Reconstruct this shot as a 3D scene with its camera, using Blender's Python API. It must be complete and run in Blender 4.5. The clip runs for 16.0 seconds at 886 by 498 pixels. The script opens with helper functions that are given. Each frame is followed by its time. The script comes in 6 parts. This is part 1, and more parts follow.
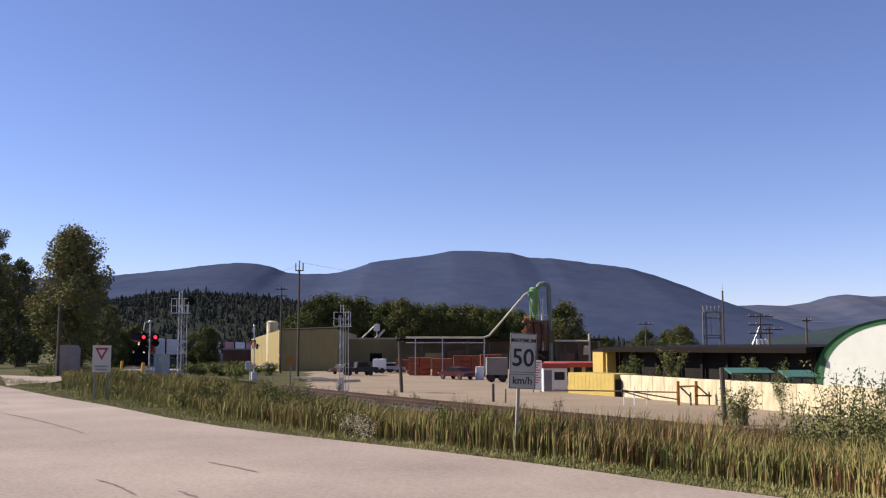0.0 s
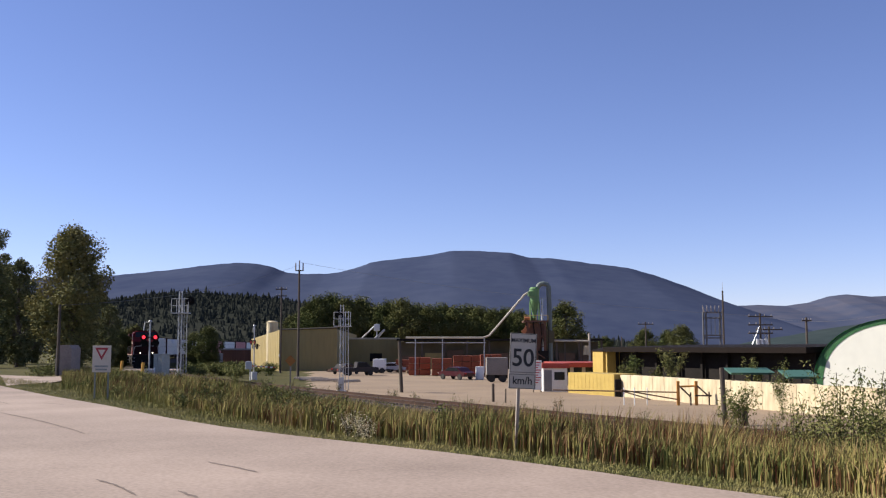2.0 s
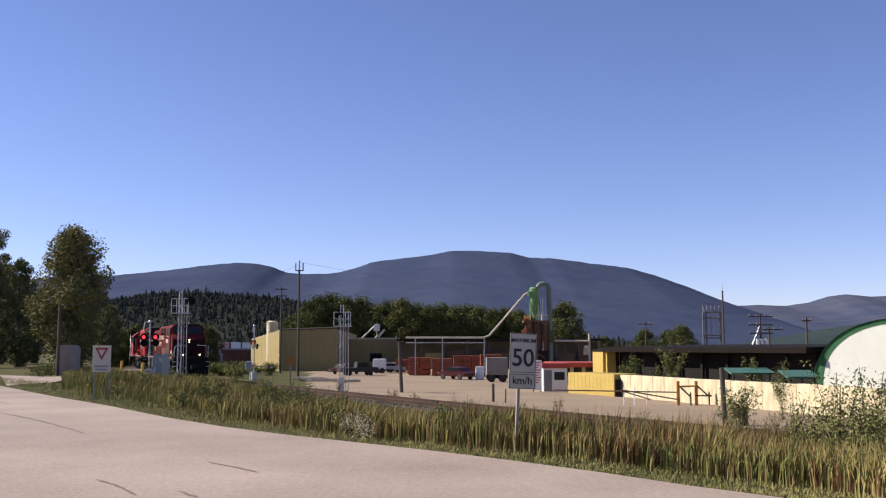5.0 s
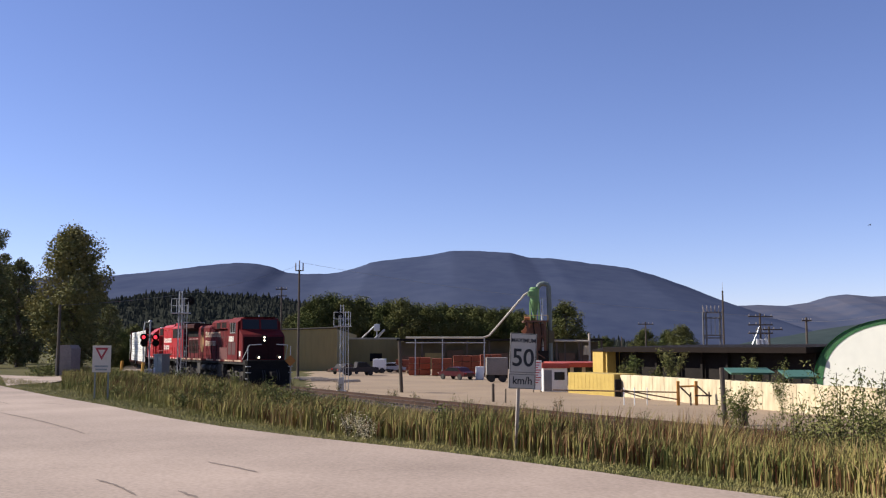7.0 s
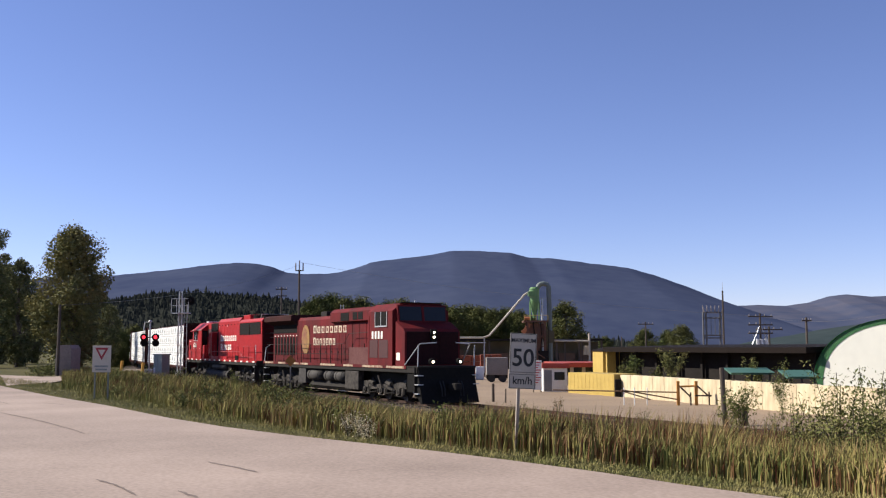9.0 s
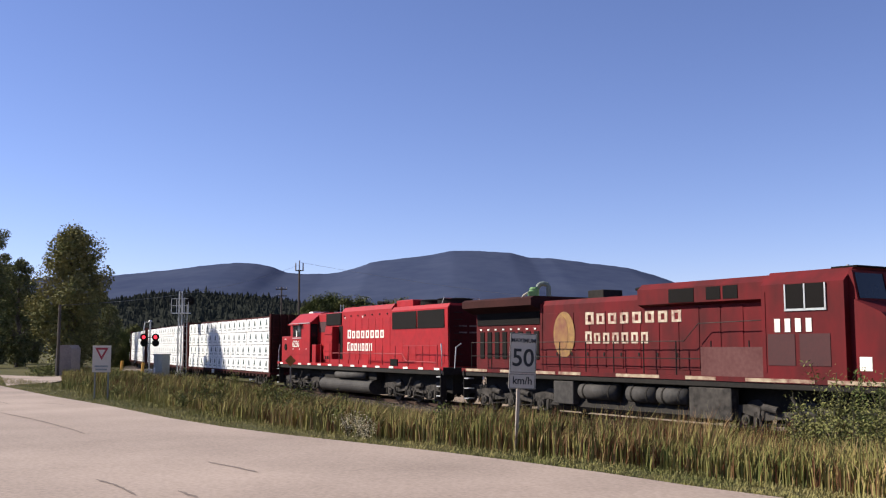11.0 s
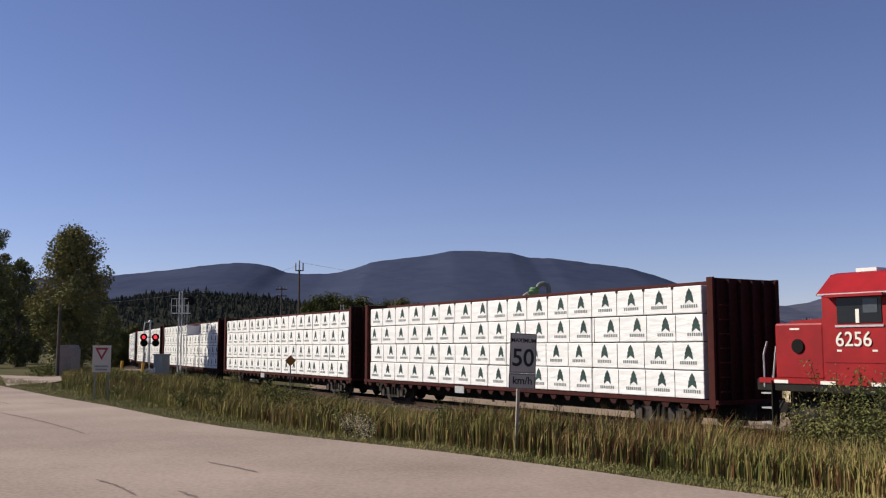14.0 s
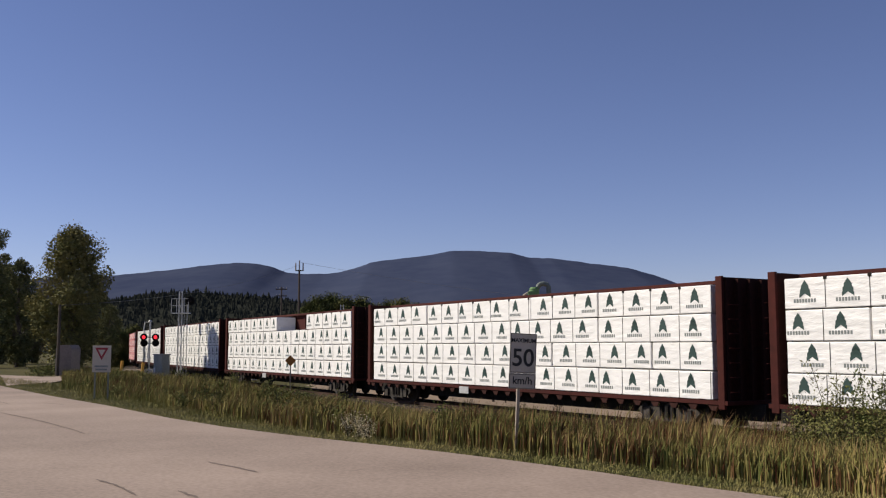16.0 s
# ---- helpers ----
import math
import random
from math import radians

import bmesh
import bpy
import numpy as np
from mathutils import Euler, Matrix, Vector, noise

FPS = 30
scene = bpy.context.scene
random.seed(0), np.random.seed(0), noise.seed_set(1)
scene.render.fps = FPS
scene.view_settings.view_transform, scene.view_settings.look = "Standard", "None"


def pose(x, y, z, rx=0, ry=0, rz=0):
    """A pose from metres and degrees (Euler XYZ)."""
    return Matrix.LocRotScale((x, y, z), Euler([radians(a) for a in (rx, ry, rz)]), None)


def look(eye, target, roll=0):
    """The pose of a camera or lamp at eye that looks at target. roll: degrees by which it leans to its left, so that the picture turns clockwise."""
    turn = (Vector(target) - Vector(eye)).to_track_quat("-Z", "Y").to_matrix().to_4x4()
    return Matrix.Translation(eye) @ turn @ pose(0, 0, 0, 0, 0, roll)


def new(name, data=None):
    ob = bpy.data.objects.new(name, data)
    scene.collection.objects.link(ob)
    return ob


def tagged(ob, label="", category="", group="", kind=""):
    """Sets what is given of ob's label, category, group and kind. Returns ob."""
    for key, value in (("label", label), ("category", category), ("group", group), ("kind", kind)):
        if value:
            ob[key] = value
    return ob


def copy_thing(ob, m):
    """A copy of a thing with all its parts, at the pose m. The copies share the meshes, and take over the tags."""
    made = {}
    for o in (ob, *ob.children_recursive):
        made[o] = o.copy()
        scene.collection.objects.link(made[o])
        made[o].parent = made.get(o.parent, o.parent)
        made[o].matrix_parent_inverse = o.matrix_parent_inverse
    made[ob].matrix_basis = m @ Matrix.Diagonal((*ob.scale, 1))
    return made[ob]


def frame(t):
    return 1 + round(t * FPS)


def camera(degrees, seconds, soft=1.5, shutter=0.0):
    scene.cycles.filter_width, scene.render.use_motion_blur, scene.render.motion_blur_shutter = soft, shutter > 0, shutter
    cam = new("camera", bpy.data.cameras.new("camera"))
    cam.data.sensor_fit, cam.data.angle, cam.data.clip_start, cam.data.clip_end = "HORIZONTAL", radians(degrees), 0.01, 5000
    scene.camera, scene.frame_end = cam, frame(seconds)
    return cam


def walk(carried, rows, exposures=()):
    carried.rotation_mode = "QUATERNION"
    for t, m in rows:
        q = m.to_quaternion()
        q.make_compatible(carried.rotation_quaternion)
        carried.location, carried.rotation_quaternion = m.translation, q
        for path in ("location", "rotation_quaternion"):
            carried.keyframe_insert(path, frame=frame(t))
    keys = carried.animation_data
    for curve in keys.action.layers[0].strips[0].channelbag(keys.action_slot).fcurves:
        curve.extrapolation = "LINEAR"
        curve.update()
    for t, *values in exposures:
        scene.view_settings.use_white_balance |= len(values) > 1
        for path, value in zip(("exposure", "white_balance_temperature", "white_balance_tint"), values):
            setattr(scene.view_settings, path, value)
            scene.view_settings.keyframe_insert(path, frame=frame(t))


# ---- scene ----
cam = camera(48.58, 16.0, soft=1.2)
EYE = pose(0, 0, 2.58, 90 + 5.74, 0, 0)
walk(cam, [(0, EYE), (16, EYE)], exposures=[(0, 0.75, 6500, 10), (9, 0.75, 6500, 10), (11.5, 0.76, 6500, 10), (12.0, 0.62, 6500, 10), (12.5, 0.51, 6540, 10), (13.0, 0.39, 6610, 10), (13.5, 0.34, 6680, 10), (14.5, 0.15, 6830, 10), (16, 0.13, 6880, 10)])

# ---- light ----
SUN_EL, SUN_AZ = 35.0, -80.0  # degrees; azimuth from +Y towards +X
world = bpy.data.worlds.new("sky")
scene.world = world
world.use_nodes = True
wn = world.node_tree.nodes
wl = world.node_tree.links
sky = wn.new("ShaderNodeTexSky")
sky.sky_type = "NISHITA"
sky.sun_disc = False
sky.sun_elevation = radians(SUN_EL)
sky.sun_rotation = radians(SUN_AZ)
sky.altitude = 1800
sky.air_density = 1.0
sky.dust_density = 0.0
sky.ozone_density = 3.0
hue = wn.new("ShaderNodeMix")
hue.data_type, hue.blend_type = "RGBA", "MULTIPLY"
hue.inputs["Factor"].default_value = 1.0
hue.inputs["B"].default_value = (1.06, 0.94, 1.16, 1)
wl.new(sky.outputs[0], hue.inputs["A"])
wl.new(hue.outputs["Result"], wn["Background"].inputs[0])
wn["Background"].inputs[1].default_value = 0.077
sun = new("sun", bpy.data.lights.new("sun", "SUN"))
sun.data.energy = 5.0
sun.data.angle = radians(0.5)
sun.data.color = (1.0, 0.935, 0.83)
_a, _e = radians(SUN_AZ), radians(SUN_EL)
sun.matrix_world = look((0, 0, 60), (-math.sin(_a) * math.cos(_e) * 10, -math.cos(_a) * math.cos(_e) * 10, 60 - math.sin(_e) * 10))

# ---- materials ----
MATS = {}


def mat(name, c1, c2=None, rough=0.8, metal=0.0, fine=8.0, coarse=0.7, bump=0.15, spec=0.4, emit=None, strength=0.0, stretch=(1, 1, 1), rand=0.0, dist=0.02):
    """A surface whose colour wanders between c1 and c2 at two scales, with fine relief."""
    if name in MATS:
        return MATS[name]
    m = bpy.data.materials.new(name)
    m.use_nodes = True
    n, l = m.node_tree.nodes, m.node_tree.links
    b = n["Principled BSDF"]
    b.inputs["Roughness"].default_value = rough
    b.inputs["Metallic"].default_value = metal
    b.inputs["Specular IOR Level"].default_value = spec
    c2 = c2 or tuple(v * 0.72 for v in c1)
    tc, mp = n.new("ShaderNodeTexCoord"), n.new("ShaderNodeMapping")
    mp.inputs["Scale"].default_value = stretch
    l.new(tc.outputs["Object"], mp.inputs["Vector"])
    n1, n2 = n.new("ShaderNodeTexNoise"), n.new("ShaderNodeTexNoise")
    n1.inputs["Scale"].default_value, n1.inputs["Detail"].default_value = fine, 5
    n2.inputs["Scale"].default_value, n2.inputs["Detail"].default_value = coarse, 4
    l.new(mp.outputs[0], n1.inputs["Vector"])
    l.new(mp.outputs[0], n2.inputs["Vector"])
    ad = n.new("ShaderNodeMath")
    ad.operation = "ADD"
    l.new(n1.outputs[0], ad.inputs[0])
    l.new(n2.outputs[0], ad.inputs[1])
    last = ad
    if rand:
        oi, mu = n.new("ShaderNodeObjectInfo"), n.new("ShaderNodeMath")
        gi = n.new("ShaderNodeNewGeometry")
        sm = n.new("ShaderNodeMath")
        sm.operation = "ADD"
        l.new(oi.outputs["Random"], sm.inputs[0])
        l.new(gi.outputs["Random Per Island"], sm.inputs[1])
        mu.operation = "MULTIPLY_ADD"
        l.new(sm.outputs[0], mu.inputs[0])
        mu.inputs[1].default_value = rand
        l.new(ad.outputs[0], mu.inputs[2])
        sb = n.new("ShaderNodeMath")
        sb.operation = "SUBTRACT"
        l.new(mu.outputs[0], sb.inputs[0])
        sb.inputs[1].default_value = rand
        last = sb
    mr = n.new("ShaderNodeMapRange")
    mr.inputs["From Min"].default_value, mr.inputs["From Max"].default_value = 0.7, 1.3
    l.new(last.outputs[0], mr.inputs["Value"])
    mx = n.new("ShaderNodeMix")
    mx.data_type = "RGBA"
    mx.inputs["A"].default_value, mx.inputs["B"].default_value = (*c1, 1), (*c2, 1)
    l.new(mr.outputs[0], mx.inputs["Factor"])
    l.new(mx.outputs["Result"], b.inputs["Base Color"])
    if bump:
        bp = n.new("ShaderNodeBump")
        bp.inputs["Strength"].default_value = bump
        bp.inputs["Distance"].default_value = dist
        l.new(n1.outputs[0], bp.inputs["Height"])
        l.new(bp.outputs[0], b.inputs["Normal"])
    if emit:
        b.inputs["Emission Color"].default_value = (*emit, 1)
        b.inputs["Emission Strength"].default_value = strength
    MATS[name] = m
    return m


GROUND = mat("dry grass soil", (0.055, 0.058, 0.022), (0.105, 0.088, 0.042), 1.0, spec=0.05, fine=3, coarse=0.3)
ROAD = mat("worn chip seal road", (0.37, 0.284, 0.228), (0.215, 0.162, 0.128), 0.9, fine=15, coarse=0.3, bump=0.3, dist=0.008)
YARD = mat("dusty gravel yard", (0.295, 0.215, 0.14), (0.19, 0.135, 0.088), 0.95, fine=6, coarse=0.15)
BALLAST = mat("grey brown ballast", (0.06, 0.036, 0.026), (0.028, 0.018, 0.014), 0.95, fine=14, coarse=1)
STEEL = mat("worn steel", (0.30, 0.27, 0.25), (0.18, 0.14, 0.12), 0.4, 0.8)
GALV = mat("galvanised steel", (0.55, 0.56, 0.57), (0.42, 0.43, 0.44), 0.45, 0.6)
SILVER = mat("aluminium paint", (0.48, 0.48, 0.48), (0.36, 0.36, 0.36), 0.5, 0.3)
BLACK = mat("black paint", (0.010, 0.0095, 0.009), (0.016, 0.015, 0.014), 0.85, spec=0.05)
SOOT = mat("grimy underframe", (0.014, 0.0125, 0.0115), (0.028, 0.024, 0.02), 0.85, spec=0.15)
TRUCK = mat("dusty grey truck frame", (0.075, 0.065, 0.056), (0.02, 0.018, 0.016), 0.85, spec=0.15, fine=6, coarse=2)
TANK = mat("dusty fuel tank", (0.062, 0.056, 0.05), (0.03, 0.027, 0.025), 0.75, spec=0.2, coarse=1.2)
WOOD_POLE = mat("weathered creosote pole", (0.09, 0.07, 0.055), (0.05, 0.04, 0.032), 0.9, stretch=(1, 1, 0.1))
RED = mat("bright red locomotive paint", (0.35, 0.013, 0.016), (0.23, 0.011, 0.013), 0.5, spec=0.2, fine=3, coarse=0.4, bump=0.03)
OLDRED = mat("faded dark red locomotive paint", (0.135, 0.012, 0.014), (0.058, 0.012, 0.012), 0.7, spec=0.1, fine=2.2, coarse=0.7, bump=0.05, stretch=(1, 1, 0.45))
CARRED = mat("brown red freight car paint", (0.068, 0.018, 0.015), (0.04, 0.013, 0.011), 0.85, spec=0.1, fine=4, coarse=0.6)
WHITE = mat("white paint", (0.78, 0.77, 0.74), (0.66, 0.65, 0.62), 0.6)
GLASS = mat("dark cab glass", (0.015, 0.018, 0.02), (0.012, 0.013, 0.015), 0.15, spec=0.25, bump=0)
WRAP = mat("white lumber wrap", (0.80, 0.79, 0.77), (0.73, 0.72, 0.70), 0.45, fine=2.4, coarse=1.2, bump=0.8, rand=0.12, stretch=(0.8, 1, 2.6), dist=0.05)
PINKWRAP = mat("red printed lumber wrap", (0.62, 0.24, 0.24), (0.52, 0.2, 0.2), 0.55, fine=5, coarse=1.2, bump=0.3, rand=0.12)
LOGO_GREEN = mat("dark green print", (0.013, 0.038, 0.033), (0.02, 0.055, 0.047), 0.6, bump=0)
PRINT = mat("grey print", (0.13, 0.15, 0.145), (0.22, 0.24, 0.23), 0.6, bump=0)
LAMP = mat("lit headlight", (1, 0.95, 0.85), emit=(1.0, 0.84, 0.6), strength=5, bump=0)
YELLOW = mat("yellow painted metal", (0.44, 0.31, 0.075), (0.36, 0.25, 0.06), 0.7, fine=3)
CREAM = mat("cream painted concrete", (0.62, 0.53, 0.35), (0.38, 0.30, 0.19), 0.85, fine=3.2, coarse=0.7, stretch=(1, 1, 0.22), rand=0.1)
OLIVE = mat("tan yellow metal cladding", (0.31, 0.235, 0.09), (0.25, 0.19, 0.075), 0.7, fine=2, coarse=0.3, stretch=(1, 1, 0.2))
# Near black: paints the shade inside sheds, and serves for dark objects.
DARK_AND_SHADE = mat("near-black shed shade and dark surfaces", (0.014, 0.012, 0.011), (0.022, 0.019, 0.017), 0.95, spec=0.1)
ORANGE = mat("orange red lumber wrap", (0.27, 0.07, 0.03), (0.18, 0.045, 0.022), 0.8)
GREEN_PAINT = mat("light green painted steel", (0.15, 0.27, 0.10), (0.08, 0.17, 0.07), 0.55)
TURF_GREEN = mat("green fabric", (0.05, 0.21, 0.075), (0.04, 0.16, 0.06), 0.6)
FABRIC = mat("white fabric cladding", (0.68, 0.67, 0.58), (0.62, 0.61, 0.53), 0.6, fine=1.5, coarse=0.3, bump=0.05)
LEAF = mat("poplar leaves", (0.08, 0.095, 0.034), (0.25, 0.22, 0.09), 0.9, spec=0.08, fine=1.1, coarse=0.3, bump=0, rand=0.25)
DARKLEAF = mat("dark conifer needles", (0.024, 0.028, 0.024), (0.040, 0.041, 0.033), 1.0, spec=0.0, fine=0.3, coarse=0.012, bump=0, rand=0.15)
BARK = mat("grey bark", (0.12, 0.10, 0.08), (0.07, 0.055, 0.045), 0.95, fine=10, stretch=(1, 1, 0.2), bump=0.5)
REED = mat("cattail leaves", (0.05, 0.075, 0.018), (0.29, 0.245, 0.085), 0.9, spec=0.1, fine=0.9, coarse=0.2, bump=0, rand=0.55)
ROWLEAF = mat("cottonwood leaves", (0.06, 0.076, 0.026), (0.135, 0.13, 0.05), 0.95, spec=0.05, fine=2, coarse=0.15, bump=0, rand=0.25)
DRYREED = mat("dry brown cattail leaves", (0.11, 0.05, 0.024), (0.49, 0.345, 0.17), 0.9, spec=0.1, fine=0.9, coarse=0.2, bump=0, rand=0.6)
# Shaded version of the leaf colour; the shade is in the base colour.
SHADELEAF = mat("leaves toned down for shade", (0.085, 0.10, 0.045), (0.17, 0.16, 0.075), 0.95, spec=0.05, fine=2, coarse=0.25, bump=0, rand=0.4)
GRASS = mat("verge grass", (0.105, 0.118, 0.036), (0.28, 0.24, 0.10), 0.95, spec=0.05, fine=1, coarse=0.25, bump=0, rand=0.4)
# Aerial haze is put into this blue base colour.
MOUNTAIN = mat("forested mountain tinted for haze", (0.041, 0.053, 0.096), (0.057, 0.069, 0.112), 1.0, fine=0.016, coarse=0.0035, bump=0, spec=0.0)
SHRUB = mat("shrub leaves", (0.075, 0.095, 0.028), (0.20, 0.185, 0.068), 0.9, spec=0.08, fine=3, coarse=0.6, bump=0, rand=0.4)

# ---- mesh tools ----


def obj(name, bm, material, smooth=False):
    me = bpy.data.meshes.new(name)
    bm.normal_update()
    bm.to_mesh(me)
    bm.free()
    me.materials.append(material)
    if smooth:
        for f in me.polygons:
            f.use_smooth = True
    return new(name, me)


def part(name, bm, material, parent, label=""):
    """Links a bmesh as one mesh object under a thing or under a part."""
    ob = obj(name, bm, material)
    ob.parent = parent
    return tagged(ob, label)


def spart(name, bm, material, parent, label=""):
    ob = part(name, bm, material, parent, label)
    for f in ob.data.polygons:
        f.use_smooth = True
    return ob


def thing(name, m, label, category, group="", kind=""):
    ob = new(name)
    ob.empty_display_size = 0.2
    ob.matrix_world = m
    return tagged(ob, label, category, group, kind)


def box(x0, x1, y0, y1, z0, z1, bevel=0.0, bm=None):
    bm = bm or bmesh.new()
    r = bmesh.ops.create_cube(bm, size=1)
    for v in r["verts"]:
        v.co = (x0 + (v.co.x + 0.5) * (x1 - x0), y0 + (v.co.y + 0.5) * (y1 - y0), z0 + (v.co.z + 0.5) * (z1 - z0))
    if bevel:
        ed = list({e for v in r["verts"] for e in v.link_edges})
        bmesh.ops.bevel(bm, geom=ed, offset=bevel, segments=2, affect="EDGES", profile=0.5)
    return bm


def rod(a, b, r0, r1=None, n=8, bm=None):
    """A round bar from a to b."""
    bm = bm or bmesh.new()
    a, b = Vector(a), Vector(b)
    r1 = r0 if r1 is None else r1
    q = (b - a).to_track_quat("Z", "Y").to_matrix().to_4x4()
    bmesh.ops.create_cone(bm, cap_ends=True, segments=n, radius1=r0, radius2=r1, depth=(b - a).length, matrix=Matrix.Translation((a + b) / 2) @ q)
    return bm


def tube(pts, r, n=8, bm=None):
    """A bent pipe through pts."""
    bm = bm or bmesh.new()
    pts = [Vector(p) for p in pts]
    rings = []
    for i, p in enumerate(pts):
        d = (pts[min(i + 1, len(pts) - 1)] - pts[max(i - 1, 0)]).normalized()
        q = d.to_track_quat("Z", "Y").to_matrix()
        rings.append([bm.verts.new(p + q @ Vector((r * math.cos(2 * math.pi * k / n), r * math.sin(2 * math.pi * k / n), 0))) for k in range(n)])
    for a, b in zip(rings, rings[1:]):
        for k in range(n):
            bm.faces.new((a[k], a[(k + 1) % n], b[(k + 1) % n], b[k]))
    bm.faces.new(rings[0][::-1])
    bm.faces.new(rings[-1])
    return bm


def prism(outline, y0, y1, axis="y", bm=None):
    """A solid between two copies of an outline: (x, z) pairs along y, or (x, y) pairs along z."""
    bm = bm or bmesh.new()
    put = (lambda p, t: (p[0], t, p[1])) if axis == "y" else ((lambda p, t: (p[0], p[1], t)) if axis == "z" else (lambda p, t: (t, p[0], p[1])))
    a = [bm.verts.new(put(p, y0)) for p in outline]
    b = [bm.verts.new(put(p, y1)) for p in outline]
    bm.faces.new(a)
    bm.faces.new(b[::-1])
    for i in range(len(a)):
        j = (i + 1) % len(a)
        bm.faces.new((a[i], b[i], b[j], a[j]))
    bmesh.ops.recalc_face_normals(bm, faces=bm.faces)
    return bm


def text_bm(s, size, depth=0.01, bold=0.0):
    """Letters of the built-in font as a mesh in the xz plane, reading along +x, facing -y."""
    cu = bpy.data.curves.new("letters", "FONT")
    cu.body, cu.size, cu.extrude, cu.offset = s, size, depth / 2, bold
    cu.align_x = "CENTER"
    ob = new("letters", cu)
    me = ob.to_mesh()
    bm = bmesh.new()
    bm.from_mesh(me)
    ob.to_mesh_clear()
    bpy.data.objects.remove(ob)
    bpy.data.curves.remove(cu)
    bmesh.ops.rotate(bm, verts=bm.verts, matrix=Matrix.Rotation(radians(90), 3, "X"))
    return bm


def moved(bm, m):
    bmesh.ops.transform(bm, matrix=m, verts=bm.verts)
    return bm


def raw(name, verts, faces, material):
    me = bpy.data.meshes.new(name)
    me.from_pydata(verts, [], faces)
    me.materials.append(material)
    return new(name, me)


# ---- the track's line ----
TH, K1, K2, K3 = 0.56053, -0.00148, -6.4e-6, 1.9e-8


def heading(s):
    s = min(s, 300)
    return TH + K1 * s + K2 * s * s + K3 * s ** 3


LINE = {}
_x, _y = 9.256 + 1.4 * math.cos(TH), 26.77 + 1.4 * math.sin(TH)
for _i in range(0, 520):
    LINE[_i] = (_x, _y)
    _h = heading(_i + 0.5)
    _x, _y = _x - math.sin(_h), _y + math.cos(_h)
_x, _y = LINE[0]
for _i in range(0, -140, -1):
    LINE[_i] = (_x, _y)
    _h = heading(_i - 0.5)
    _x, _y = _x + math.sin(_h), _y - math.cos(_h)


def track(s, off=0.0):
    """The point at s metres along the track's middle, off metres to the yard's side."""
    i = math.floor(s)
    a, b, u = LINE[i], LINE[i + 1], s - i
    h = heading(s)
    return (a[0] + (b[0] - a[0]) * u + off * math.cos(h), a[1] + (b[1] - a[1]) * u + off * math.sin(h))


LINE_XY = np.array([LINE[i] for i in range(-135, 519)])
LINE_H = np.array([heading(i) for i in range(-135, 519)])


def off_track(x, y):
    """How far (x, y) lies from the track's middle, positive towards the yard."""
    d = (LINE_XY[:, 0] - x) ** 2 + (LINE_XY[:, 1] - y) ** 2
    i = int(np.argmin(d))
    h = LINE_H[i]
    side = (x - LINE_XY[i, 0]) * math.cos(h) + (y - LINE_XY[i, 1]) * math.sin(h)
    return math.copysign(math.sqrt(d[i]), side)

# ---- ground, road, railway ----
EDGE = [(16, -8), (4.37, 13.0), (3.49, 14.05), (2.46, 15.56), (1.18, 17.18), (0.0, 18.56), (-1.66, 20.31), (-3.3, 21.99), (-5.31, 24.32), (-7.55, 27.43), (-11.46, 33.61), (-15.77, 39.87), (-21.2, 48.33)]
BRANCH_NEAR = [(-22.23, 50.47), (-22.42, 52.81), (-21.78, 55.39), (-26, 74)]
BRANCH_FAR = [(-25, 80), (-26.02, 66.13), (-28.95, 68.12), (-31.45, 70.22)]
GUIDE = EDGE + [(-27, 56), (-45, 80), (-80, 125)]


def beyond_edge(x, y):
    """Distance from the road's far edge, positive on the railway's side."""
    best, sign = 1e9, 1
    for (ax, ay), (bx, by) in zip(GUIDE, GUIDE[1:]):
        dx, dy = bx - ax, by - ay
        u = max(0, min(1, ((x - ax) * dx + (y - ay) * dy) / (dx * dx + dy * dy)))
        d = math.hypot(x - ax - u * dx, y - ay - u * dy)
        if d < best:
            best, sign = d, 1 if dx * (y - ay) - dy * (x - ax) < 0 else -1
    return best * sign


def smooth(v, a, b):
    u = max(0.0, min(1.0, (v - a) / (b - a)))
    return u * u * (3 - 2 * u)


def ground_z(x, y):
    d = off_track(x, y)
    bed = -0.24 - 0.45 * max(0, abs(d) - 1.9)
    if d > 0:
        return max(-1.0, bed)
    e = beyond_edge(x, y)
    if e < 0:
        return 0.6
    deep = 1.15 * (1 - smooth(y, 36, 47)) + 0.03 * smooth(y, 36, 47)
    side = 0.63 - deep * smooth(e, 1.2, 5.0)
    near = smooth(-d, 3.0, 9.0)
    floor = -0.5 * (1 - near) + side * near
    return max(floor, bed) if d > -6 else floor


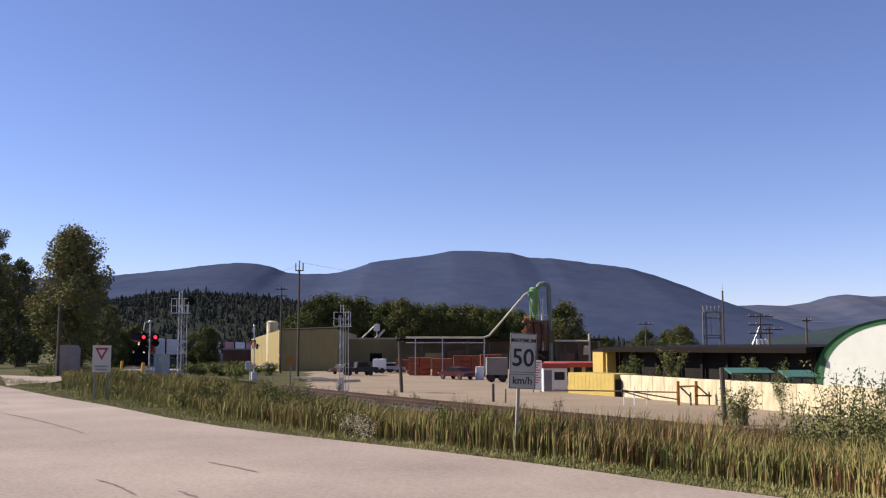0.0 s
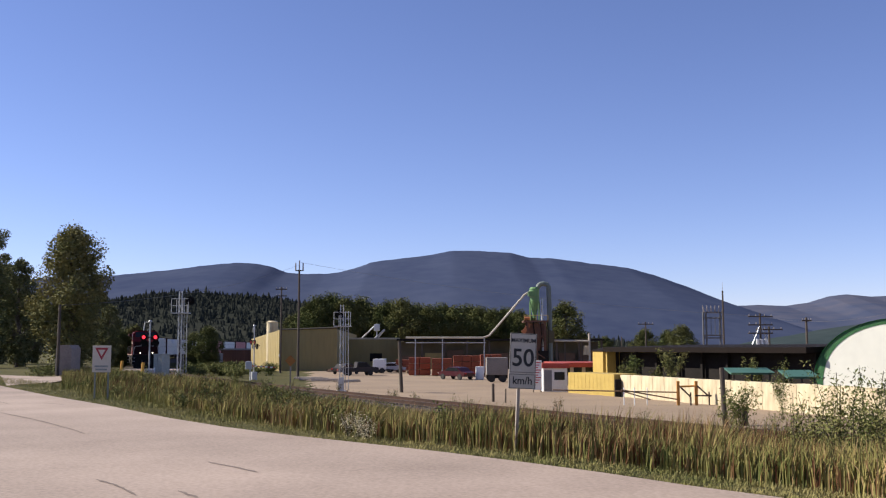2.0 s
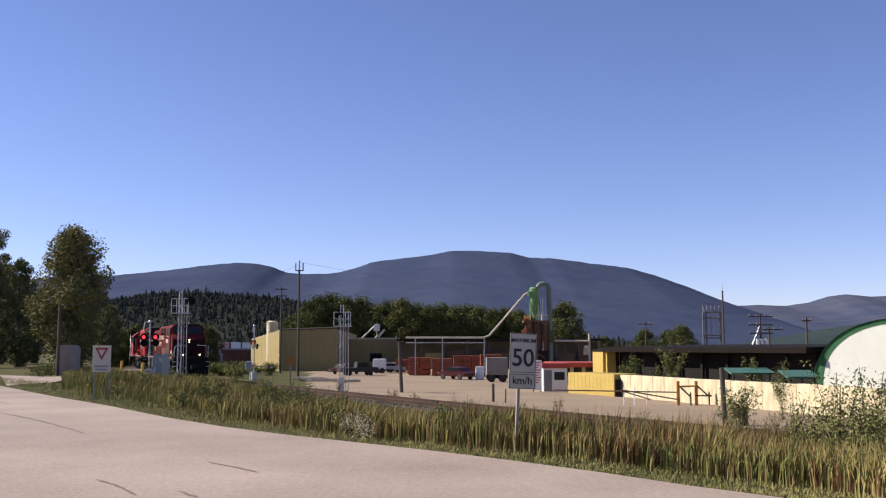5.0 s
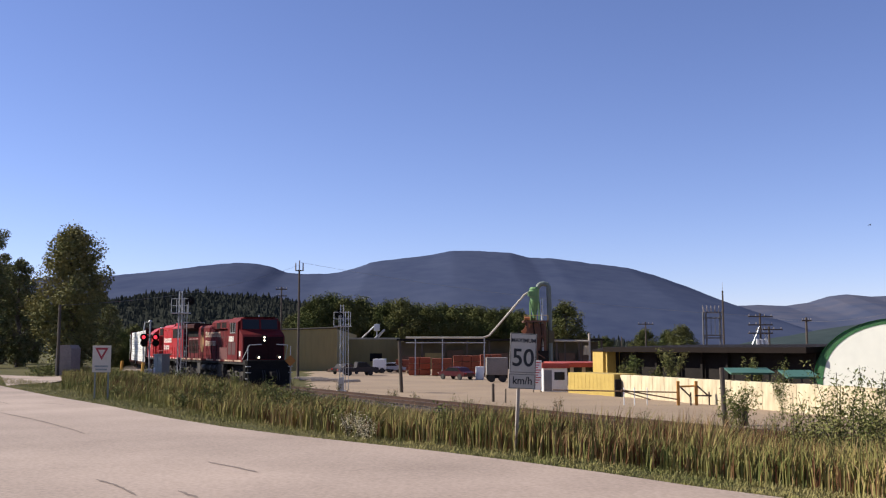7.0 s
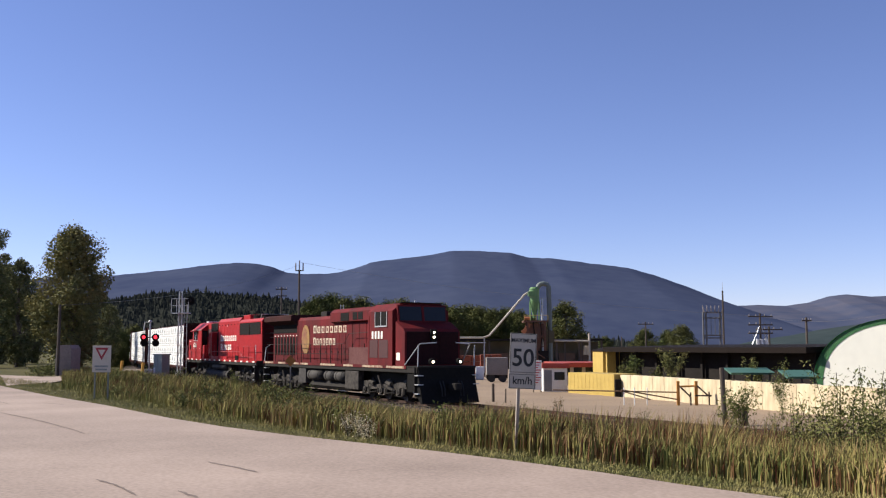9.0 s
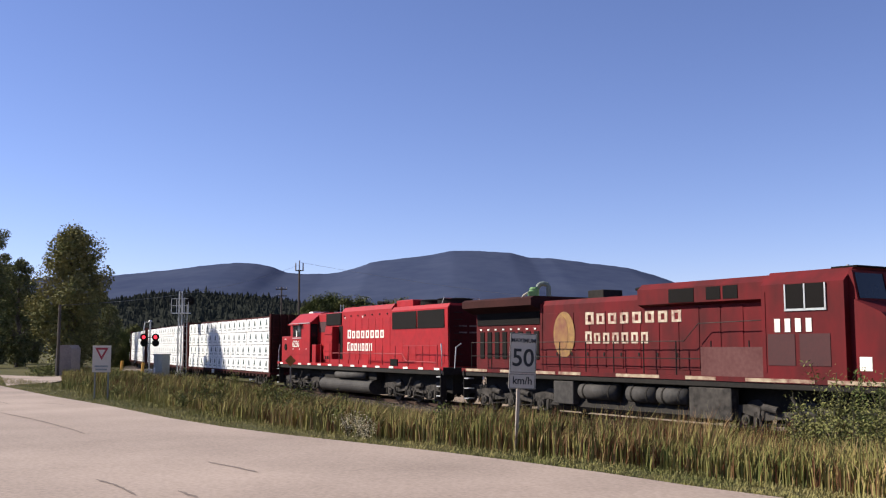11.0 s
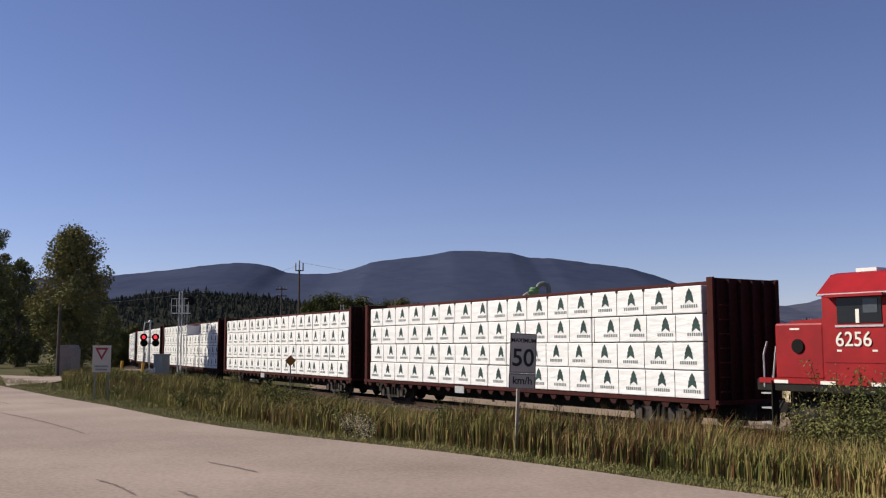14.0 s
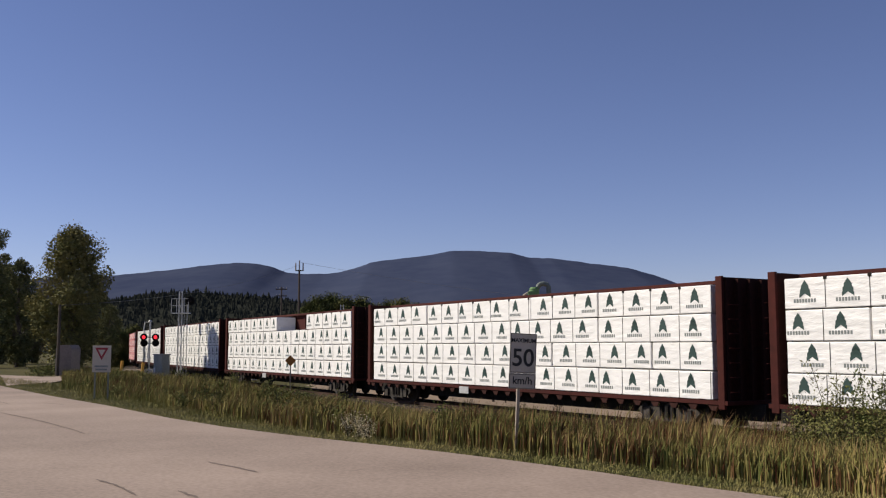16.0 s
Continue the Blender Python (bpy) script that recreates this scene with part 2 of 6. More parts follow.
def ground():
    xs = [-4600, -2500, -1200, -600, -300, -180, -120] + [-90 + 1.0 * i for i in range(151)] + [75, 100, 150, 300, 600, 1200, 2500, 4600]
    ys = [-900, -300, -100, -40, -20] + [-10 + 1.0 * i for i in range(141)] + [140, 160, 190, 230, 300, 400, 600, 900, 1400, 2200, 3200, 4700]
    verts = []
    for y in ys:
        for x in xs:
            if abs(x) > 200 or y > 300 or y < -60:
                verts.append((x, y, -1.0 if (y > 100 or x > 40) else 0.5))
            else:
                verts.append((x, y, ground_z(x, y) + 0.03 * noise.noise((x * 0.5, y * 0.5, 0))))
    n = len(xs)
    faces = [(j * n + i, j * n + i + 1, (j + 1) * n + i + 1, (j + 1) * n + i) for j in range(len(ys) - 1) for i in range(n - 1)]
    ob = raw("ground", verts, faces, GROUND)
    ob.data.materials.append(YARD)
    for f in ob.data.polygons:
        c = f.center
        f.use_smooth = True
        if c.z < -0.8 and c.x > -0.135 * c.y and c.y < 230 and c.x < 120:
            f.material_index = 1
    tagged(ob, "dry grass and dusty gravel ground of the valley floor", "ground", kind="structure")


def road():
    bm = bmesh.new()
    outline = EDGE + [(-26, 56), (-45, 79), (-90, 120), (-110, 90), (-60, 40), (-30, 10), (-14, -8)]
    f = bm.faces.new([bm.verts.new((x, y, 0.65)) for x, y in outline])
    bmesh.ops.triangulate(bm, faces=[f])
    f = bm.faces.new([bm.verts.new((x, y, 0.655)) for x, y in BRANCH_NEAR + BRANCH_FAR])
    bmesh.ops.triangulate(bm, faces=[f])
    bmesh.ops.recalc_face_normals(bm, faces=bm.faces)
    for f in bm.faces:
        if f.normal.z < 0:
            f.normal_flip()
    tagged(obj("road", bm, ROAD), "pale worn chip-seal road curving towards the level crossing", "road", kind="structure")
    # tar-sealed cracks
    tar = mat("tar crack seal", (0.15, 0.12, 0.105), (0.22, 0.175, 0.15), 0.9, spec=0.1)
    runs = [[(-13.23, 29.65), (-11.06, 26.85), (-9.33, 24.37), (-8.08, 22.45)], [(-5.1, 14.69), (-4.61, 14.09), (-4.05, 13.18)],
            [(-3.99, 16.92), (-3.45, 16.28), (-2.89, 15.55)], [(-3.59, 13.54), (-3.17, 12.94)], [(-13.99, 34.8), (-12.86, 33.76)], [(-15.87, 35.52), (-14.88, 34.1)]]
    for run in runs:
        bm = bmesh.new()
        rows = []
        pts = []
        for (ax, ay), (bx, by) in zip(run, run[1:]):
            pts += [(ax + (bx - ax) * k / 6, ay + (by - ay) * k / 6) for k in range(6)]
        pts.append(run[-1])
        for i, (x, y) in enumerate(pts):
            w = 0.02 * (0.6 + 0.8 * random.random()) * (1 if 0 < i < len(pts) - 1 else 0.3)
            j = 0.02 * random.uniform(-1, 1)
            rows.append((bm.verts.new((x + j, y - 2.2 * w, 0.656)), bm.verts.new((x + j, y + 2.2 * w, 0.656))))
        for a, b in zip(rows, rows[1:]):
            bm.faces.new((a[0], b[0], b[1], a[1]))
        tagged(obj("crack_seal", bm, tar), "dark tar line sealing a crack in the road", "crack seal", "road cracks", "structure")


def sweep(offs, zs, s0, s1, step, name, material, closed=True):
    """A profile swept along the track."""
    verts, faces = [], []
    n = len(offs)
    k = 0
    s = s0
    while s <= s1:
        for o, z in zip(offs, zs):
            x, y = track(s, o)
            verts.append((x, y, z))
        if k:
            for i in range(n if closed else n - 1):
                j = (i + 1) % n
                faces.append(((k - 1) * n + i, (k - 1) * n + j, k * n + j, k * n + i))
        k += 1
        s += step
    return raw(name, verts, faces, material)


def railway():
    bed = sweep([-2.7, -1.75, 1.75, 2.7], [-0.62, -0.05, -0.05, -0.62], -60, 380, 2, "ballast_bed", BALLAST, False)
    tagged(bed, "grey brown ballast bed of the single railway track", "track bed", kind="structure")
    for o in (-0.755, 0.755):
        r = sweep([o - 0.07, o - 0.02, o - 0.037, o + 0.037, o + 0.02, o + 0.07], [-0.03, 0.0, 0.12, 0.12, 0.0, -0.03], -60, 380, 2, "rail", mat("rust brown rail", (0.075, 0.042, 0.03), (0.04, 0.026, 0.02), 0.7, spec=0.15))
        tagged(r, "rust brown steel rail with a worn bright head", "rail", "rails of the track", "structure")
    tie = box(-1.28, 1.28, -0.115, 0.115, -0.2, -0.02)
    me = bpy.data.meshes.new("sleeper")
    tie.to_mesh(me)
    tie.free()
    me.materials.append(WOOD_POLE)
    for i in range(170):
        s = -20 + i * 0.56
        x, y = track(s)
        ob = new("sleeper", me)
        ob.parent = bed
        ob.matrix_world = pose(x, y, 0, 0, 0, math.degrees(heading(s)))
    x, y = track(97)
    ob = obj("crossing_panel", box(-3.2, 3.2, -5.0, 5.0, -0.2, 0.10), ROAD)
    ob.matrix_world = pose(x, y, 0, 0, 0, math.degrees(heading(97)))
    tagged(ob, "paved level crossing panel between the rails", "crossing panel", kind="structure")


def blades(name, spots, h0, h1, width, lean, material, label, category):
    """A stand of long narrow leaves, each bent at half height. spots: x, y, height factor."""
    verts, faces = [], []
    for x, y, k in spots:
        z = ground_z(x, y) - 0.03
        h = (h0 + (h1 - h0) * random.random()) * k
        a = random.uniform(0, math.tau)
        w = width * random.uniform(0.7, 1.3) / 2
        bx, by = math.cos(a) * w, math.sin(a) * w
        t = random.gauss(0, 1.3)
        m = lean * h * random.random() ** 1.5
        lx, ly = math.cos(t) * m, math.sin(t) * m
        i = len(verts)
        verts += [(x - bx, y - by, z), (x + bx, y + by, z), (x + lx * 0.3 + bx, y + ly * 0.3 + by, z + h * 0.6),
                  (x + lx * 0.3 - bx, y + ly * 0.3 - by, z + h * 0.6), (x + lx, y + ly, z + h * (1 - 0.3 * lean * random.random()))]
        faces += [(i, i + 1, i + 2, i + 3), (i + 3, i + 2, i + 4)]
    return tagged(raw(name, verts, faces, material), label, category, kind="stuff")


def roadside():
    reeds, verge = [], []
    rnd = random.Random(3)
    n = 0
    while len(reeds) < 130000 and n < 1000000:
        n += 1
        y = 9 + 70 * rnd.random() ** 1.7
        x = rnd.uniform(-0.45, 0.5) * y + rnd.uniform(-3, 3)
        e = beyond_edge(x, y)
        if e < 0.95 + 0.9 * smooth(y, 20, 34) or (y > 40 and x < -0.385 * y):
            continue
        d = off_track(x, y)
        if d > -2.9:
            continue
        edge = smooth(e, 0.9, 3.4 + 1.2 * smooth(y, 20, 34))
        tall = 0.5 + 0.5 * edge
        tall *= 0.75 + 0.35 * noise.noise((x * 0.35, y * 0.35, 3)) + 0.22 * noise.noise((x * 1.2, y * 1.2, 5))
        tall *= 1 - 0.2 * smooth(-d, 4.5, 2.8) * smooth(y, 24, 34)
        tall *= 0.86 - 0.28 * smooth(y, 26, 44)
        if y > 55:
            tall *= 0.75
        reeds.append((x, y, tall))
    n = 0
    while len(verge) < 52000 and n < 520000:
        n += 1
        y = 9 + 60 * rnd.random() ** 1.6
        x = rnd.uniform(-0.45, 0.5) * y
        e = beyond_edge(x, y)
        if e < 0.05 or e > 3.2 or rnd.random() > 1.2 - 0.3 * e:
            continue
        verge.append((x, y, 0.35 + 0.75 * smooth(e, 0.2, 2.6)))
    green = [r for r in reeds if rnd.random() < 0.42 + 0.24 * smooth(beyond_edge(r[0], r[1]), 3.2, 1.6) + 0.30 * smooth(r[1], 24, 38) - 0.3 * noise.noise((r[0] * 0.25, r[1] * 0.25, 9))]
    chosen = set(green)
    dry = [r for r in reeds if r not in chosen]
    blades("cattail_stand", green, 1.1, 1.95, 0.017, 0.45, REED, "dense stand of green cattails filling the roadside ditch", "cattails")
    blades("dry_cattail_stand", dry, 1.0, 1.95, 0.017, 0.5, DRYREED, "dry brown cattail leaves standing among the green", "cattails")
    blades("verge_grass", verge, 0.10, 0.30, 0.010, 0.9, GRASS, "short green and dry grass along the road's edge", "grass")


ground()
road()
railway()
roadside()

# ---- distance ----


def mountain(name, profile, dist, depth, material, label, rough=0.02):
    """A range with its crest along profile: (bearing as x over y, slope as height over y)."""
    cols, rows = 620, 22
    us = np.linspace(profile[0][0], profile[-1][0], cols)
    hs = np.interp(us, [p[0] for p in profile], [p[1] for p in profile])
    ker = np.array([1, 2, 3, 3, 3, 2, 1.0])
    hs = np.convolve(np.pad(hs, 3, mode="edge"), ker / ker.sum(), mode="valid")
    verts, faces = [], []
    for j in range(rows):
        v = j / (rows - 1)
        y = dist - depth * (1 - v)
        for u, h in zip(us, hs):
            top = h * dist
            rise = v ** 0.85
            r = noise.fractal((u * 9, v * 2.2, dist * 0.01), 1.0, 2.0, 3) * rough * 0.7 * top * math.sin(v * math.pi)
            r += noise.fractal((u * 40, v * 14, dist * 0.02), 1.0, 2.0, 3) * rough * 0.10 * top * math.sin(v * math.pi)
            r += noise.fractal((u * 90, 5, dist * 0.01), 1.0, 2.0, 3) * 0.006 * top * v ** 14
            verts.append((u * dist * (0.96 + 0.04 * v) , y, max(-3, top * rise + r) if j else -5))
    for j in range(rows - 1):
        for i in range(cols - 1):
            k = j * cols + i
            faces.append((k, k + 1, k + cols + 1, k + cols))
    ob = raw(name, verts, faces, material)
    for f in ob.data.polygons:
        f.use_smooth = True
    return tagged(ob, label, "mountain", kind="structure")


mountain("backdrop_mountain", [(-0.6243, 0.0548),(-0.4522, 0.0692),(-0.3427, 0.0733),(-0.3082, 0.0768),(-0.2783, 0.0796),(-0.2564, 0.0825),(-0.2368, 0.0849),(-0.2092, 0.0872),(-0.1901, 0.0860),(-0.1756, 0.0831),(-0.1610, 0.0773),(-0.1483, 0.0756),(-0.1177, 0.0756),(-0.1033, 0.0779),(-0.0878, 0.0820),(-0.0717, 0.0878),(-0.0486, 0.0907),(-0.0139, 0.0947),(0.0093, 0.0994),(0.0266, 0.0994),(0.0671, 0.0976),(0.0902, 0.0918),(0.1104, 0.0918),(0.1537, 0.0860),(0.1883, 0.0820),(0.2170, 0.0739),(0.2513, 0.0617),(0.2752, 0.0508),(0.2909, 0.0376),(0.3134, 0.0204),(0.3359, 0.0078),(0.3644, 0.0021)], 4300, 1500, MOUNTAIN, "long forested mountain across the valley, tinted blue-grey for haze")
# The ridge's pale blue holds its haze; the tan is clearings.
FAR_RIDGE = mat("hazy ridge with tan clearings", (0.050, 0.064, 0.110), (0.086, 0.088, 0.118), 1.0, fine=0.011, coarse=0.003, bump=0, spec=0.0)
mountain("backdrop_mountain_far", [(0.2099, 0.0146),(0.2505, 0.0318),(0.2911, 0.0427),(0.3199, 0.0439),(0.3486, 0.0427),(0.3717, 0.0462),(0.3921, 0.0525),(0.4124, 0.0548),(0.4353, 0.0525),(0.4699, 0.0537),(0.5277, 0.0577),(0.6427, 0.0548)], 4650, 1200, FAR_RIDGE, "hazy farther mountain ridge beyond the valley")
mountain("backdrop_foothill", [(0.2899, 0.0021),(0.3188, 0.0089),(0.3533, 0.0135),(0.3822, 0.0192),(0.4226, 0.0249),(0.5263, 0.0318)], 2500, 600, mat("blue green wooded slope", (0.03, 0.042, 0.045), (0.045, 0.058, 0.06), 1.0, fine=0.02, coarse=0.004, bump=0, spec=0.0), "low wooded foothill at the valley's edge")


def cone_tree(verts, faces, x, y, z, h, r, rnd):
    """One ragged conifer of stacked whorls, added to the lists."""
    n, tiers = 6, 4
    for t in range(tiers):
        z0 = z + h * (0.05 + 0.2 * t)
        z1 = z0 + h * 0.36
        rr = r * (1 - t / (tiers + 0.4)) * rnd.uniform(0.85, 1.15)
        i = len(verts)
        ph = rnd.random() * 6
        for k in range(n):
            a = ph + k * math.tau / n
            q = rr * rnd.uniform(0.6, 1.25)
            verts.append((x + q * math.cos(a), y + q * math.sin(a), z0 + rnd.uniform(-0.04, 0.04) * h))
        verts.append((x, y, min(z + h, z1)))
        for k in range(n):
            faces.append((i + k, i + (k + 1) % n, i + n))


def hill_woods():
    prof = [(-0.5085, 0.0433),(-0.4165, 0.0433),(-0.3363, 0.0519),(-0.2789, 0.0606),(-0.2501, 0.0606),(-0.2097, 0.0577),(-0.1635, 0.0537),(-0.1289, 0.0479),(-0.0828, 0.0404),(-0.0138, 0.0341),(0.0666, 0.0232),(0.1239, 0.0146),(0.1811, 0.0061)]
    hill = mountain("backdrop_hill", [(u, h - 0.002) for u, h in prof], 900, 330, DARKLEAF, "wooded hill behind the mill", 0.03)
    hill["category"] = "hill"
    rnd = random.Random(5)
    us, hs = [p[0] for p in prof], [p[1] - 0.002 for p in prof]
    verts, faces = [], []
    for i in range(11000):
        u = rnd.uniform(us[0], us[-1])
        v = rnd.random() ** 0.7
        top = float(np.interp(u, us, hs)) * 900
        y = 900 - 330 * (1 - v)
        z = top * v ** 0.85 - 2
        h = rnd.uniform(3.0, 6.5) * (1.5 if rnd.random() > 0.93 else 1.0)
        cone_tree(verts, faces, u * 900 * (0.96 + 0.04 * v), y, z, h, h * rnd.uniform(0.28, 0.46), rnd)
    tagged(raw("conifer_woods", verts, faces, DARKLEAF), "dark green conifer forest covering the hill", "forest", kind="stuff")


def leafy_tree(name, h, spread, n_leaf, size, material, rnd, low=0.18, lobes=26, shape=1.0):
    """A tapered trunk with limbs and a crown of many small leaves in uneven clumps. Returns the thing at the origin."""
    root = new(name)
    bm = tube([(0, 0, -0.3), (0.02 * h, 0, h * 0.25), (-0.01 * h, 0.01 * h, h * 0.55), (0.0, 0, h * 0.85)], h * 0.02, 7)
    for v in bm.verts:
        k = 1.25 - 0.95 * max(0, v.co.z) / h
        v.co.x, v.co.y = v.co.x * k, v.co.y * k
    clumps = []
    for i in range(lobes):
        v = (i + rnd.random()) / lobes
        zz = h * (low + (0.97 - low) * v)
        wide = spread * (math.sin(math.pi * min(1, (0.12 + 0.88 * v)) ** shape) ** 0.6)
        a = i * 2.4 + rnd.uniform(-0.5, 0.5)
        r = wide * rnd.uniform(0.35, 0.95)
        c = Vector((math.cos(a) * r, math.sin(a) * r, zz))
        clumps.append((c, spread * rnd.uniform(0.22, 0.42)))
        base = Vector((0, 0, max(h * 0.1, zz - r * 0.9)))
        tube([base, base.lerp(c, 0.5) + Vector((0, 0, 0.05 * h)), c], h * 0.004, 5, bm)
    part("trunk", bm, BARK, root)
    verts, faces = [], []
    for i in range(n_leaf):
        c, cr = clumps[rnd.randrange(len(clumps))]
        d = Vector((rnd.gauss(0, 1), rnd.gauss(0, 1), rnd.gauss(0, 0.8)))
        p = c + d.normalized() * cr * rnd.random() ** 0.4 * (1.25 if rnd.random() > 0.9 else 1)
        q = Euler((rnd.uniform(-1, 1), rnd.uniform(-1, 1), rnd.uniform(0, 6.3))).to_matrix()
        s = size * rnd.uniform(0.6, 1.3)
        j = len(verts)
        verts += [tuple(p + q @ Vector(o) * s) for o in ((-0.5, 0, 0), (0, -0.35, 0.08), (0.6, 0, 0), (0, 0.35, 0.08))]
        faces.append((j, j + 1, j + 2, j + 3))
    crown = raw("crown", verts, faces, material)
    crown.parent = root
    return root


def trees():
    rnd = random.Random(9)
    big = leafy_tree("poplar_tree", 11.15, 2.9, 32000, 0.2, LEAF, rnd, low=0.1, lobes=72, shape=1.4)
    big.matrix_world = pose(-28.4, 75, 0.5)
    tagged(big, "tall broad poplar with dense green leaves beside the crossing", "tree")
    side = leafy_tree("poplar_tree", 15.0, 2.3, 7000, 0.22, LEAF, rnd, low=0.3, lobes=22)
    side.matrix_world = pose(-48.4, 106, 0.5)
    tagged(side, "tall poplar at the far bend of the road", "tree")
    a = leafy_tree("dark_tree", 11.0, 2.2, 12000, 0.24, SHADELEAF, rnd, low=0.04, lobes=46, shape=1.5)
    a.matrix_world = pose(-43.2, 100, 0.5)
    tagged(a, "dark green tree standing in shade by the road", "tree", "trees by the road")
    for u, d, k in ((-22, 96, 1.0), (62, 125, 0.82), (176, 120, 0.82), (2, 118, 1.12), (196, 108, 0.62), (140, 118, 0.8)):
        c = copy_thing(a, pose((u - 784) / 1737 * d, d, 0.4, 0, 0, 70 * k))
        c.scale = (k, k, k)
    b = leafy_tree("cottonwood_tree", 14.5, 4.6, 20000, 0.34, ROWLEAF, rnd, low=0.03, lobes=54, shape=1.2)
    tagged(b, "full green cottonwood in the row behind the mill", "tree", "cottonwoods behind the mill")
    first = True
    for u, top, d in ((562, 528, 232), (588, 524, 250), (612, 530, 236), (640, 530, 252), (668, 542, 260), (690, 536, 240), (712, 533, 235), (738, 541, 250), (760, 544, 238), (782, 541, 252), (806, 545, 240), (828, 543, 256), (850, 546, 246), (872, 550, 240), (895, 548, 250), (918, 552, 240), (940, 562, 262), (1000, 538, 200), (968, 572, 260), (1030, 590, 240), (545, 545, 262), (520, 560, 270)):
        h = 2.58 + (615 - top) / 1737 * d + 1
        k = h / 14.5
        m = pose((u - 784) / 1737 * d, d, -1, 0, 0, u * 7)
        if first:
            b.matrix_world, first, c = m, False, b
        else:
            c = copy_thing(b, m)
        c.scale = (k * 1.15, k * 1.15, k)
    for u, top, d in ((1205, 578, 150), (1180, 586, 170), (1140, 585, 160), (1070, 597, 190), (370, 580, 190), (345, 590, 200), (240, 578, 150), (215, 585, 140)):
        h = 2.58 + (615 - top) / 1737 * d + 1
        k = h / 14.5
        c = copy_thing(b, pose((u - 784) / 1737 * d, d, -1, 0, 0, u * 3))
        c.scale = (k * 1.2, k * 1.2, k)


hill_woods()
trees()

# ---- mill yard beyond the track ----
YZ = -1.0  # level of the yard


def wall_run(t, a, b, z0, z1a, z1b, step, material, depth=0.12, name="wall_panel", gap=0.004):
    """Upright cladding panels from a to b, each proud of the next by turns."""
    a, b = Vector((*a, 0)), Vector((*b, 0))
    d = b - a
    n = max(1, round(d.length / step))
    u = d.normalized()
    nrm = Vector((u.y, -u.x, 0))
    for i in range(n):
        p, q = a + d * (i / n) + u * gap, a + d * ((i + 1) / n) - u * gap
        o = nrm * (depth if i % 2 else depth * 0.6)
        ha, hb = z1a + (z1b - z1a) * i / n, z1a + (z1b - z1a) * (i + 1) / n
        bm = bmesh.new()
        v = [bm.verts.new(c) for c in ((p.x, p.y, z0), (q.x, q.y, z0), (q.x, q.y, hb), (p.x, p.y, ha),
                                       (p.x + o.x, p.y + o.y, z0), (q.x + o.x, q.y + o.y, z0), (q.x + o.x, q.y + o.y, hb), (p.x + o.x, p.y + o.y, ha))]
        for f in ((4, 5, 6, 7), (1, 0, 3, 2), (0, 4, 7, 3), (5, 1, 2, 6), (3, 7, 6, 2), (0, 1, 5, 4)):
            bm.faces.new([v[k] for k in f])
        bmesh.ops.recalc_face_normals(bm, faces=bm.faces)
        part(name, bm, material, t)


def warehouse():
    t = thing("warehouse", pose(0, 0, 0), "tan yellow metal clad warehouse with a flat roof", "building")
    A, B, C, D = (-36.5, 188), (-25.2, 152), (-16.3, 152), (-16.3, 188)
    core = bmesh.new()
    lo = [core.verts.new((x, y, YZ)) for x, y in ((-36.2, 188), (-25.0, 152.2), (-16.5, 152.2), (-16.5, 188))]
    hi = [core.verts.new((x, y, z)) for (x, y), z in zip(((-36.2, 188), (-25.0, 152.2), (-16.5, 152.2), (-16.5, 188)), (4.1, 5.2, 5.5, 5.0))]
    core.faces.new(hi)
    for i in range(4):
        core.faces.new((lo[i], lo[(i + 1) % 4], hi[(i + 1) % 4], hi[i]))
    bmesh.ops.recalc_face_normals(core, faces=core.faces)
    part("wall", core, OLIVE, t)
    wall_run(t, A, B, YZ, 4.2, 5.3, 1.0, OLIVE, 0.07)
    wall_run(t, B, C, YZ, 5.3, 5.6, 1.0, OLIVE, 0.07)
    trim = mat("dark brown roof trim", (0.06, 0.05, 0.04), (0.04, 0.034, 0.03), 0.8)
    part("roof_trim", tube([(-25.2, 151.8, 5.35), (-16.2, 151.8, 5.66)], 0.12, 4), trim, t)
    part("downpipe", rod((-24.9, 151.7, YZ), (-24.9, 151.7, 5.2), 0.08, n=6), trim, t)
    part("wall_lamp", box(-25.2, -24.9, 151.6, 151.8, 1.2, 1.6), WHITE, t)
    silo = thing("roof_tank", pose(-28.59, 165, 4.6), "tan cylindrical tank behind the warehouse roof", "tank")
    bm = rod((0, 0, -5.6), (0, 0, 2.2), 0.95, n=18)
    part("tank_shell", bm, CREAM, silo)
    part("tank_lid", rod((0, 0, 2.2), (0, 0, 2.45), 1.0, 0.6, 18), CREAM, silo)


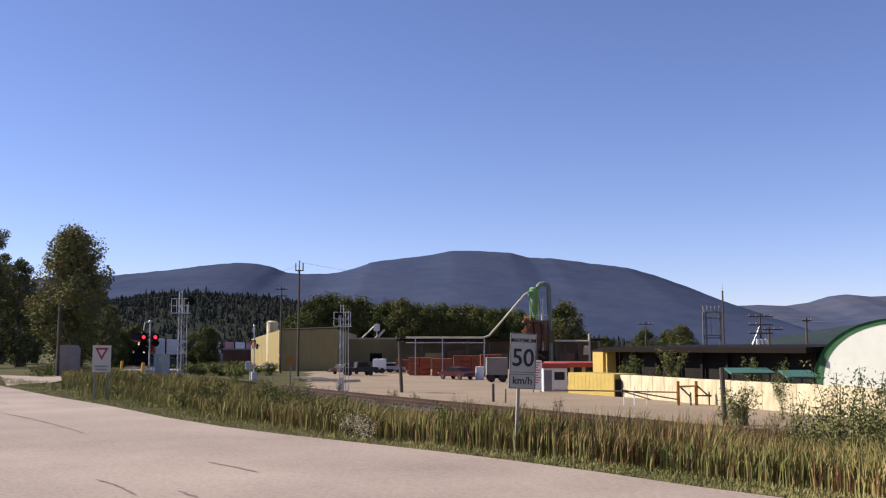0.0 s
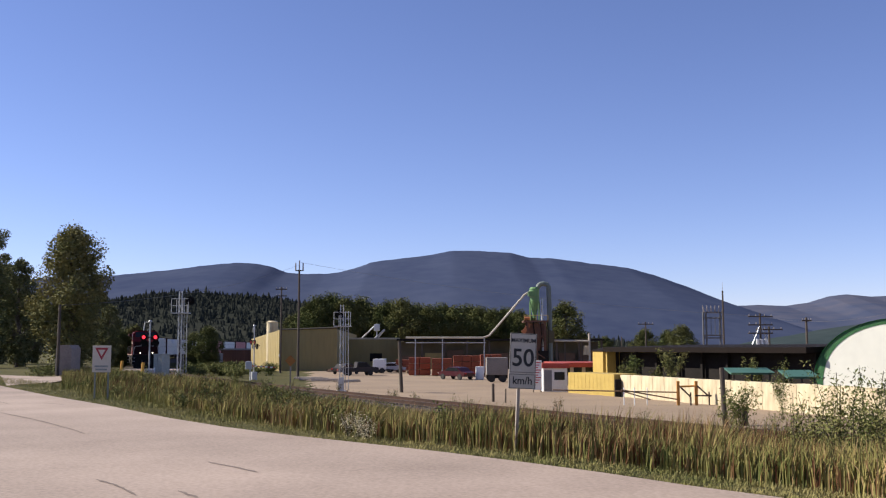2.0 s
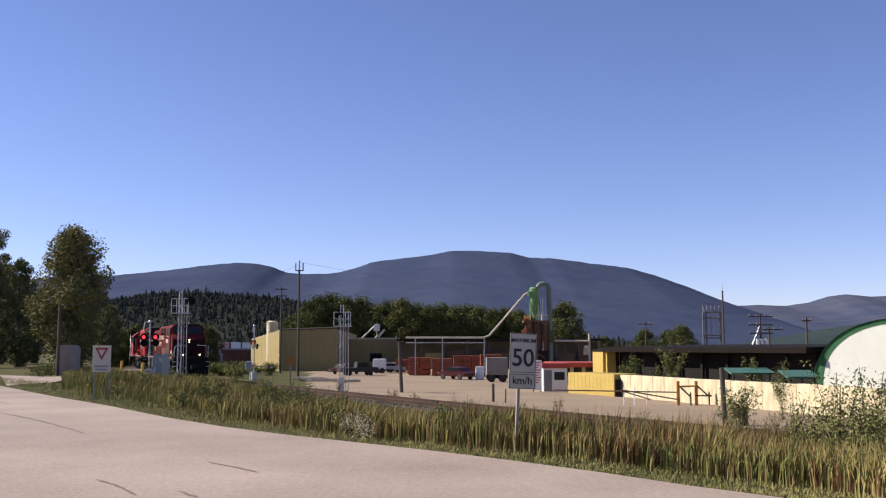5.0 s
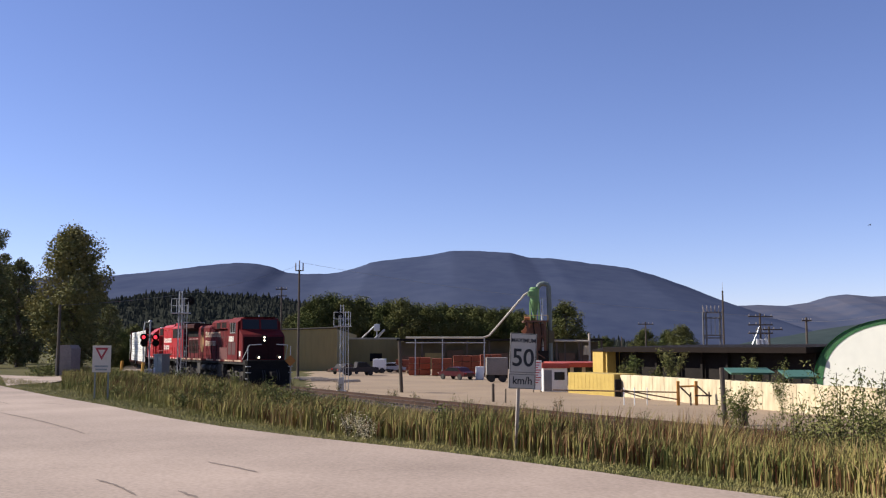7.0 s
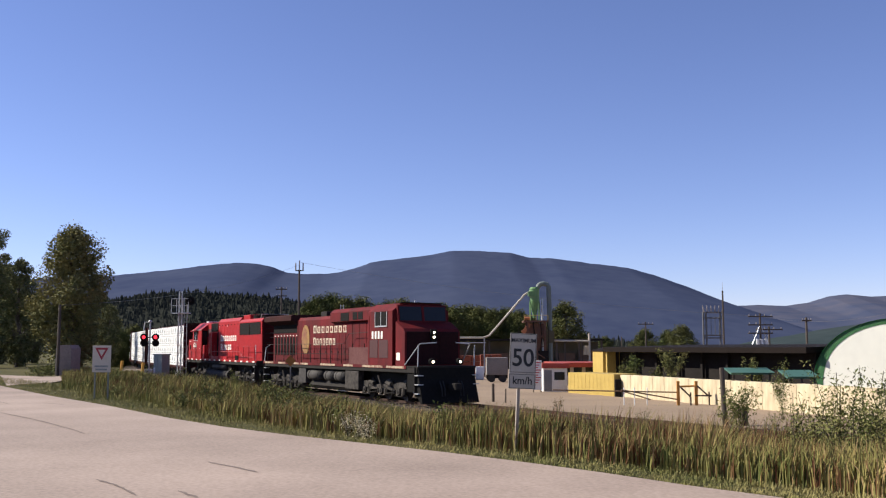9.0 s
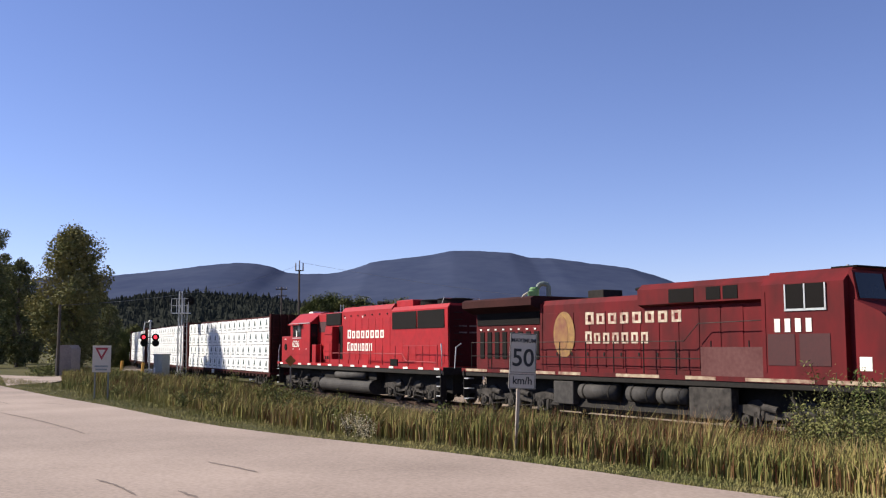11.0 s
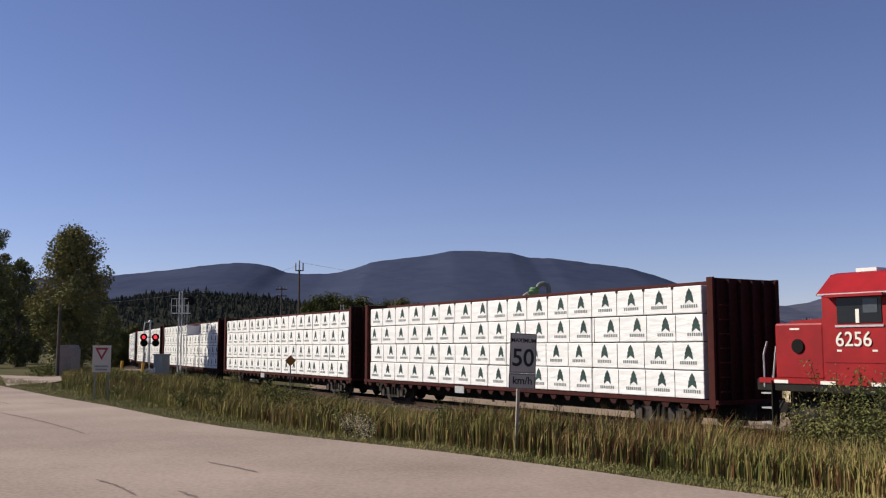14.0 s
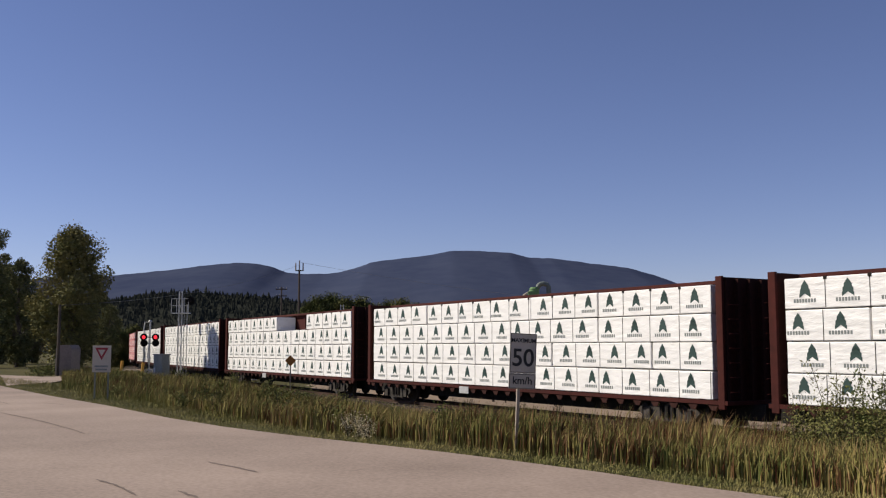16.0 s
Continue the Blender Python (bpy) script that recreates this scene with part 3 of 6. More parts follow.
def low_buildings():
    t = thing("mill_hall", pose(0, 0, 0), "long low tan mill hall behind the yard", "building")
    part("wall", box(-18.44, -7.59, 172.3, 190, YZ, 3.92), OLIVE, t)
    wall_run(t, (-18.44, 172.3), (-7.59, 172.3), YZ, 4.02, 4.02, 1.2, OLIVE)
    part("roof_trim", box(-18.54, -7.49, 172, 172.4, 4.02, 4.31), CREAM, t)
    part("loading_door", box(-12.72, -10.65, 172.05, 172.2, 0.2, 1.6), DARK_AND_SHADE, t)
    # machine on the roof edge
    m = thing("roof_conveyor", pose(-12.15, 178, 0), "pale slanted conveyor legs above the hall roof", "conveyor")
    for a, b in (((-2.6, 0, 4.2), (-0.3, 0, 6.4)), ((-0.6, 0, 3.9), (1.6, 0, 5.9)), ((0.2, 0, 6.9), (0.2, 0, 4.2)), ((1.6, 0, 5.8), (0.1, 0, 3.9))):
        part("conveyor_leg", rod(a, b, 0.12, n=6), SILVER, m)
    part("conveyor_head", box(-0.3, 0.7, -0.4, 0.4, 5.6, 6.8, 0.05), GALV, m)
    t = thing("open_shed", pose(0, 0, 0), "dark open-fronted lumber shed", "building")
    x0, x1, y = -7.28, 26.58, 165
    part("back_wall", box(x0, x1, y + 4, y + 4.3, YZ, 3.6), mat("dim olive brown wall", (0.15, 0.125, 0.075), (0.10, 0.085, 0.055), 0.9), t)
    part("roof", box(x0 - 0.5, x1 + 0.5, y, y + 12.5, 3.77, 4.05), DARK_AND_SHADE, t)
    for i in range(10):
        xx = x0 + (x1 - x0) * i / 9
        part("post", box(xx - 0.15, xx + 0.15, y + 0.2, y + 0.5, YZ, 3.77), WOOD_POLE, t)
    for i in range(9):
        xx = x0 + (x1 - x0) * (i + 0.5) / 9
        part("bay_panel", box(xx - 1.4, xx + 1.4, y + 0.8 + (i % 3), y + 1.1 + (i % 3), YZ, 1.2 + 0.5 * (i % 3)), OLIVE if i % 4 == 1 else mat("brown boards", (0.16, 0.10, 0.065), (0.10, 0.06, 0.04), 0.9), t)
    # red roofed office behind the hut
    t = thing("office_building", pose(0, 0, 0), "low white office with a red painted roof edge", "building")
    x0, x1, y = 11.03, 15.81, 96
    part("wall", box(x0, x1, y, y + 8, YZ, 0.7), mat("grey cream office wall", (0.5, 0.45, 0.36), (0.4, 0.36, 0.3), 0.8), t)
    part("roof_edge", box(x0 - 0.4, x1 + 0.2, y - 0.5, y + 8, 0.7, 1.14), mat("red roof edge", (0.38, 0.06, 0.04), (0.3, 0.05, 0.035), 0.7), t)
    for i in range(4):
        part("window", box(x0 + 0.5 + 1.15 * i, x0 + 1.3 + 1.15 * i, y - 0.03, y + 0.02, -0.1, 0.75), GLASS, t)
    # brown barn and grey container beyond the crossing
    t = thing("brown_shed", pose(0, 0, 0), "brown red boarded shed beyond the crossing", "building")
    x0, x1, y = -46.13, -39.68, 205
    part("wall", box(x0, x1, y, y + 9, YZ - 0.2, 2.07), mat("brown red boards", (0.17, 0.075, 0.05), (0.11, 0.05, 0.035), 0.9, stretch=(1, 1, 0.1)), t)
    part("roof", prism([(x0 - 0.3, 2.07), (x1 + 0.3, 2.07), (x1 + 0.3, 2.42), (x0 - 0.3, 2.42)], y - 0.3, y + 9.3), mat("grey tin roof", (0.3, 0.28, 0.27), (0.22, 0.2, 0.19), 0.6), t)
    for i in range(6):
        part("board", box(x0 + 0.3 + i * 1.05, x0 + 1.2 + i * 1.05, y - 0.06, y - 0.002, YZ - 0.1, 1.95), MATS["brown red boards"], t)
    t = thing("storage_container", pose(0, 0, 0), "grey steel storage container beside the brown shed", "container")
    x0, x1, y = -47.96, -45.1, 200
    part("container_body", box(x0, x1, y, y + 2.4, YZ - 0.2, 1.4, 0.03), mat("grey container paint", (0.25, 0.24, 0.24), (0.18, 0.17, 0.17), 0.7), t)
    for i in range(4):
        part("rib", box(x0 + 0.2 + i * 0.7, x0 + 0.4 + i * 0.7, y - 0.04, y - 0.002, YZ - 0.1, 1.29), MATS["grey container paint"], t)


def dust_system():
    pipe = mat("white painted duct", (0.50, 0.46, 0.38), (0.34, 0.29, 0.23), 0.6)
    Y = 125.0
    t = thing("dust_duct", pose(0, 0, 0), "pale blower duct on posts rising to the cyclone", "duct")
    part("duct_pipe", tube([(-4.73, 125, 3.84), (0.43, 125, 3.84), (5.09, 125, 3.84), (5.88, 125, 4.12), (8.33, 125, 6.92), (10.37, 125, 9.29), (11.09, 125, 9.72)], 0.13, 10), pipe, t)
    for u in (-3.51, -0.07, 5.23):
        part("duct_post", box(u - 0.06, u + 0.06, Y - 0.06, Y + 0.06, YZ, 3.77), SILVER, t)
    part("duct_rail", rod((-4.73, 125, 3.2), (5.44, 125, 3.2), 0.06, n=5), SILVER, t)
    c = thing("dust_cyclone", pose(11.64, Y, 0), "light green steel dust cyclone on a rusty tower", "cyclone")
    top = 10.01
    part("cyclone_drum", rod((0, 0, 8.42), (0, 0, top), 0.62, n=20), GREEN_PAINT, c)
    part("cyclone_cone", rod((0, 0, 6.34), (0, 0, 8.42), 0.18, 0.62, 20), GREEN_PAINT, c)
    part("cyclone_lid", rod((0, 0, top), (0, 0, top + 0.25), 0.66, 0.45, 20), GREEN_PAINT, c)
    part("inlet_scroll", box(-0.85, 0.1, -0.72, -0.25, 9.0, 9.72, 0.05), GREEN_PAINT, c)
    for a in range(4):
        q = a * math.pi / 2 + 0.6
        part("leg", rod((0.8 * math.cos(q), 0.8 * math.sin(q), 5.98), (0.8 * math.cos(q), 0.8 * math.sin(q), 8.42), 0.06, n=5), GREEN_PAINT, c)
    arc = [(0.45 + 0.7 * (1 - math.cos(a)), 0, top + 0.15 + 0.55 * math.sin(a)) for a in (0.0, 0.5, 1.0, 1.6, 2.2, 2.8)]
    part("return_duct", tube(arc + [(1.85, 0, 9.07), (1.9, 0, 6.56), (1.95, 0, 0.85)], 0.31, 12), mat("grey green duct", (0.14, 0.17, 0.15), (0.10, 0.12, 0.11), 0.6), c)
    part("side_duct", rod((1.0, 0.3, 0.85), (1.0, 0.3, 8.86), 0.14, n=8), GALV, c)
    rust = mat("rusty brown steel", (0.16, 0.075, 0.045), (0.09, 0.05, 0.035), 0.85)
    w = thing("cyclone_tower", pose(11.75, Y, 0), "rusty steel tower with a railed platform", "tower")
    for sx in (-1.1, 1.1):
        for sy in (-1.1, 1.1):
            part("tower_leg", box(sx - 0.12, sx + 0.12, sy - 0.12, sy + 0.12, YZ, 5.91), rust, w)
    part("platform", box(-1.6, 1.5, -1.4, 1.4, 5.77, 5.98), rust, w)
    part("bin", prism([(-1.0, 4.41), (-1.0, 5.63), (1.0, 5.63), (1.0, 4.41), (0.4, 2.13), (-0.4, 2.13)], -1.0, 1.0), rust, w)
    part("chute", prism([(-1.9, 4.55), (-0.9, 5.7), (-0.6, 5.48), (-1.5, 4.27)], -1.2, -0.9), mat("orange brown sheet", (0.45, 0.17, 0.06), (0.35, 0.12, 0.05), 0.7), w)
    for i in range(5):
        part("rail_post", rod((-1.55 + 0.75 * i, -1.35, 5.98), (-1.55 + 0.75 * i, -1.35, 6.7 - 0.05), 0.03, n=5), YELLOW, w)
    part("platform_rail", rod((-1.55, -1.35, 6.63), (1.45, -1.35, 6.63), 0.03, n=5), YELLOW, w)
    for k in range(4):
        z0 = YZ + 1.3 * k
        part("brace", rod((-1.1, -1.1, z0), (1.1, -1.1, z0 + 1.3), 0.05, n=5), rust, w)
    for k in range(7):
        q = -1.3 + 0.45 * k
        part("conduit", tube([(q, -1.25, YZ), (q + 0.05, -1.22, 2.0 + 0.4 * (k % 3)), (q + 0.15, -1.15, 4.2 + 0.5 * (k % 2)), (q, -1.2, 5.8)], 0.05 + 0.02 * (k % 3), 6), rust if k % 2 else DARK_AND_SHADE, w)
    for k in range(3):
        part("stair_flight", moved(box(-1.5, 1.2, -1.55, -1.42, -0.06, 0.06), pose(0, 0, 0.2 + 1.7 * k, 0, 32 if k % 2 else -32, 0)), rust, w)
    part("side_hopper", prism([(1.3, 3.2), (2.3, 3.2), (2.3, 4.6), (1.3, 5.0)], -0.6, 0.6), mat("dull olive hopper", (0.10, 0.09, 0.05), (0.07, 0.06, 0.035), 0.8), w)
    part("motor", rod((-1.5, -0.9, 6.25), (-0.8, -0.9, 6.25), 0.22, n=12), mat("orange brown sheet", (0.45, 0.17, 0.06)), w)
    part("control_box", box(0.2, 1.5, -1.35, -1.0, YZ, 2.2), DARK_AND_SHADE, w)
    # pipe bridge on the other side of the tower
    b = thing("pipe_bridge", pose(0, 0, 0), "white pipe bridge running from the tower", "pipe")
    part("pipe", rod((14.12, 125, 3.48), (18.48, 125, 3.41), 0.13, n=10), pipe, b)
    part("riser", rod((18.55, Y, YZ), (18.55, Y, 4.41), 0.13, n=8), pipe, b)
    part("filter_can", rod((18.19, Y, 1.7), (18.19, Y, 2.84), 0.45, 0.35, 12), CREAM, b)
    for u in (15.47, 17.62):
        part("bridge_post", box(u - 0.06, u + 0.06, Y - 0.06, Y + 0.06, YZ, 3.48), WOOD_POLE, b)


def lumber_stack(x0, x1, y, h, rows, cols):
    t = thing("lumber_stack", pose((x0 + x1) / 2, y, YZ), "stack of orange brown wrapped lumber in the yard", "lumber stack", "lumber stacks")
    w = (x1 - x0) / cols
    for i in range(cols):
        for k in range(rows):
            part("lumber_pack", box(-(x1 - x0) / 2 + i * w + 0.03, -(x1 - x0) / 2 + (i + 1) * w - 0.03, 0, 2.4, k * h / rows + 0.06, (k + 1) * h / rows, 0.02), ORANGE, t)
    for k in range(rows):
        part("spacer", box(-(x1 - x0) / 2 + 0.1, (x1 - x0) / 2 - 0.1, 0.2, 0.35, k * h / rows - 0.01, k * h / rows + 0.07), mat("sawn spacer wood", (0.4, 0.28, 0.15), (0.3, 0.2, 0.11), 0.9), t)


def parked_car(x, y, rz, body, label, kind="sedan"):
    t = thing("parked_car", pose(x, y, YZ, 0, 0, rz), label, "car", "parked vehicles")
    if kind == "sedan":
        out = [(-2.2, 0.35), (-2.25, 0.8), (-1.6, 0.92), (-1.0, 1.38), (0.5, 1.42), (1.2, 0.98), (2.15, 0.82), (2.25, 0.4)]
        win = [(-1.4, 0.95), (-0.95, 1.33), (0.45, 1.36), (1.05, 0.98)]
    else:
        out = [(-2.6, 0.45), (-2.6, 1.0), (-0.4, 1.0), (-0.3, 1.75), (0.9, 1.75), (1.5, 1.15), (2.5, 1.05), (2.6, 0.5)]
        win = [(-0.2, 1.1), (-0.15, 1.66), (0.85, 1.66), (1.35, 1.12)]
    bm = prism(out, -0.85, 0.85)
    bmesh.ops.bevel(bm, geom=list(bm.edges), offset=0.06, segments=2, affect="EDGES")
    part("body", bm, body, t)
    for s in (-1, 1):
        part("side_glass", prism(win, s * 0.857 - 0.01, s * 0.857 + 0.01), GLASS, t)
        for wx in (-1.4, 1.4):
            w = part("tyre", rod((wx, s * 0.72, 0.33), (wx, s * 0.88, 0.33), 0.33, n=16), RUBBER2, t)
            part("rim", rod((wx, s * 0.87, 0.33), (wx, s * 0.9, 0.33), 0.17, n=10), TANK, w)
        part("headlight", box(2.15, 2.27, s * 0.6 - 0.15, s * 0.6 + 0.15, 0.62, 0.75), WHITE, t)
        part("tail_light", box(-2.27 if kind == "sedan" else -2.62, -2.2, s * 0.68 - 0.1, s * 0.68 + 0.1, 0.65, 0.8), MATS["red lens"], t)
    return t


RUBBER2 = mat("tyre rubber", (0.02, 0.02, 0.02), (0.03, 0.03, 0.03), 0.9)
mat("red lens", (0.5, 0.02, 0.02), (0.4, 0.02, 0.02), 0.3)


def yard_clutter():
    lumber_stack(-4.46, -1.61, 128, 2.3, 3, 2)
    lumber_stack(-1.44, 1.15, 126, 2.2, 3, 2)
    lumber_stack(1.38, 5.05, 134, 2.5, 3, 3)
    lumber_stack(-6.96, -4.97, 145, 1.8, 2, 2)
    lumber_stack(5.28, 8.32, 140, 2.6, 3, 2)
    parked_car(1.53, 112, 132, mat("dark red car paint", (0.05, 0.006, 0.010), (0.04, 0.005, 0.008), 0.3), "dark red sedan parked in the gravel yard")
    parked_car(-10.97, 128, 20, mat("black car paint", (0.018, 0.014, 0.013), (0.03, 0.022, 0.02), 0.6), "black pickup truck parked by the hall", "pickup")
    parked_car(-13.27, 135, 60, MATS["black car paint"], "black sedan parked by the hall")
    parked_car(-7.63, 142, 10, mat("silver car paint", (0.45, 0.46, 0.48), (0.4, 0.41, 0.43), 0.3, 0.4), "silver sedan parked beside the white van")
    parked_car(-6.51, 146, 15, MATS["silver car paint"], "silver sedan parked before the lumber")
    t = thing("box_trailer", pose(-9.28, 140, YZ), "white box trailer parked before the mill hall", "trailer", "parked vehicles")
    part("cargo_box", box(-0.6, 1.2, -0.9, 0.9, 0.5, 2.0, 0.04), WHITE, t)
    part("drawbar", rod((1.2, 0, 0.5), (2.3, 0, 0.45), 0.06, n=6), BLACK, t)
    part("rear_door", box(-0.5, 1.1, -0.925, -0.902, 0.6, 1.9), WHITE, t)
    for s in (-1, 1):
        for wx in (-0.1, 0.7):
            part("tyre", rod((wx, s * 0.75, 0.38), (wx, s * 0.97, 0.38), 0.38, n=14), RUBBER2, t)
    t = thing("tank_trailer", pose(5.64, 104, YZ), "grey enclosed trailer with a dark undercarriage", "trailer")
    part("trailer_body", box(-1.1, 1.1, -1.2, 1.2, 0.75, 1.55 + 1, 0.04), mat("grey white trailer", (0.22, 0.2, 0.18), (0.15, 0.135, 0.12), 0.8), t)
    part("chassis", box(-1.1, 1.1, -1.0, 1.0, 0.4, 0.75), BLACK, t)
    for wx in (-0.6, 0.6):
        for s in (-1, 1):
            part("tyre", rod((wx, s * 0.8, 0.4), (wx, s * 1.1, 0.4), 0.4, n=14), RUBBER2, t)
    t = thing("fuel_box", pose(4.16, 112, YZ), "white metal equipment box in the yard", "box")
    part("box_body", box(-0.45, 0.45, -0.4, 0.4, 0, 0.45 + 1, 0.03), WHITE, t)
    part("box_door", box(-0.35, 0.35, -0.42, -0.402, 0.15, 0.45 + 0.8), WHITE, t)
    # scrap heap beside the second signal
    for i, (u, d) in enumerate(((-15.29, 112), (-14.06, 108), (-12.53, 105), (-9.67, 102))):
        t = thing("pipe_bundle", pose(u, d, YZ, 0, 0, 15 * i), "pale bundle of scrap pipe lying on gravel", "pipe bundle", "scrap pipe bundles")
        for k in range(5):
            part("pipe", rod((-1.6, 0.18 * k, 0.12 + 0.1 * (k % 2)), (1.6, 0.18 * k + 0.1, 0.12 + 0.1 * (k % 2)), 0.07, n=7), mat("rusty grey scrap", (0.42, 0.37, 0.31), (0.2, 0.15, 0.12), 0.85, spec=0.1), t)


def gate_house():
    t = thing("guard_hut", pose(9.19, 81, YZ), "small white guard hut with a red roof", "hut")
    hw = 0.979
    part("wall", box(-hw, hw, 0, 2.2, 0, 0.91 + 1), WHITE, t)
    part("roof", box(-hw - 0.12, hw + 0.2, -0.2, 2.4, 0.91 + 1, 1.32 + 1, 0.03), MATS["red roof edge"], t)
    part("window", box(-hw + 0.9, -hw + 1.75, -0.03, 0.02, 0.95, 1.6), GLASS, t)
    part("window_frame", box(-hw + 0.86, -hw + 1.79, -0.02, 0.01, 0.9, 0.95), WHITE, t)
    part("door", box(-hw + 0.08, -hw + 0.7, -0.04, 0.01, 0.05, 1.75), mat("grey door", (0.2, 0.2, 0.22), (0.15, 0.15, 0.16), 0.6), t)
    t = thing("notice_board", pose(7.62, 80, YZ), "tall white notice board with red lines of writing", "sign")
    h = 1.56 + 1
    part("board", box(-0.36, 0.36, -0.03, 0.03, 0.2, h, 0.01), WHITE, t)
    redp = mat("red print", (0.5, 0.05, 0.05), (0.42, 0.05, 0.05), 0.6, bump=0)
    for k in range(9):
        part("writing_bar", box(-0.28, 0.28 - 0.1 * (k % 3), -0.04, -0.034, h - 0.22 - 0.2 * k, h - 0.14 - 0.2 * k), redp, t)
    for s in (-0.3, 0.3):
        part("post", box(s - 0.04, s + 0.04, 0.03, 0.09, 0, h), WOOD_POLE, t)
    x0, x1 = 10.0, 12.62
    t = thing("yellow_container", pose(x0, 79, YZ, 0, 0, math.degrees(math.atan2(73 - 79, x1 - x0))), "yellow steel container beside the guard hut", "container")
    L = math.hypot(x1 - x0, 6)
    top = 0.62 + 1
    part("container_body", box(0, L, 0, 2.4, 0, top), YELLOW, t)
    n = 12
    for i in range(n):
        a = L * (i + 0.15) / n
        part("rib", box(a, a + L / n * 0.6, -0.012, -0.002, 0.1, top - 0.08), YELLOW, t)
    t = thing("bin", pose(12.86, 73, YZ), "dark brown steel bin by the wall's end", "bin")
    part("bin_body", box(-0.22, 0.22, -0.3, 0.3, 0, 1.25, 0.03), DARK_AND_SHADE, t)
    # long concrete wall
    wall = thing("concrete_wall", pose(0, 0, 0), "low cream painted concrete block wall round the yard", "wall", kind="structure")
    wall.name = "wall_yard"
    A, B = Vector((13.08, 73.1)), Vector((21.91, 47.82))
    B2 = B + (B - A) * 0.4
    d = B2 - A
    n = round(d.length / 1.5)
    rz = math.degrees(math.atan2(d.y, d.x))
    step = d.length / n
    for i in range(n):
        p = A + d * (i / n)
        bm = box(0.01, step - 0.01, 0, 0.5, -0.05, 1.58 + 0.02 * random.uniform(-1, 1), 0.025)
        o = part("wall_block", bm, CREAM, wall)
        o.matrix_world = pose(p.x, p.y, YZ, 0, 0, rz)
    # pipe gate
    g = thing("pipe_gate", pose(11.17, 62, YZ, 0, 0, 0), "long orange and steel pipe gate at the yard's entrance", "gate")
    x1, x2 = 14.71 - 11.17, 15.84 - 11.17
    op = mat("orange yellow gate paint", (0.50, 0.24, 0.05), (0.40, 0.18, 0.04), 0.7)
    for q in (x1, x2):
        part("gate_post", box(q - 0.09, q + 0.09, -0.09, 0.09, 0, 1.5, 0.02), op, g)
    part("gate_bar", rod((x1, 0, 1.15), (x2, 0, 1.2), 0.06, n=6), op, g)
    for a, b in (((x1 + 0.1, -0.1, 1.15), (x1 + 0.7, -0.2, 0.55)), ((x2 + 0.05, -0.1, 1.2), (x2 + 0.75, -0.2, 0.55)), ((x2 - 0.35, 0, 0.0), (x2 - 0.35, 0, 0.8)), ((x2 + 0.75, -0.2, 0), (x2 + 0.75, -0.2, 0.85)), ((x2 - 0.1, -0.1, 0.6), (x2 + 0.9, -0.2, 0.6))):
        part("brace", rod(a, b, 0.05, n=6), mat("dark gate steel", (0.08, 0.05, 0.04), (0.05, 0.035, 0.03), 0.7), g)
    for a, b in (((-4.3, 0, 0.95), (x1, 0, 0.8)), ((0.0, 0, 0.95), (x1, 0, 0.35)), ((0.0, 0, 0.9), (1.8, 0, 0.35))):
        part("swing_bar", rod(a, b, 0.04, n=6), mat("brown gate pipe", (0.2, 0.12, 0.06), (0.14, 0.08, 0.045), 0.7), g)
    for q in (0.15, 0.8, 1.6):
        part("swing_upright", rod((q, 0, 0.0), (q, 0, 1.1), 0.035, n=6), WHITE, g)


def posts():
    for x, y, z0, h, lean, r in ((-3.33, 80, YZ, 4.1, -3, 0.15), (13.06, 46, -0.9, 2.55, -2, 0.12), (13.97, 46, -0.9, 0.75, 2, 0.14), (3.35, 66, YZ, 1.2, 0, 0.10), (4.11, 65, YZ, 0.9, 0, 0.05)):
        t = thing("wooden_post", pose(x, y, z0, 0, lean, 0), "dark weathered wooden post beside the track", "post", "posts along the track")
        bm = rod((0, 0, -0.2), (0, 0, h), r, r * 0.92, 10)
        for v in bm.verts:
            v.co.x += 0.01 * math.sin(9 * v.co.z)
        part("post_shaft", bm, WOOD_POLE, t)


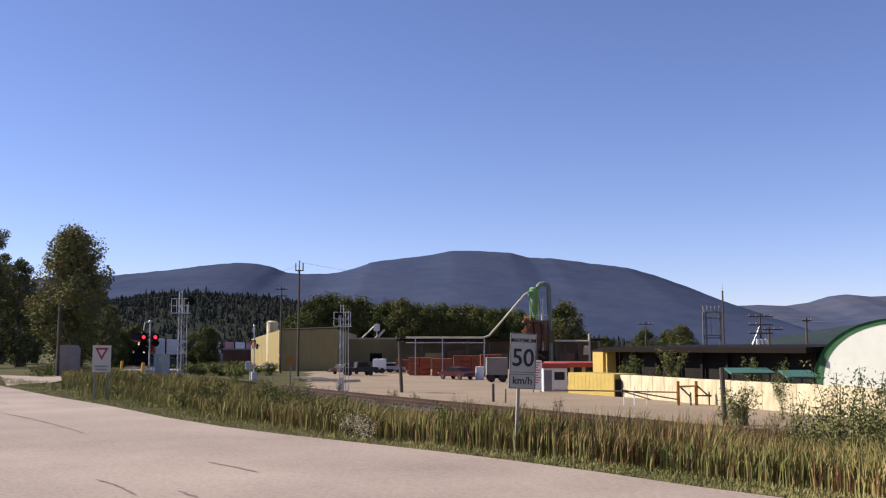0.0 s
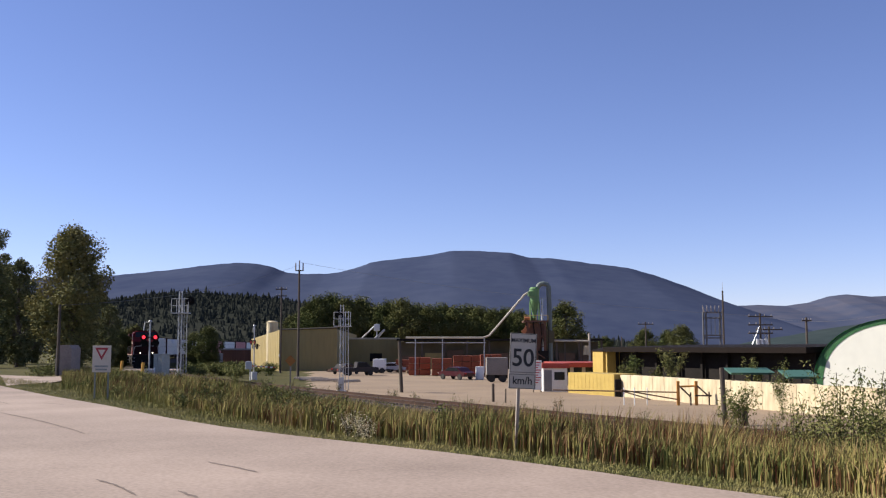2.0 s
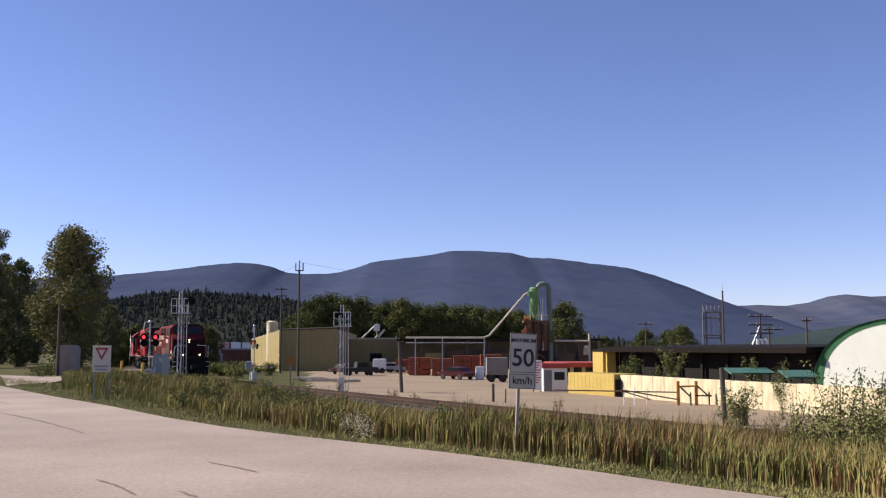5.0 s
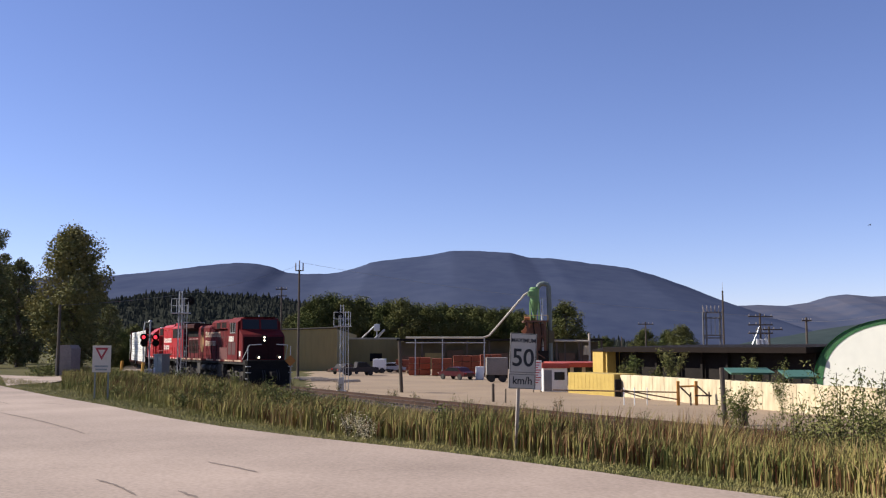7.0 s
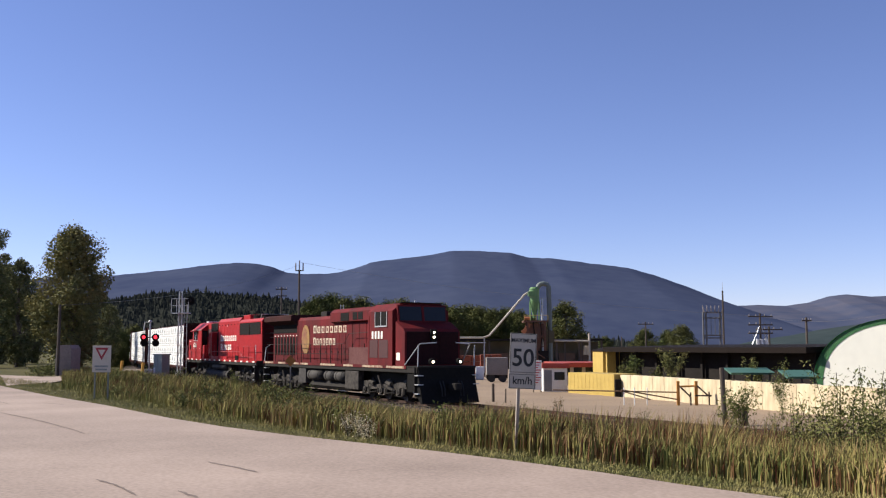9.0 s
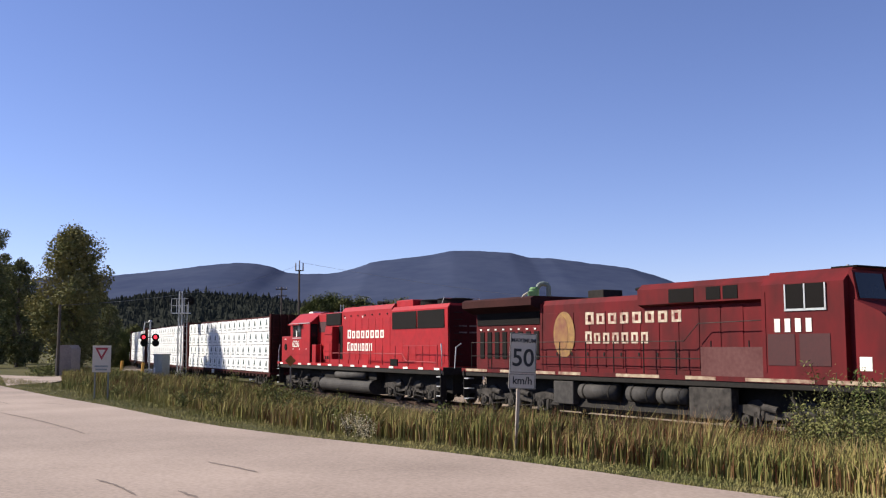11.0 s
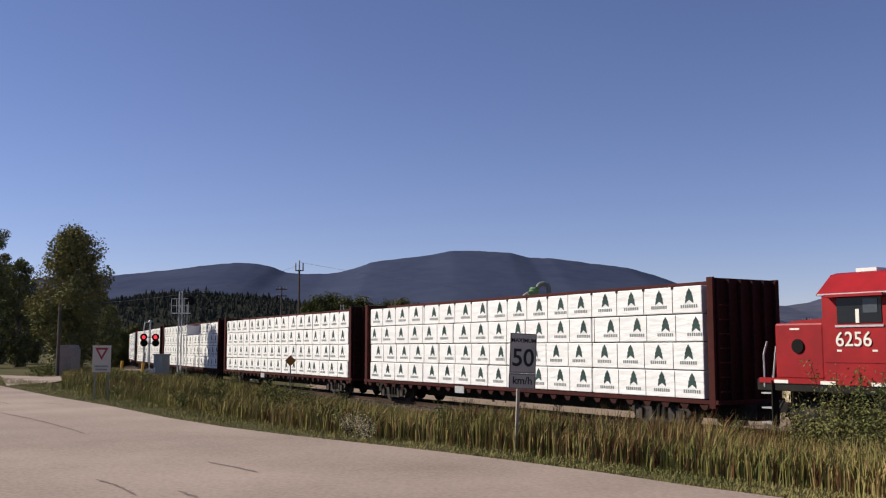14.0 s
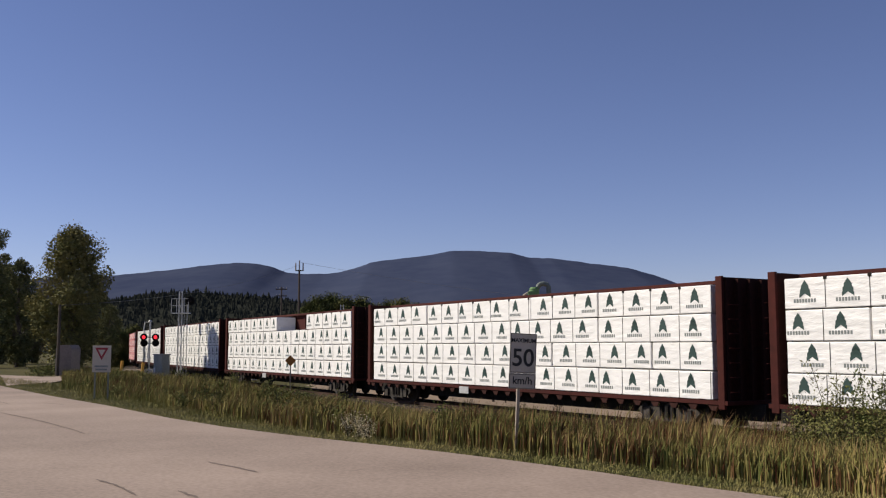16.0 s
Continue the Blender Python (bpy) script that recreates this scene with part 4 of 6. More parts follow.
def dark_shed():
    t = thing("long_shed", pose(0, 0, 0), "long dark open shed with a yellow end wall", "building")
    ya, yb = 88.0, 66.0
    x0, x1 = 15.5, 24.92
    d = Vector((x1 - x0, yb - ya, 0))
    u = d.normalized()
    nrm = Vector((u.y, -u.x, 0))
    rz = math.degrees(math.atan2(d.y, d.x))
    L = d.length
    t.matrix_world = pose(x0, ya, YZ, 0, 0, rz)
    H = 2.56 + 1
    # Back wall and posts are near black to paint the shed's shade.
    part("back_wall", box(0, L, 8.0, 8.2, 0, H - 0.2), DARK_AND_SHADE, t)
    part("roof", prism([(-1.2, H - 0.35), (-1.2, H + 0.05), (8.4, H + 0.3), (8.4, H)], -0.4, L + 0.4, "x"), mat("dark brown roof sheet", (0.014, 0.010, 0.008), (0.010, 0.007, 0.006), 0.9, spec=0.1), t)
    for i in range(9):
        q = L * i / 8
        part("shed_post", box(q - 0.12, q + 0.12, -0.1, 0.14, 0, H - 0.25), DARK_AND_SHADE, t)
    # Added dark sheet closing the open front, in place of deep shade inside.
    part("front_wall", box(0, L, 0.3, 0.4, 0, H - 0.4), DARK_AND_SHADE, t)
    e = part("end_wall", box(-0.25, -0.05, -1.0, 8.2, 0, H - 0.1), YELLOW, t, "yellow painted end wall")
    o = thing("yellow_annex", pose(0, 0, 0), "yellow painted end bay of the long shed", "building")
    part("wall", box(14.41, 15.8, 89, 95, YZ, 2.25), YELLOW, o)
    part("roof", prism([(14.31, 2.25), (14.31, 2.36), (15.91, 2.66), (15.91, 2.51)], 88.6, 95.2), MATS["dark brown roof sheet"], o)
    teal = mat("pale green awning sheet", (0.055, 0.135, 0.10), (0.04, 0.105, 0.08), 0.6)
    for u0, u1, y, va, vb in ((17.49, 20.16, 60, 1.34, 1.07), (19.52, 21.37, 56, 1.29, 0.95)):
        a = thing("green_cover", pose(0, 0, 0), "pale green sheet cover over stored goods", "cover", "green covers")
        bm = prism([(y, vb), (y + 1.6, va), (y + 1.7, va - 0.05), (y + 0.1, vb - 0.12)], u0, u1, "x")
        part("sheet", bm, teal, a)
        for q in (u0 + 0.2, (u0 + u1) / 2, u1 - 0.2):
            part("support", box(q - 0.05, q + 0.05, y + 0.3, y + 0.4, YZ, vb), WOOD_POLE, a)


def arch_hut():
    t = thing("arch_building", pose(28.76, 62, YZ, 0, 0, -41), "white fronted arched building with a green fabric roof", "building")
    W, H = 5.2, 4.2 + 1
    pts = [(-W * math.cos(a), 0.9 + (H - 0.9) * math.sin(a) ** 0.85) for a in [math.pi * k / 28 for k in range(29)]]
    out = [(-W, 0)] + pts + [(W, 0)]
    part("front_wall", prism(out, 0.0, 0.15), FABRIC, t)
    inner = [(-W * 1.0, 0)] + pts + [(W * 1.0, 0)]
    bm = bmesh.new()
    rows = []
    for y in (-0.12, 0.2, 2, 4, 6):
        rows.append([bm.verts.new((px * 1.065, y, pz * 1.05)) for px, pz in inner])
    for a, b in zip(rows, rows[1:]):
        for i in range(len(a) - 1):
            bm.faces.new((a[i], a[i + 1], b[i + 1], b[i]))
    bmesh.ops.solidify(bm, geom=list(bm.faces), thickness=0.06)
    spart("roof_cover", bm, TURF_GREEN, t, "dark green fabric roof cover")
    # Band added for the roof's sunlit side; sunlight is in its paler green.
    bm = bmesh.new()
    rim = [(bm.verts.new((px * 1.06, -0.02, pz * 1.045)), bm.verts.new((px * (0.985 - 0.035 * abs(px) / W), -0.02, pz * 0.985))) for px, pz in out]
    for (a, b), (c, d) in zip(rim, rim[1:]):
        bm.faces.new((a, b, d, c))
    bmesh.ops.solidify(bm, geom=list(bm.faces), thickness=0.02)
    part("edge_band", bm, mat("pale sunlit green fabric", (0.085, 0.25, 0.10), (0.06, 0.19, 0.075), 0.6), t, "added green band standing in for the sunlit roof side")


def power_gear():
    WEATHERED = mat("weathered dull steel", (0.15, 0.15, 0.15), (0.10, 0.10, 0.10), 0.8, 0.1, spec=0.2)
    t = thing("substation_frame", pose(30.21, 110, YZ), "grey steel substation frame with insulators", "substation")
    hh = 6.52 + 1
    for s in (-0.95, 0.95):
        for k in (-0.2, 0.2):
            part("column", rod((s + k, 0, 0), (s + k * 0.8, 0, hh), 0.10, n=6), WEATHERED, t)
        for k in range(7):
            part("lattice", rod((s - 0.2, 0, k * hh / 7), (s + 0.2, 0, (k + 1) * hh / 7), 0.03, n=4), WEATHERED, t)
    for z in (hh, hh * 0.97 - 0.4, hh * 0.66, hh * 0.62):
        part("beam", rod((-1.2, 0, z), (1.2, 0, z), 0.07, n=6), WEATHERED, t)
    for i in range(6):
        part("insulator", rod((-1.0 + 0.4 * i, 0, hh), (-1.15 + 0.46 * i, 0, hh + 0.75), 0.10, 0.05, 7), mat("brown grey porcelain", (0.3, 0.26, 0.24), (0.22, 0.19, 0.17), 0.3), t)
    for i in range(4):
        part("bus_drop", rod((-0.7 + 0.45 * i, 0, hh * 0.66), (-0.7 + 0.45 * i, 0, hh - 0.45), 0.03, n=5), WEATHERED, t)
    m = thing("antenna_pole", pose(30.77, 108, YZ), "thin dark radio mast beside the substation", "mast")
    part("mast_shaft", rod((0, 0, 0), (0, 0, 8.81 + 1), 0.13, 0.09, 8), WOOD_POLE, m)
    part("whip", rod((0, 0, 8.81 + 1), (0, 0, 9.75 + 1), 0.03, 0.02, 5), SILVER, m)

    def pole(x, y, h, arms, label, z0=YZ, r=0.15, cans=0, arm_w=1.2):
        t = thing("utility_pole", pose(x, y, z0), label, "utility pole", "utility poles")
        part("pole_shaft", rod((0, 0, -0.3), (0, 0, h), r, r * 0.7, 9), WOOD_POLE, t)
        for k in range(arms):
            z = h - 0.35 - 0.95 * k
            arm = part("crossarm", box(-arm_w, arm_w, -0.17, -0.05, z - 0.07, z + 0.07), WOOD_POLE, t)
            for q in (-0.9, -0.35, 0.35, 0.9):
                part("insulator", rod((q * arm_w, -0.11, z + 0.07), (q * arm_w, -0.11, z + 0.27), 0.05, 0.035, 6), MATS["brown grey porcelain"], arm)
        if cans:
            for q in (-1, 1):
                part("brace", rod((q * 1.3, 0, 0.9 * h - 3.6), (0, 0, h - 1.3), 0.05, n=5), GALV, t)
                part("brace", rod((q * 0.9, -0.1, h - 2.4), (0, -0.1, h - 3.4), 0.04, n=5), GALV, t)
        for k in range(cans):
            part("transformer", rod((-0.45 + 0.45 * k, -0.4, h - 3.7), (-0.45 + 0.45 * k, -0.4, h - 2.9), 0.2, n=10), GALV, t)
        return t
    pole(36.09, 112, 6.46 + 1, 3, "wooden utility pole with three crossarms and transformers", cans=3, arm_w=1.4)
    pole(37.24, 112.5, 4.99 + 1, 1, "short wooden utility pole with a single crossarm", arm_w=1.5)
    pole(38.77, 105, 5.8 + 1, 1, "plain wooden utility pole behind the shed", arm_w=0.5)
    pole(30.87, 150, 6.49 + 1, 1, "distant wooden utility pole with one crossarm")
    pole(34.42, 190, 4.71 + 1, 0, "distant bare wooden pole")
    pole(-23.04, 140, 11.22 + 1, 2, "wooden utility pole with two short crossarms by the warehouse", arm_w=0.8)
    pole(-27.1, 69.5, 5.6 - 0.4, 0, "bare wooden pole under the poplar", z0=0.4, r=0.13)
    t = pole(-17.61, 120, 12.07 + 1, 0, "tall wooden power pole with an upright three-pronged top", r=0.17)
    h = 12.07 + 1
    part("top_bracket", box(-0.5, 0.5, -0.06, 0.06, h - 0.15, h - 0.02), WOOD_POLE, t)
    for q in (-0.45, 0, 0.45):
        part("insulator", rod((q, 0, h - 0.1), (q, 0, h + (1.15 if q == 0 else 0.85)), 0.09, 0.07, 8), MATS["brown grey porcelain"], t)
    wm = mat("grey line wire", (0.12, 0.12, 0.13), (0.1, 0.1, 0.11), 0.5)
    for a, b in (((-27.1, 69.5, 5.56), (-17.74, 120, 12.62)), ((-17.75, 120, 13.04), (36.17, 112, 6.14)), ((36.17, 112, 6.14), (46.92, 100, 6.45))):
        a, b = Vector(a), Vector(b)
        pts = [a.lerp(b, k / 10) - Vector((0, 0, 0.9 * 4 * (k / 10) * (1 - k / 10))) for k in range(11)]
        tagged(obj("power_line", tube(pts, 0.012, 4), wm), "thin sagging grey overhead wire between poles", "cable", "overhead wires")


def railway_signals():
    def mast(x, y, z0, h, label, head_x):
        t = thing("signal_mast", pose(x, y, z0), label, "railway signal", "railway signals")
        w = 0.14
        for sx in (-w, w):
            for sy in (-w, w):
                part("rail_leg", rod((sx, sy, 0), (sx * 0.8, sy * 0.8, h), 0.028, n=5), SILVER, t)
        n = 9
        for k in range(n):
            s = 1 if k % 2 else -1
            part("lattice", rod((-w * s, -w, k * h * 0.9 / n), (w * s, -w, (k + 1) * h * 0.9 / n), 0.02, n=4), SILVER, t)
            part("lattice", rod((-w, -w * s, k * h * 0.9 / n), (-w, w * s, (k + 1) * h * 0.9 / n), 0.02, n=4), SILVER, t)
        part("ladder", tube([(0.3, 0.1, 0.1), (0.28, 0.1, h - 0.5)], 0.025, 4), SILVER, t)
        part("ladder", tube([(0.55, 0.1, 0.1), (0.5, 0.1, h - 0.5)], 0.025, 4), SILVER, t)
        for k in range(12):
            part("rung", rod((0.29, 0.1, 0.4 + k * (h - 1) / 12), (0.53, 0.1, 0.4 + k * (h - 1) / 12), 0.014, n=4), SILVER, t)
        pl = part("platform", box(-0.65, 0.75, -0.4, 0.4, h - 1.75, h - 1.70), GALV, t)
        for q in (-0.62, -0.2, 0.3, 0.72):
            part("guard_post", rod((q, -0.38, h - 1.7), (q, -0.38, h - 0.6), 0.022, n=5), SILVER, pl)
        for z in (h - 0.6, h - 1.15):
            part("guard_rail", rod((-0.62, -0.38, z), (0.72, -0.38, z), 0.02, n=5), SILVER, pl)
        hd = part("signal_head", rod((head_x, 0.05, h - 0.75), (head_x, -0.03, h - 0.75), 0.36, n=22), BLACK, t, "black round signal target")
        part("hood", rod((head_x, -0.05, h - 0.72), (head_x, -0.4, h - 0.72), 0.14, n=12), BLACK, hd)
        part("case", box(-0.2, 0.2, -0.3, 0.15, 0.05, 1.1, 0.02), SILVER, t)
        part("footing", box(-0.4, 0.4, -0.4, 0.4, -0.5, 0.04), GALV, t)
    mast(-20.84, 78, -0.5, 7.03 + 0.5, "silver lattice signal mast with a black round head", 0.75)
    mast(-8.21, 80, -0.9, 6.04 + 0.9, "silver lattice signal mast standing beyond the track", -0.22)
    REDLAMP = mat("lit red signal lens", (0.6, 0.02, 0.03), (0.5, 0.02, 0.02), 0.3, emit=(1.0, 0.03, 0.05), strength=1.3, bump=0)
    DIMLAMP = mat("dim red signal lens", (0.28, 0.02, 0.03), (0.2, 0.015, 0.02), 0.3, emit=(1.0, 0.05, 0.08), strength=0.04, bump=0)

    def crossing(x, y, z0, top, lamp_z, label, rz, lit):
        t = thing("crossing_signal", pose(x, y, z0, 0, 0, rz), label, "crossing signal", "crossing signals")
        h = top - z0
        lz = lamp_z - z0
        part("mast", rod((0, 0, 0), (0, 0, h), 0.065, n=8), SILVER, t)
        part("base", box(-0.3, 0.3, -0.3, 0.3, -0.3, 0.55, 0.03), SILVER, t)
        for sy, zz in ((-1, lz), (1, lz - 0.48)):
            part("lamp_arm", rod((-0.48, sy * 0.12, zz), (0.48, sy * 0.12, zz), 0.035, n=6), BLACK, t)
            for s in (-1, 1):
                bk = part("lamp_target", rod((s * 0.46, sy * 0.12, zz), (s * 0.46, sy * 0.17, zz), 0.29, n=20), BLACK, t)
                part("lamp_lens", rod((s * 0.46, sy * 0.17, zz), (s * 0.46, sy * 0.2, zz), 0.14, n=14), REDLAMP if lit and sy < 0 else DIMLAMP, bk, "red flashing lamp lens")
                part("lamp_hood", tube([(s * 0.46 + 0.2 * math.cos(a), sy * 0.32, zz + 0.2 * math.sin(a)) for a in (0.2, 0.9, 1.57, 2.24, 2.94)], 0.05, 4), BLACK, bk)
        part("crossbuck", tube([(0, 0, h - 0.75), (0, 0, h - 0.05), (-0.42, 0.05, h - 0.02), (-0.5, 0.05, h - 0.7)], 0.05, 5), SILVER, t, "silver crossbuck seen on edge")
        part("bell", rod((0, 0, h), (0, 0, h + 0.14), 0.16, 0.09, 12), SILVER, t)
        return t
    crossing(-23.8, 80, 0.3, 4.67, 3.43, "silver crossing signal mast with flashing red lamps", 12, True)
    t = crossing(-20.68, 108, -0.6, 4.96, 3.17, "silver crossing signal with a striped gate arm beyond the track", -55, False)
    arm = thing("gate_arm", pose(-20.87, 107, 0, 0, 0, 0), "red and white striped crossing gate arm", "gate arm")
    for i in range(9):
        part("stripe", box(0.2 + 0.28 * i, 0.47 + 0.28 * i, -0.02, 0.02, 0.61 - 0.02 * i - 0.06, 0.61 - 0.02 * i + 0.06), WHITE if i % 2 else MATS["red roof edge"], arm)
    part("counterweight", box(-0.5, 0.2, -0.15, 0.15, 0.25, 1.1, 0.04), SILVER, arm)
    part("arm_stand", rod((0, 0, -1.0), (0, 0, 0.49), 0.08, n=8), SILVER, arm)
    c = thing("signal_cabinet", pose(-21.07, 74, 0.1, 0, 0, -30), "white metal signal cabinet on a concrete base", "cabinet")
    hw = 0.43
    GREYCASE = mat("pale grey green cabinet paint", (0.36, 0.37, 0.33), (0.27, 0.28, 0.25), 0.6)
    part("cabinet_body", box(-hw, hw, -0.4, 0.4, 0.1, 2.02 - 0.1, 0.02), GREYCASE, c)
    part("cabinet_roof", box(-hw - 0.05, hw + 0.05, -0.45, 0.45, 2.02 - 0.1, 2.1 - 0.08), GREYCASE, c)
    part("cabinet_door", box(-hw + 0.05, -0.02, -0.425, -0.405, 0.2, 1.89 - 0.1), GREYCASE, c)
    part("notice", box(-hw + 0.06, -hw + 0.22, -0.44, -0.43, 0.6, 1.0), WHITE, c)
    part("cabinet_base", box(-hw - 0.1, hw + 0.1, -0.5, 0.5, -0.3, 0.1), GALV, c)
    for u, v0, d in ((217, 638, 84), (254, 641, 80)):
        b = thing("marker_post", pose((u - 784) / 1737 * d, d, 0.0, 0, 6, 0), "yellow painted steel marker post near the crossing", "post", "crossing marker posts")
        part("post_tube", rod((0, 0, 0), (0, 0, 2.58 - (v0 - 615) / 1737 * d), 0.12, n=9), mat("orange yellow post paint", (0.62, 0.33, 0.05), (0.5, 0.26, 0.04), 0.6), b)
    h = thing("equipment_hut", pose(-26.95, 71, 0.45), "grey metal equipment hut beneath the poplar", "hut")
    ww = 0.55
    hgt = 2.77 - 0.45
    part("hut_body", prism([(-ww, -0.2), (-ww, hgt - 0.25), (-ww * 0.7, hgt), (ww * 0.7, hgt), (ww, hgt - 0.25), (ww, -0.2)], -0.9, 0.9), mat("dull grey hut paint", (0.30, 0.24, 0.205), (0.20, 0.16, 0.14), 0.8), h)
    part("hut_door", box(-0.35, 0.35, -0.93, -0.902, 0.1, hgt - 0.5), MATS["dull grey hut paint"], h)


warehouse()
low_buildings()
dust_system()
yard_clutter()
gate_house()
posts()
dark_shed()
arch_hut()
power_gear()
railway_signals()

# ---- roadside signs and plants ----
SIGN = mat("white sign sheeting", (0.46, 0.42, 0.36), (0.39, 0.36, 0.31), 0.7, bump=0.02, spec=0.15)
SIGNINK = mat("black sign ink", (0.015, 0.015, 0.016), (0.02, 0.02, 0.02), 0.6, bump=0)


def speed_sign():
    d = 18.6
    t = thing("speed_limit_sign", pose(1.43, d, 0.6, 0, 2.6, 18), "white speed limit sign on a thin steel post", "road sign")
    z0, z1, zt = 1.81 - 0.6, 2.1 - 0.6, 2.85 - 0.6
    part("post", box(-0.085, -0.03, 0.02, 0.07, -0.3, zt - 0.05), mat("brown grey sign post", (0.32, 0.27, 0.22), (0.25, 0.21, 0.17), 0.6, 0.2), t)
    pl = part("sign_plate", box(-0.27, 0.27, -0.004, 0.004, z1 + 0.001, zt, 0.003), SIGN, t)
    tab = part("sign_tab", box(-0.275, 0.275, -0.004, 0.004, z0, z1 - 0.001, 0.003), SIGN, t)
    for name, s, size, z, bold, par in (("word", "MAXIMUM", 0.108, zt - 0.17, 0.0015, pl), ("number", "50", 0.46, z1 + 0.14, 0.006, pl), ("word", "km/h", 0.2, z0 + 0.09, 0.002, tab)):
        bm = moved(text_bm(s, size, 0.004, bold), pose(0, -0.009, z))
        part(name, bm, SIGNINK, par)
    for a, b, par in ((z1 + 0.02, zt - 0.012, pl), (z0 + 0.012, z1 - 0.02, tab)):
        for q in (-0.255, 0.255):
            part("border", box(q - 0.004, q + 0.004, -0.008, -0.005, a, b), SIGNINK, par)
        for q in (a, b):
            part("border", box(-0.255, 0.255, -0.008, -0.005, q - 0.004, q + 0.004), SIGNINK, par)
    for z in (zt - 0.06, z1 + 0.06):
        part("bolt", rod((-0.055, -0.012, z), (-0.055, 0, z), 0.012, n=6), GALV, pl)


def yield_sign():
    d = 38.0
    t = thing("yield_sign", pose(-13.13, d, 0.6, 0, 0, -10), "white yield sign board with a red triangle", "road sign")
    z0, z1 = 1.64 - 0.6, 2.66 - 0.6
    hw = 0.383
    for s in (-0.72, 0.72):
        part("post", box(s * hw - 0.025, s * hw + 0.025, 0.01, 0.06, -0.4, z1), mat("green grey steel post", (0.16, 0.17, 0.14), (0.12, 0.13, 0.11), 0.6), t)
    pl = part("sign_board", box(-hw, hw, -0.01, 0.01, z0, z1, 0.006), SIGN, t)
    c = z1 - 0.08
    tri = [(-0.28, c), (0.28, c), (0, c - 0.48)]
    inn = [(-0.145, c - 0.08), (0.145, c - 0.08), (0, c - 0.33)]
    part("red_triangle", prism(tri, -0.016, -0.012), mat("faded red sheeting", (0.26, 0.02, 0.03), (0.2, 0.02, 0.028), 0.6, bump=0), pl)
    part("white_triangle", prism(inn, -0.021, -0.018), SIGN, pl)
    for k, (a, b) in enumerate(((-0.28, 0.28), (-0.24, 0.24))):
        part("writing_bar", box(a, b, -0.016, -0.012, z0 + 0.19 - 0.12 * k, z0 + 0.26 - 0.12 * k), PRINT, pl)


def marker_sign():
    t = thing("diamond_sign", pose(-7.72, 50, -0.4), "small orange warning sign on a thin post beside the track", "road sign")
    h = 1.92 + 0.4
    part("post", box(-0.03, 0.03, 0.01, 0.06, -0.3, h), STEEL, t)
    part("sign_plate", moved(box(-0.2, 0.2, -0.008, 0.008, -0.2, 0.2, 0.02), pose(0, 0, h, 0, 45, 0)), mat("orange brown sheeting", (0.40, 0.15, 0.025), (0.30, 0.11, 0.02), 0.6, bump=0), t)


def shrub(x, y, h, spread, n_stem, n_leaf, rnd, label, leaf=0.09, mt=None):
    t = thing("shrub", pose(x, y, ground_z(x, y)), label, "shrub", "shrubs along the track")
    verts, faces = [], []
    stems = bmesh.new()
    for i in range(n_stem):
        a = rnd.uniform(0, 6.28)
        r = spread * rnd.uniform(0.2, 1)
        hh = h * rnd.uniform(0.55, 1)
        tip = Vector((math.cos(a) * r, math.sin(a) * r, hh))
        mid = Vector((tip.x * 0.35, tip.y * 0.35, hh * 0.55))
        tube([(tip.x * 0.05, tip.y * 0.05, -0.1), mid, tip], 0.007, 4, stems)
        for k in range(n_leaf // n_stem):
            u = rnd.random() ** 0.8
            p = mid.lerp(tip, (u - 0.3) / 0.7) if u > 0.3 else mid * (u / 0.3)
            p = p + Vector((rnd.gauss(0, 0.12), rnd.gauss(0, 0.12), rnd.gauss(0, 0.10))) * (0.6 + spread * 0.5)
            q = Euler((rnd.uniform(-1, 1), rnd.uniform(-1, 1), rnd.uniform(0, 6.3))).to_matrix()
            s = leaf * rnd.uniform(0.6, 1.4)
            j = len(verts)
            verts += [tuple(p + q @ Vector(o) * s) for o in ((-0.5, 0, 0), (0, -0.22, 0.05), (0.6, 0, 0), (0, 0.22, 0.05))]
            faces.append((j, j + 1, j + 2, j + 3))
    part("stem", stems, mat("green brown twig", (0.06, 0.055, 0.025), (0.04, 0.035, 0.018), 0.9), t)["kind"] = "stuff"
    f = raw("foliage", verts, faces, mt or SHRUB)
    f.parent = t


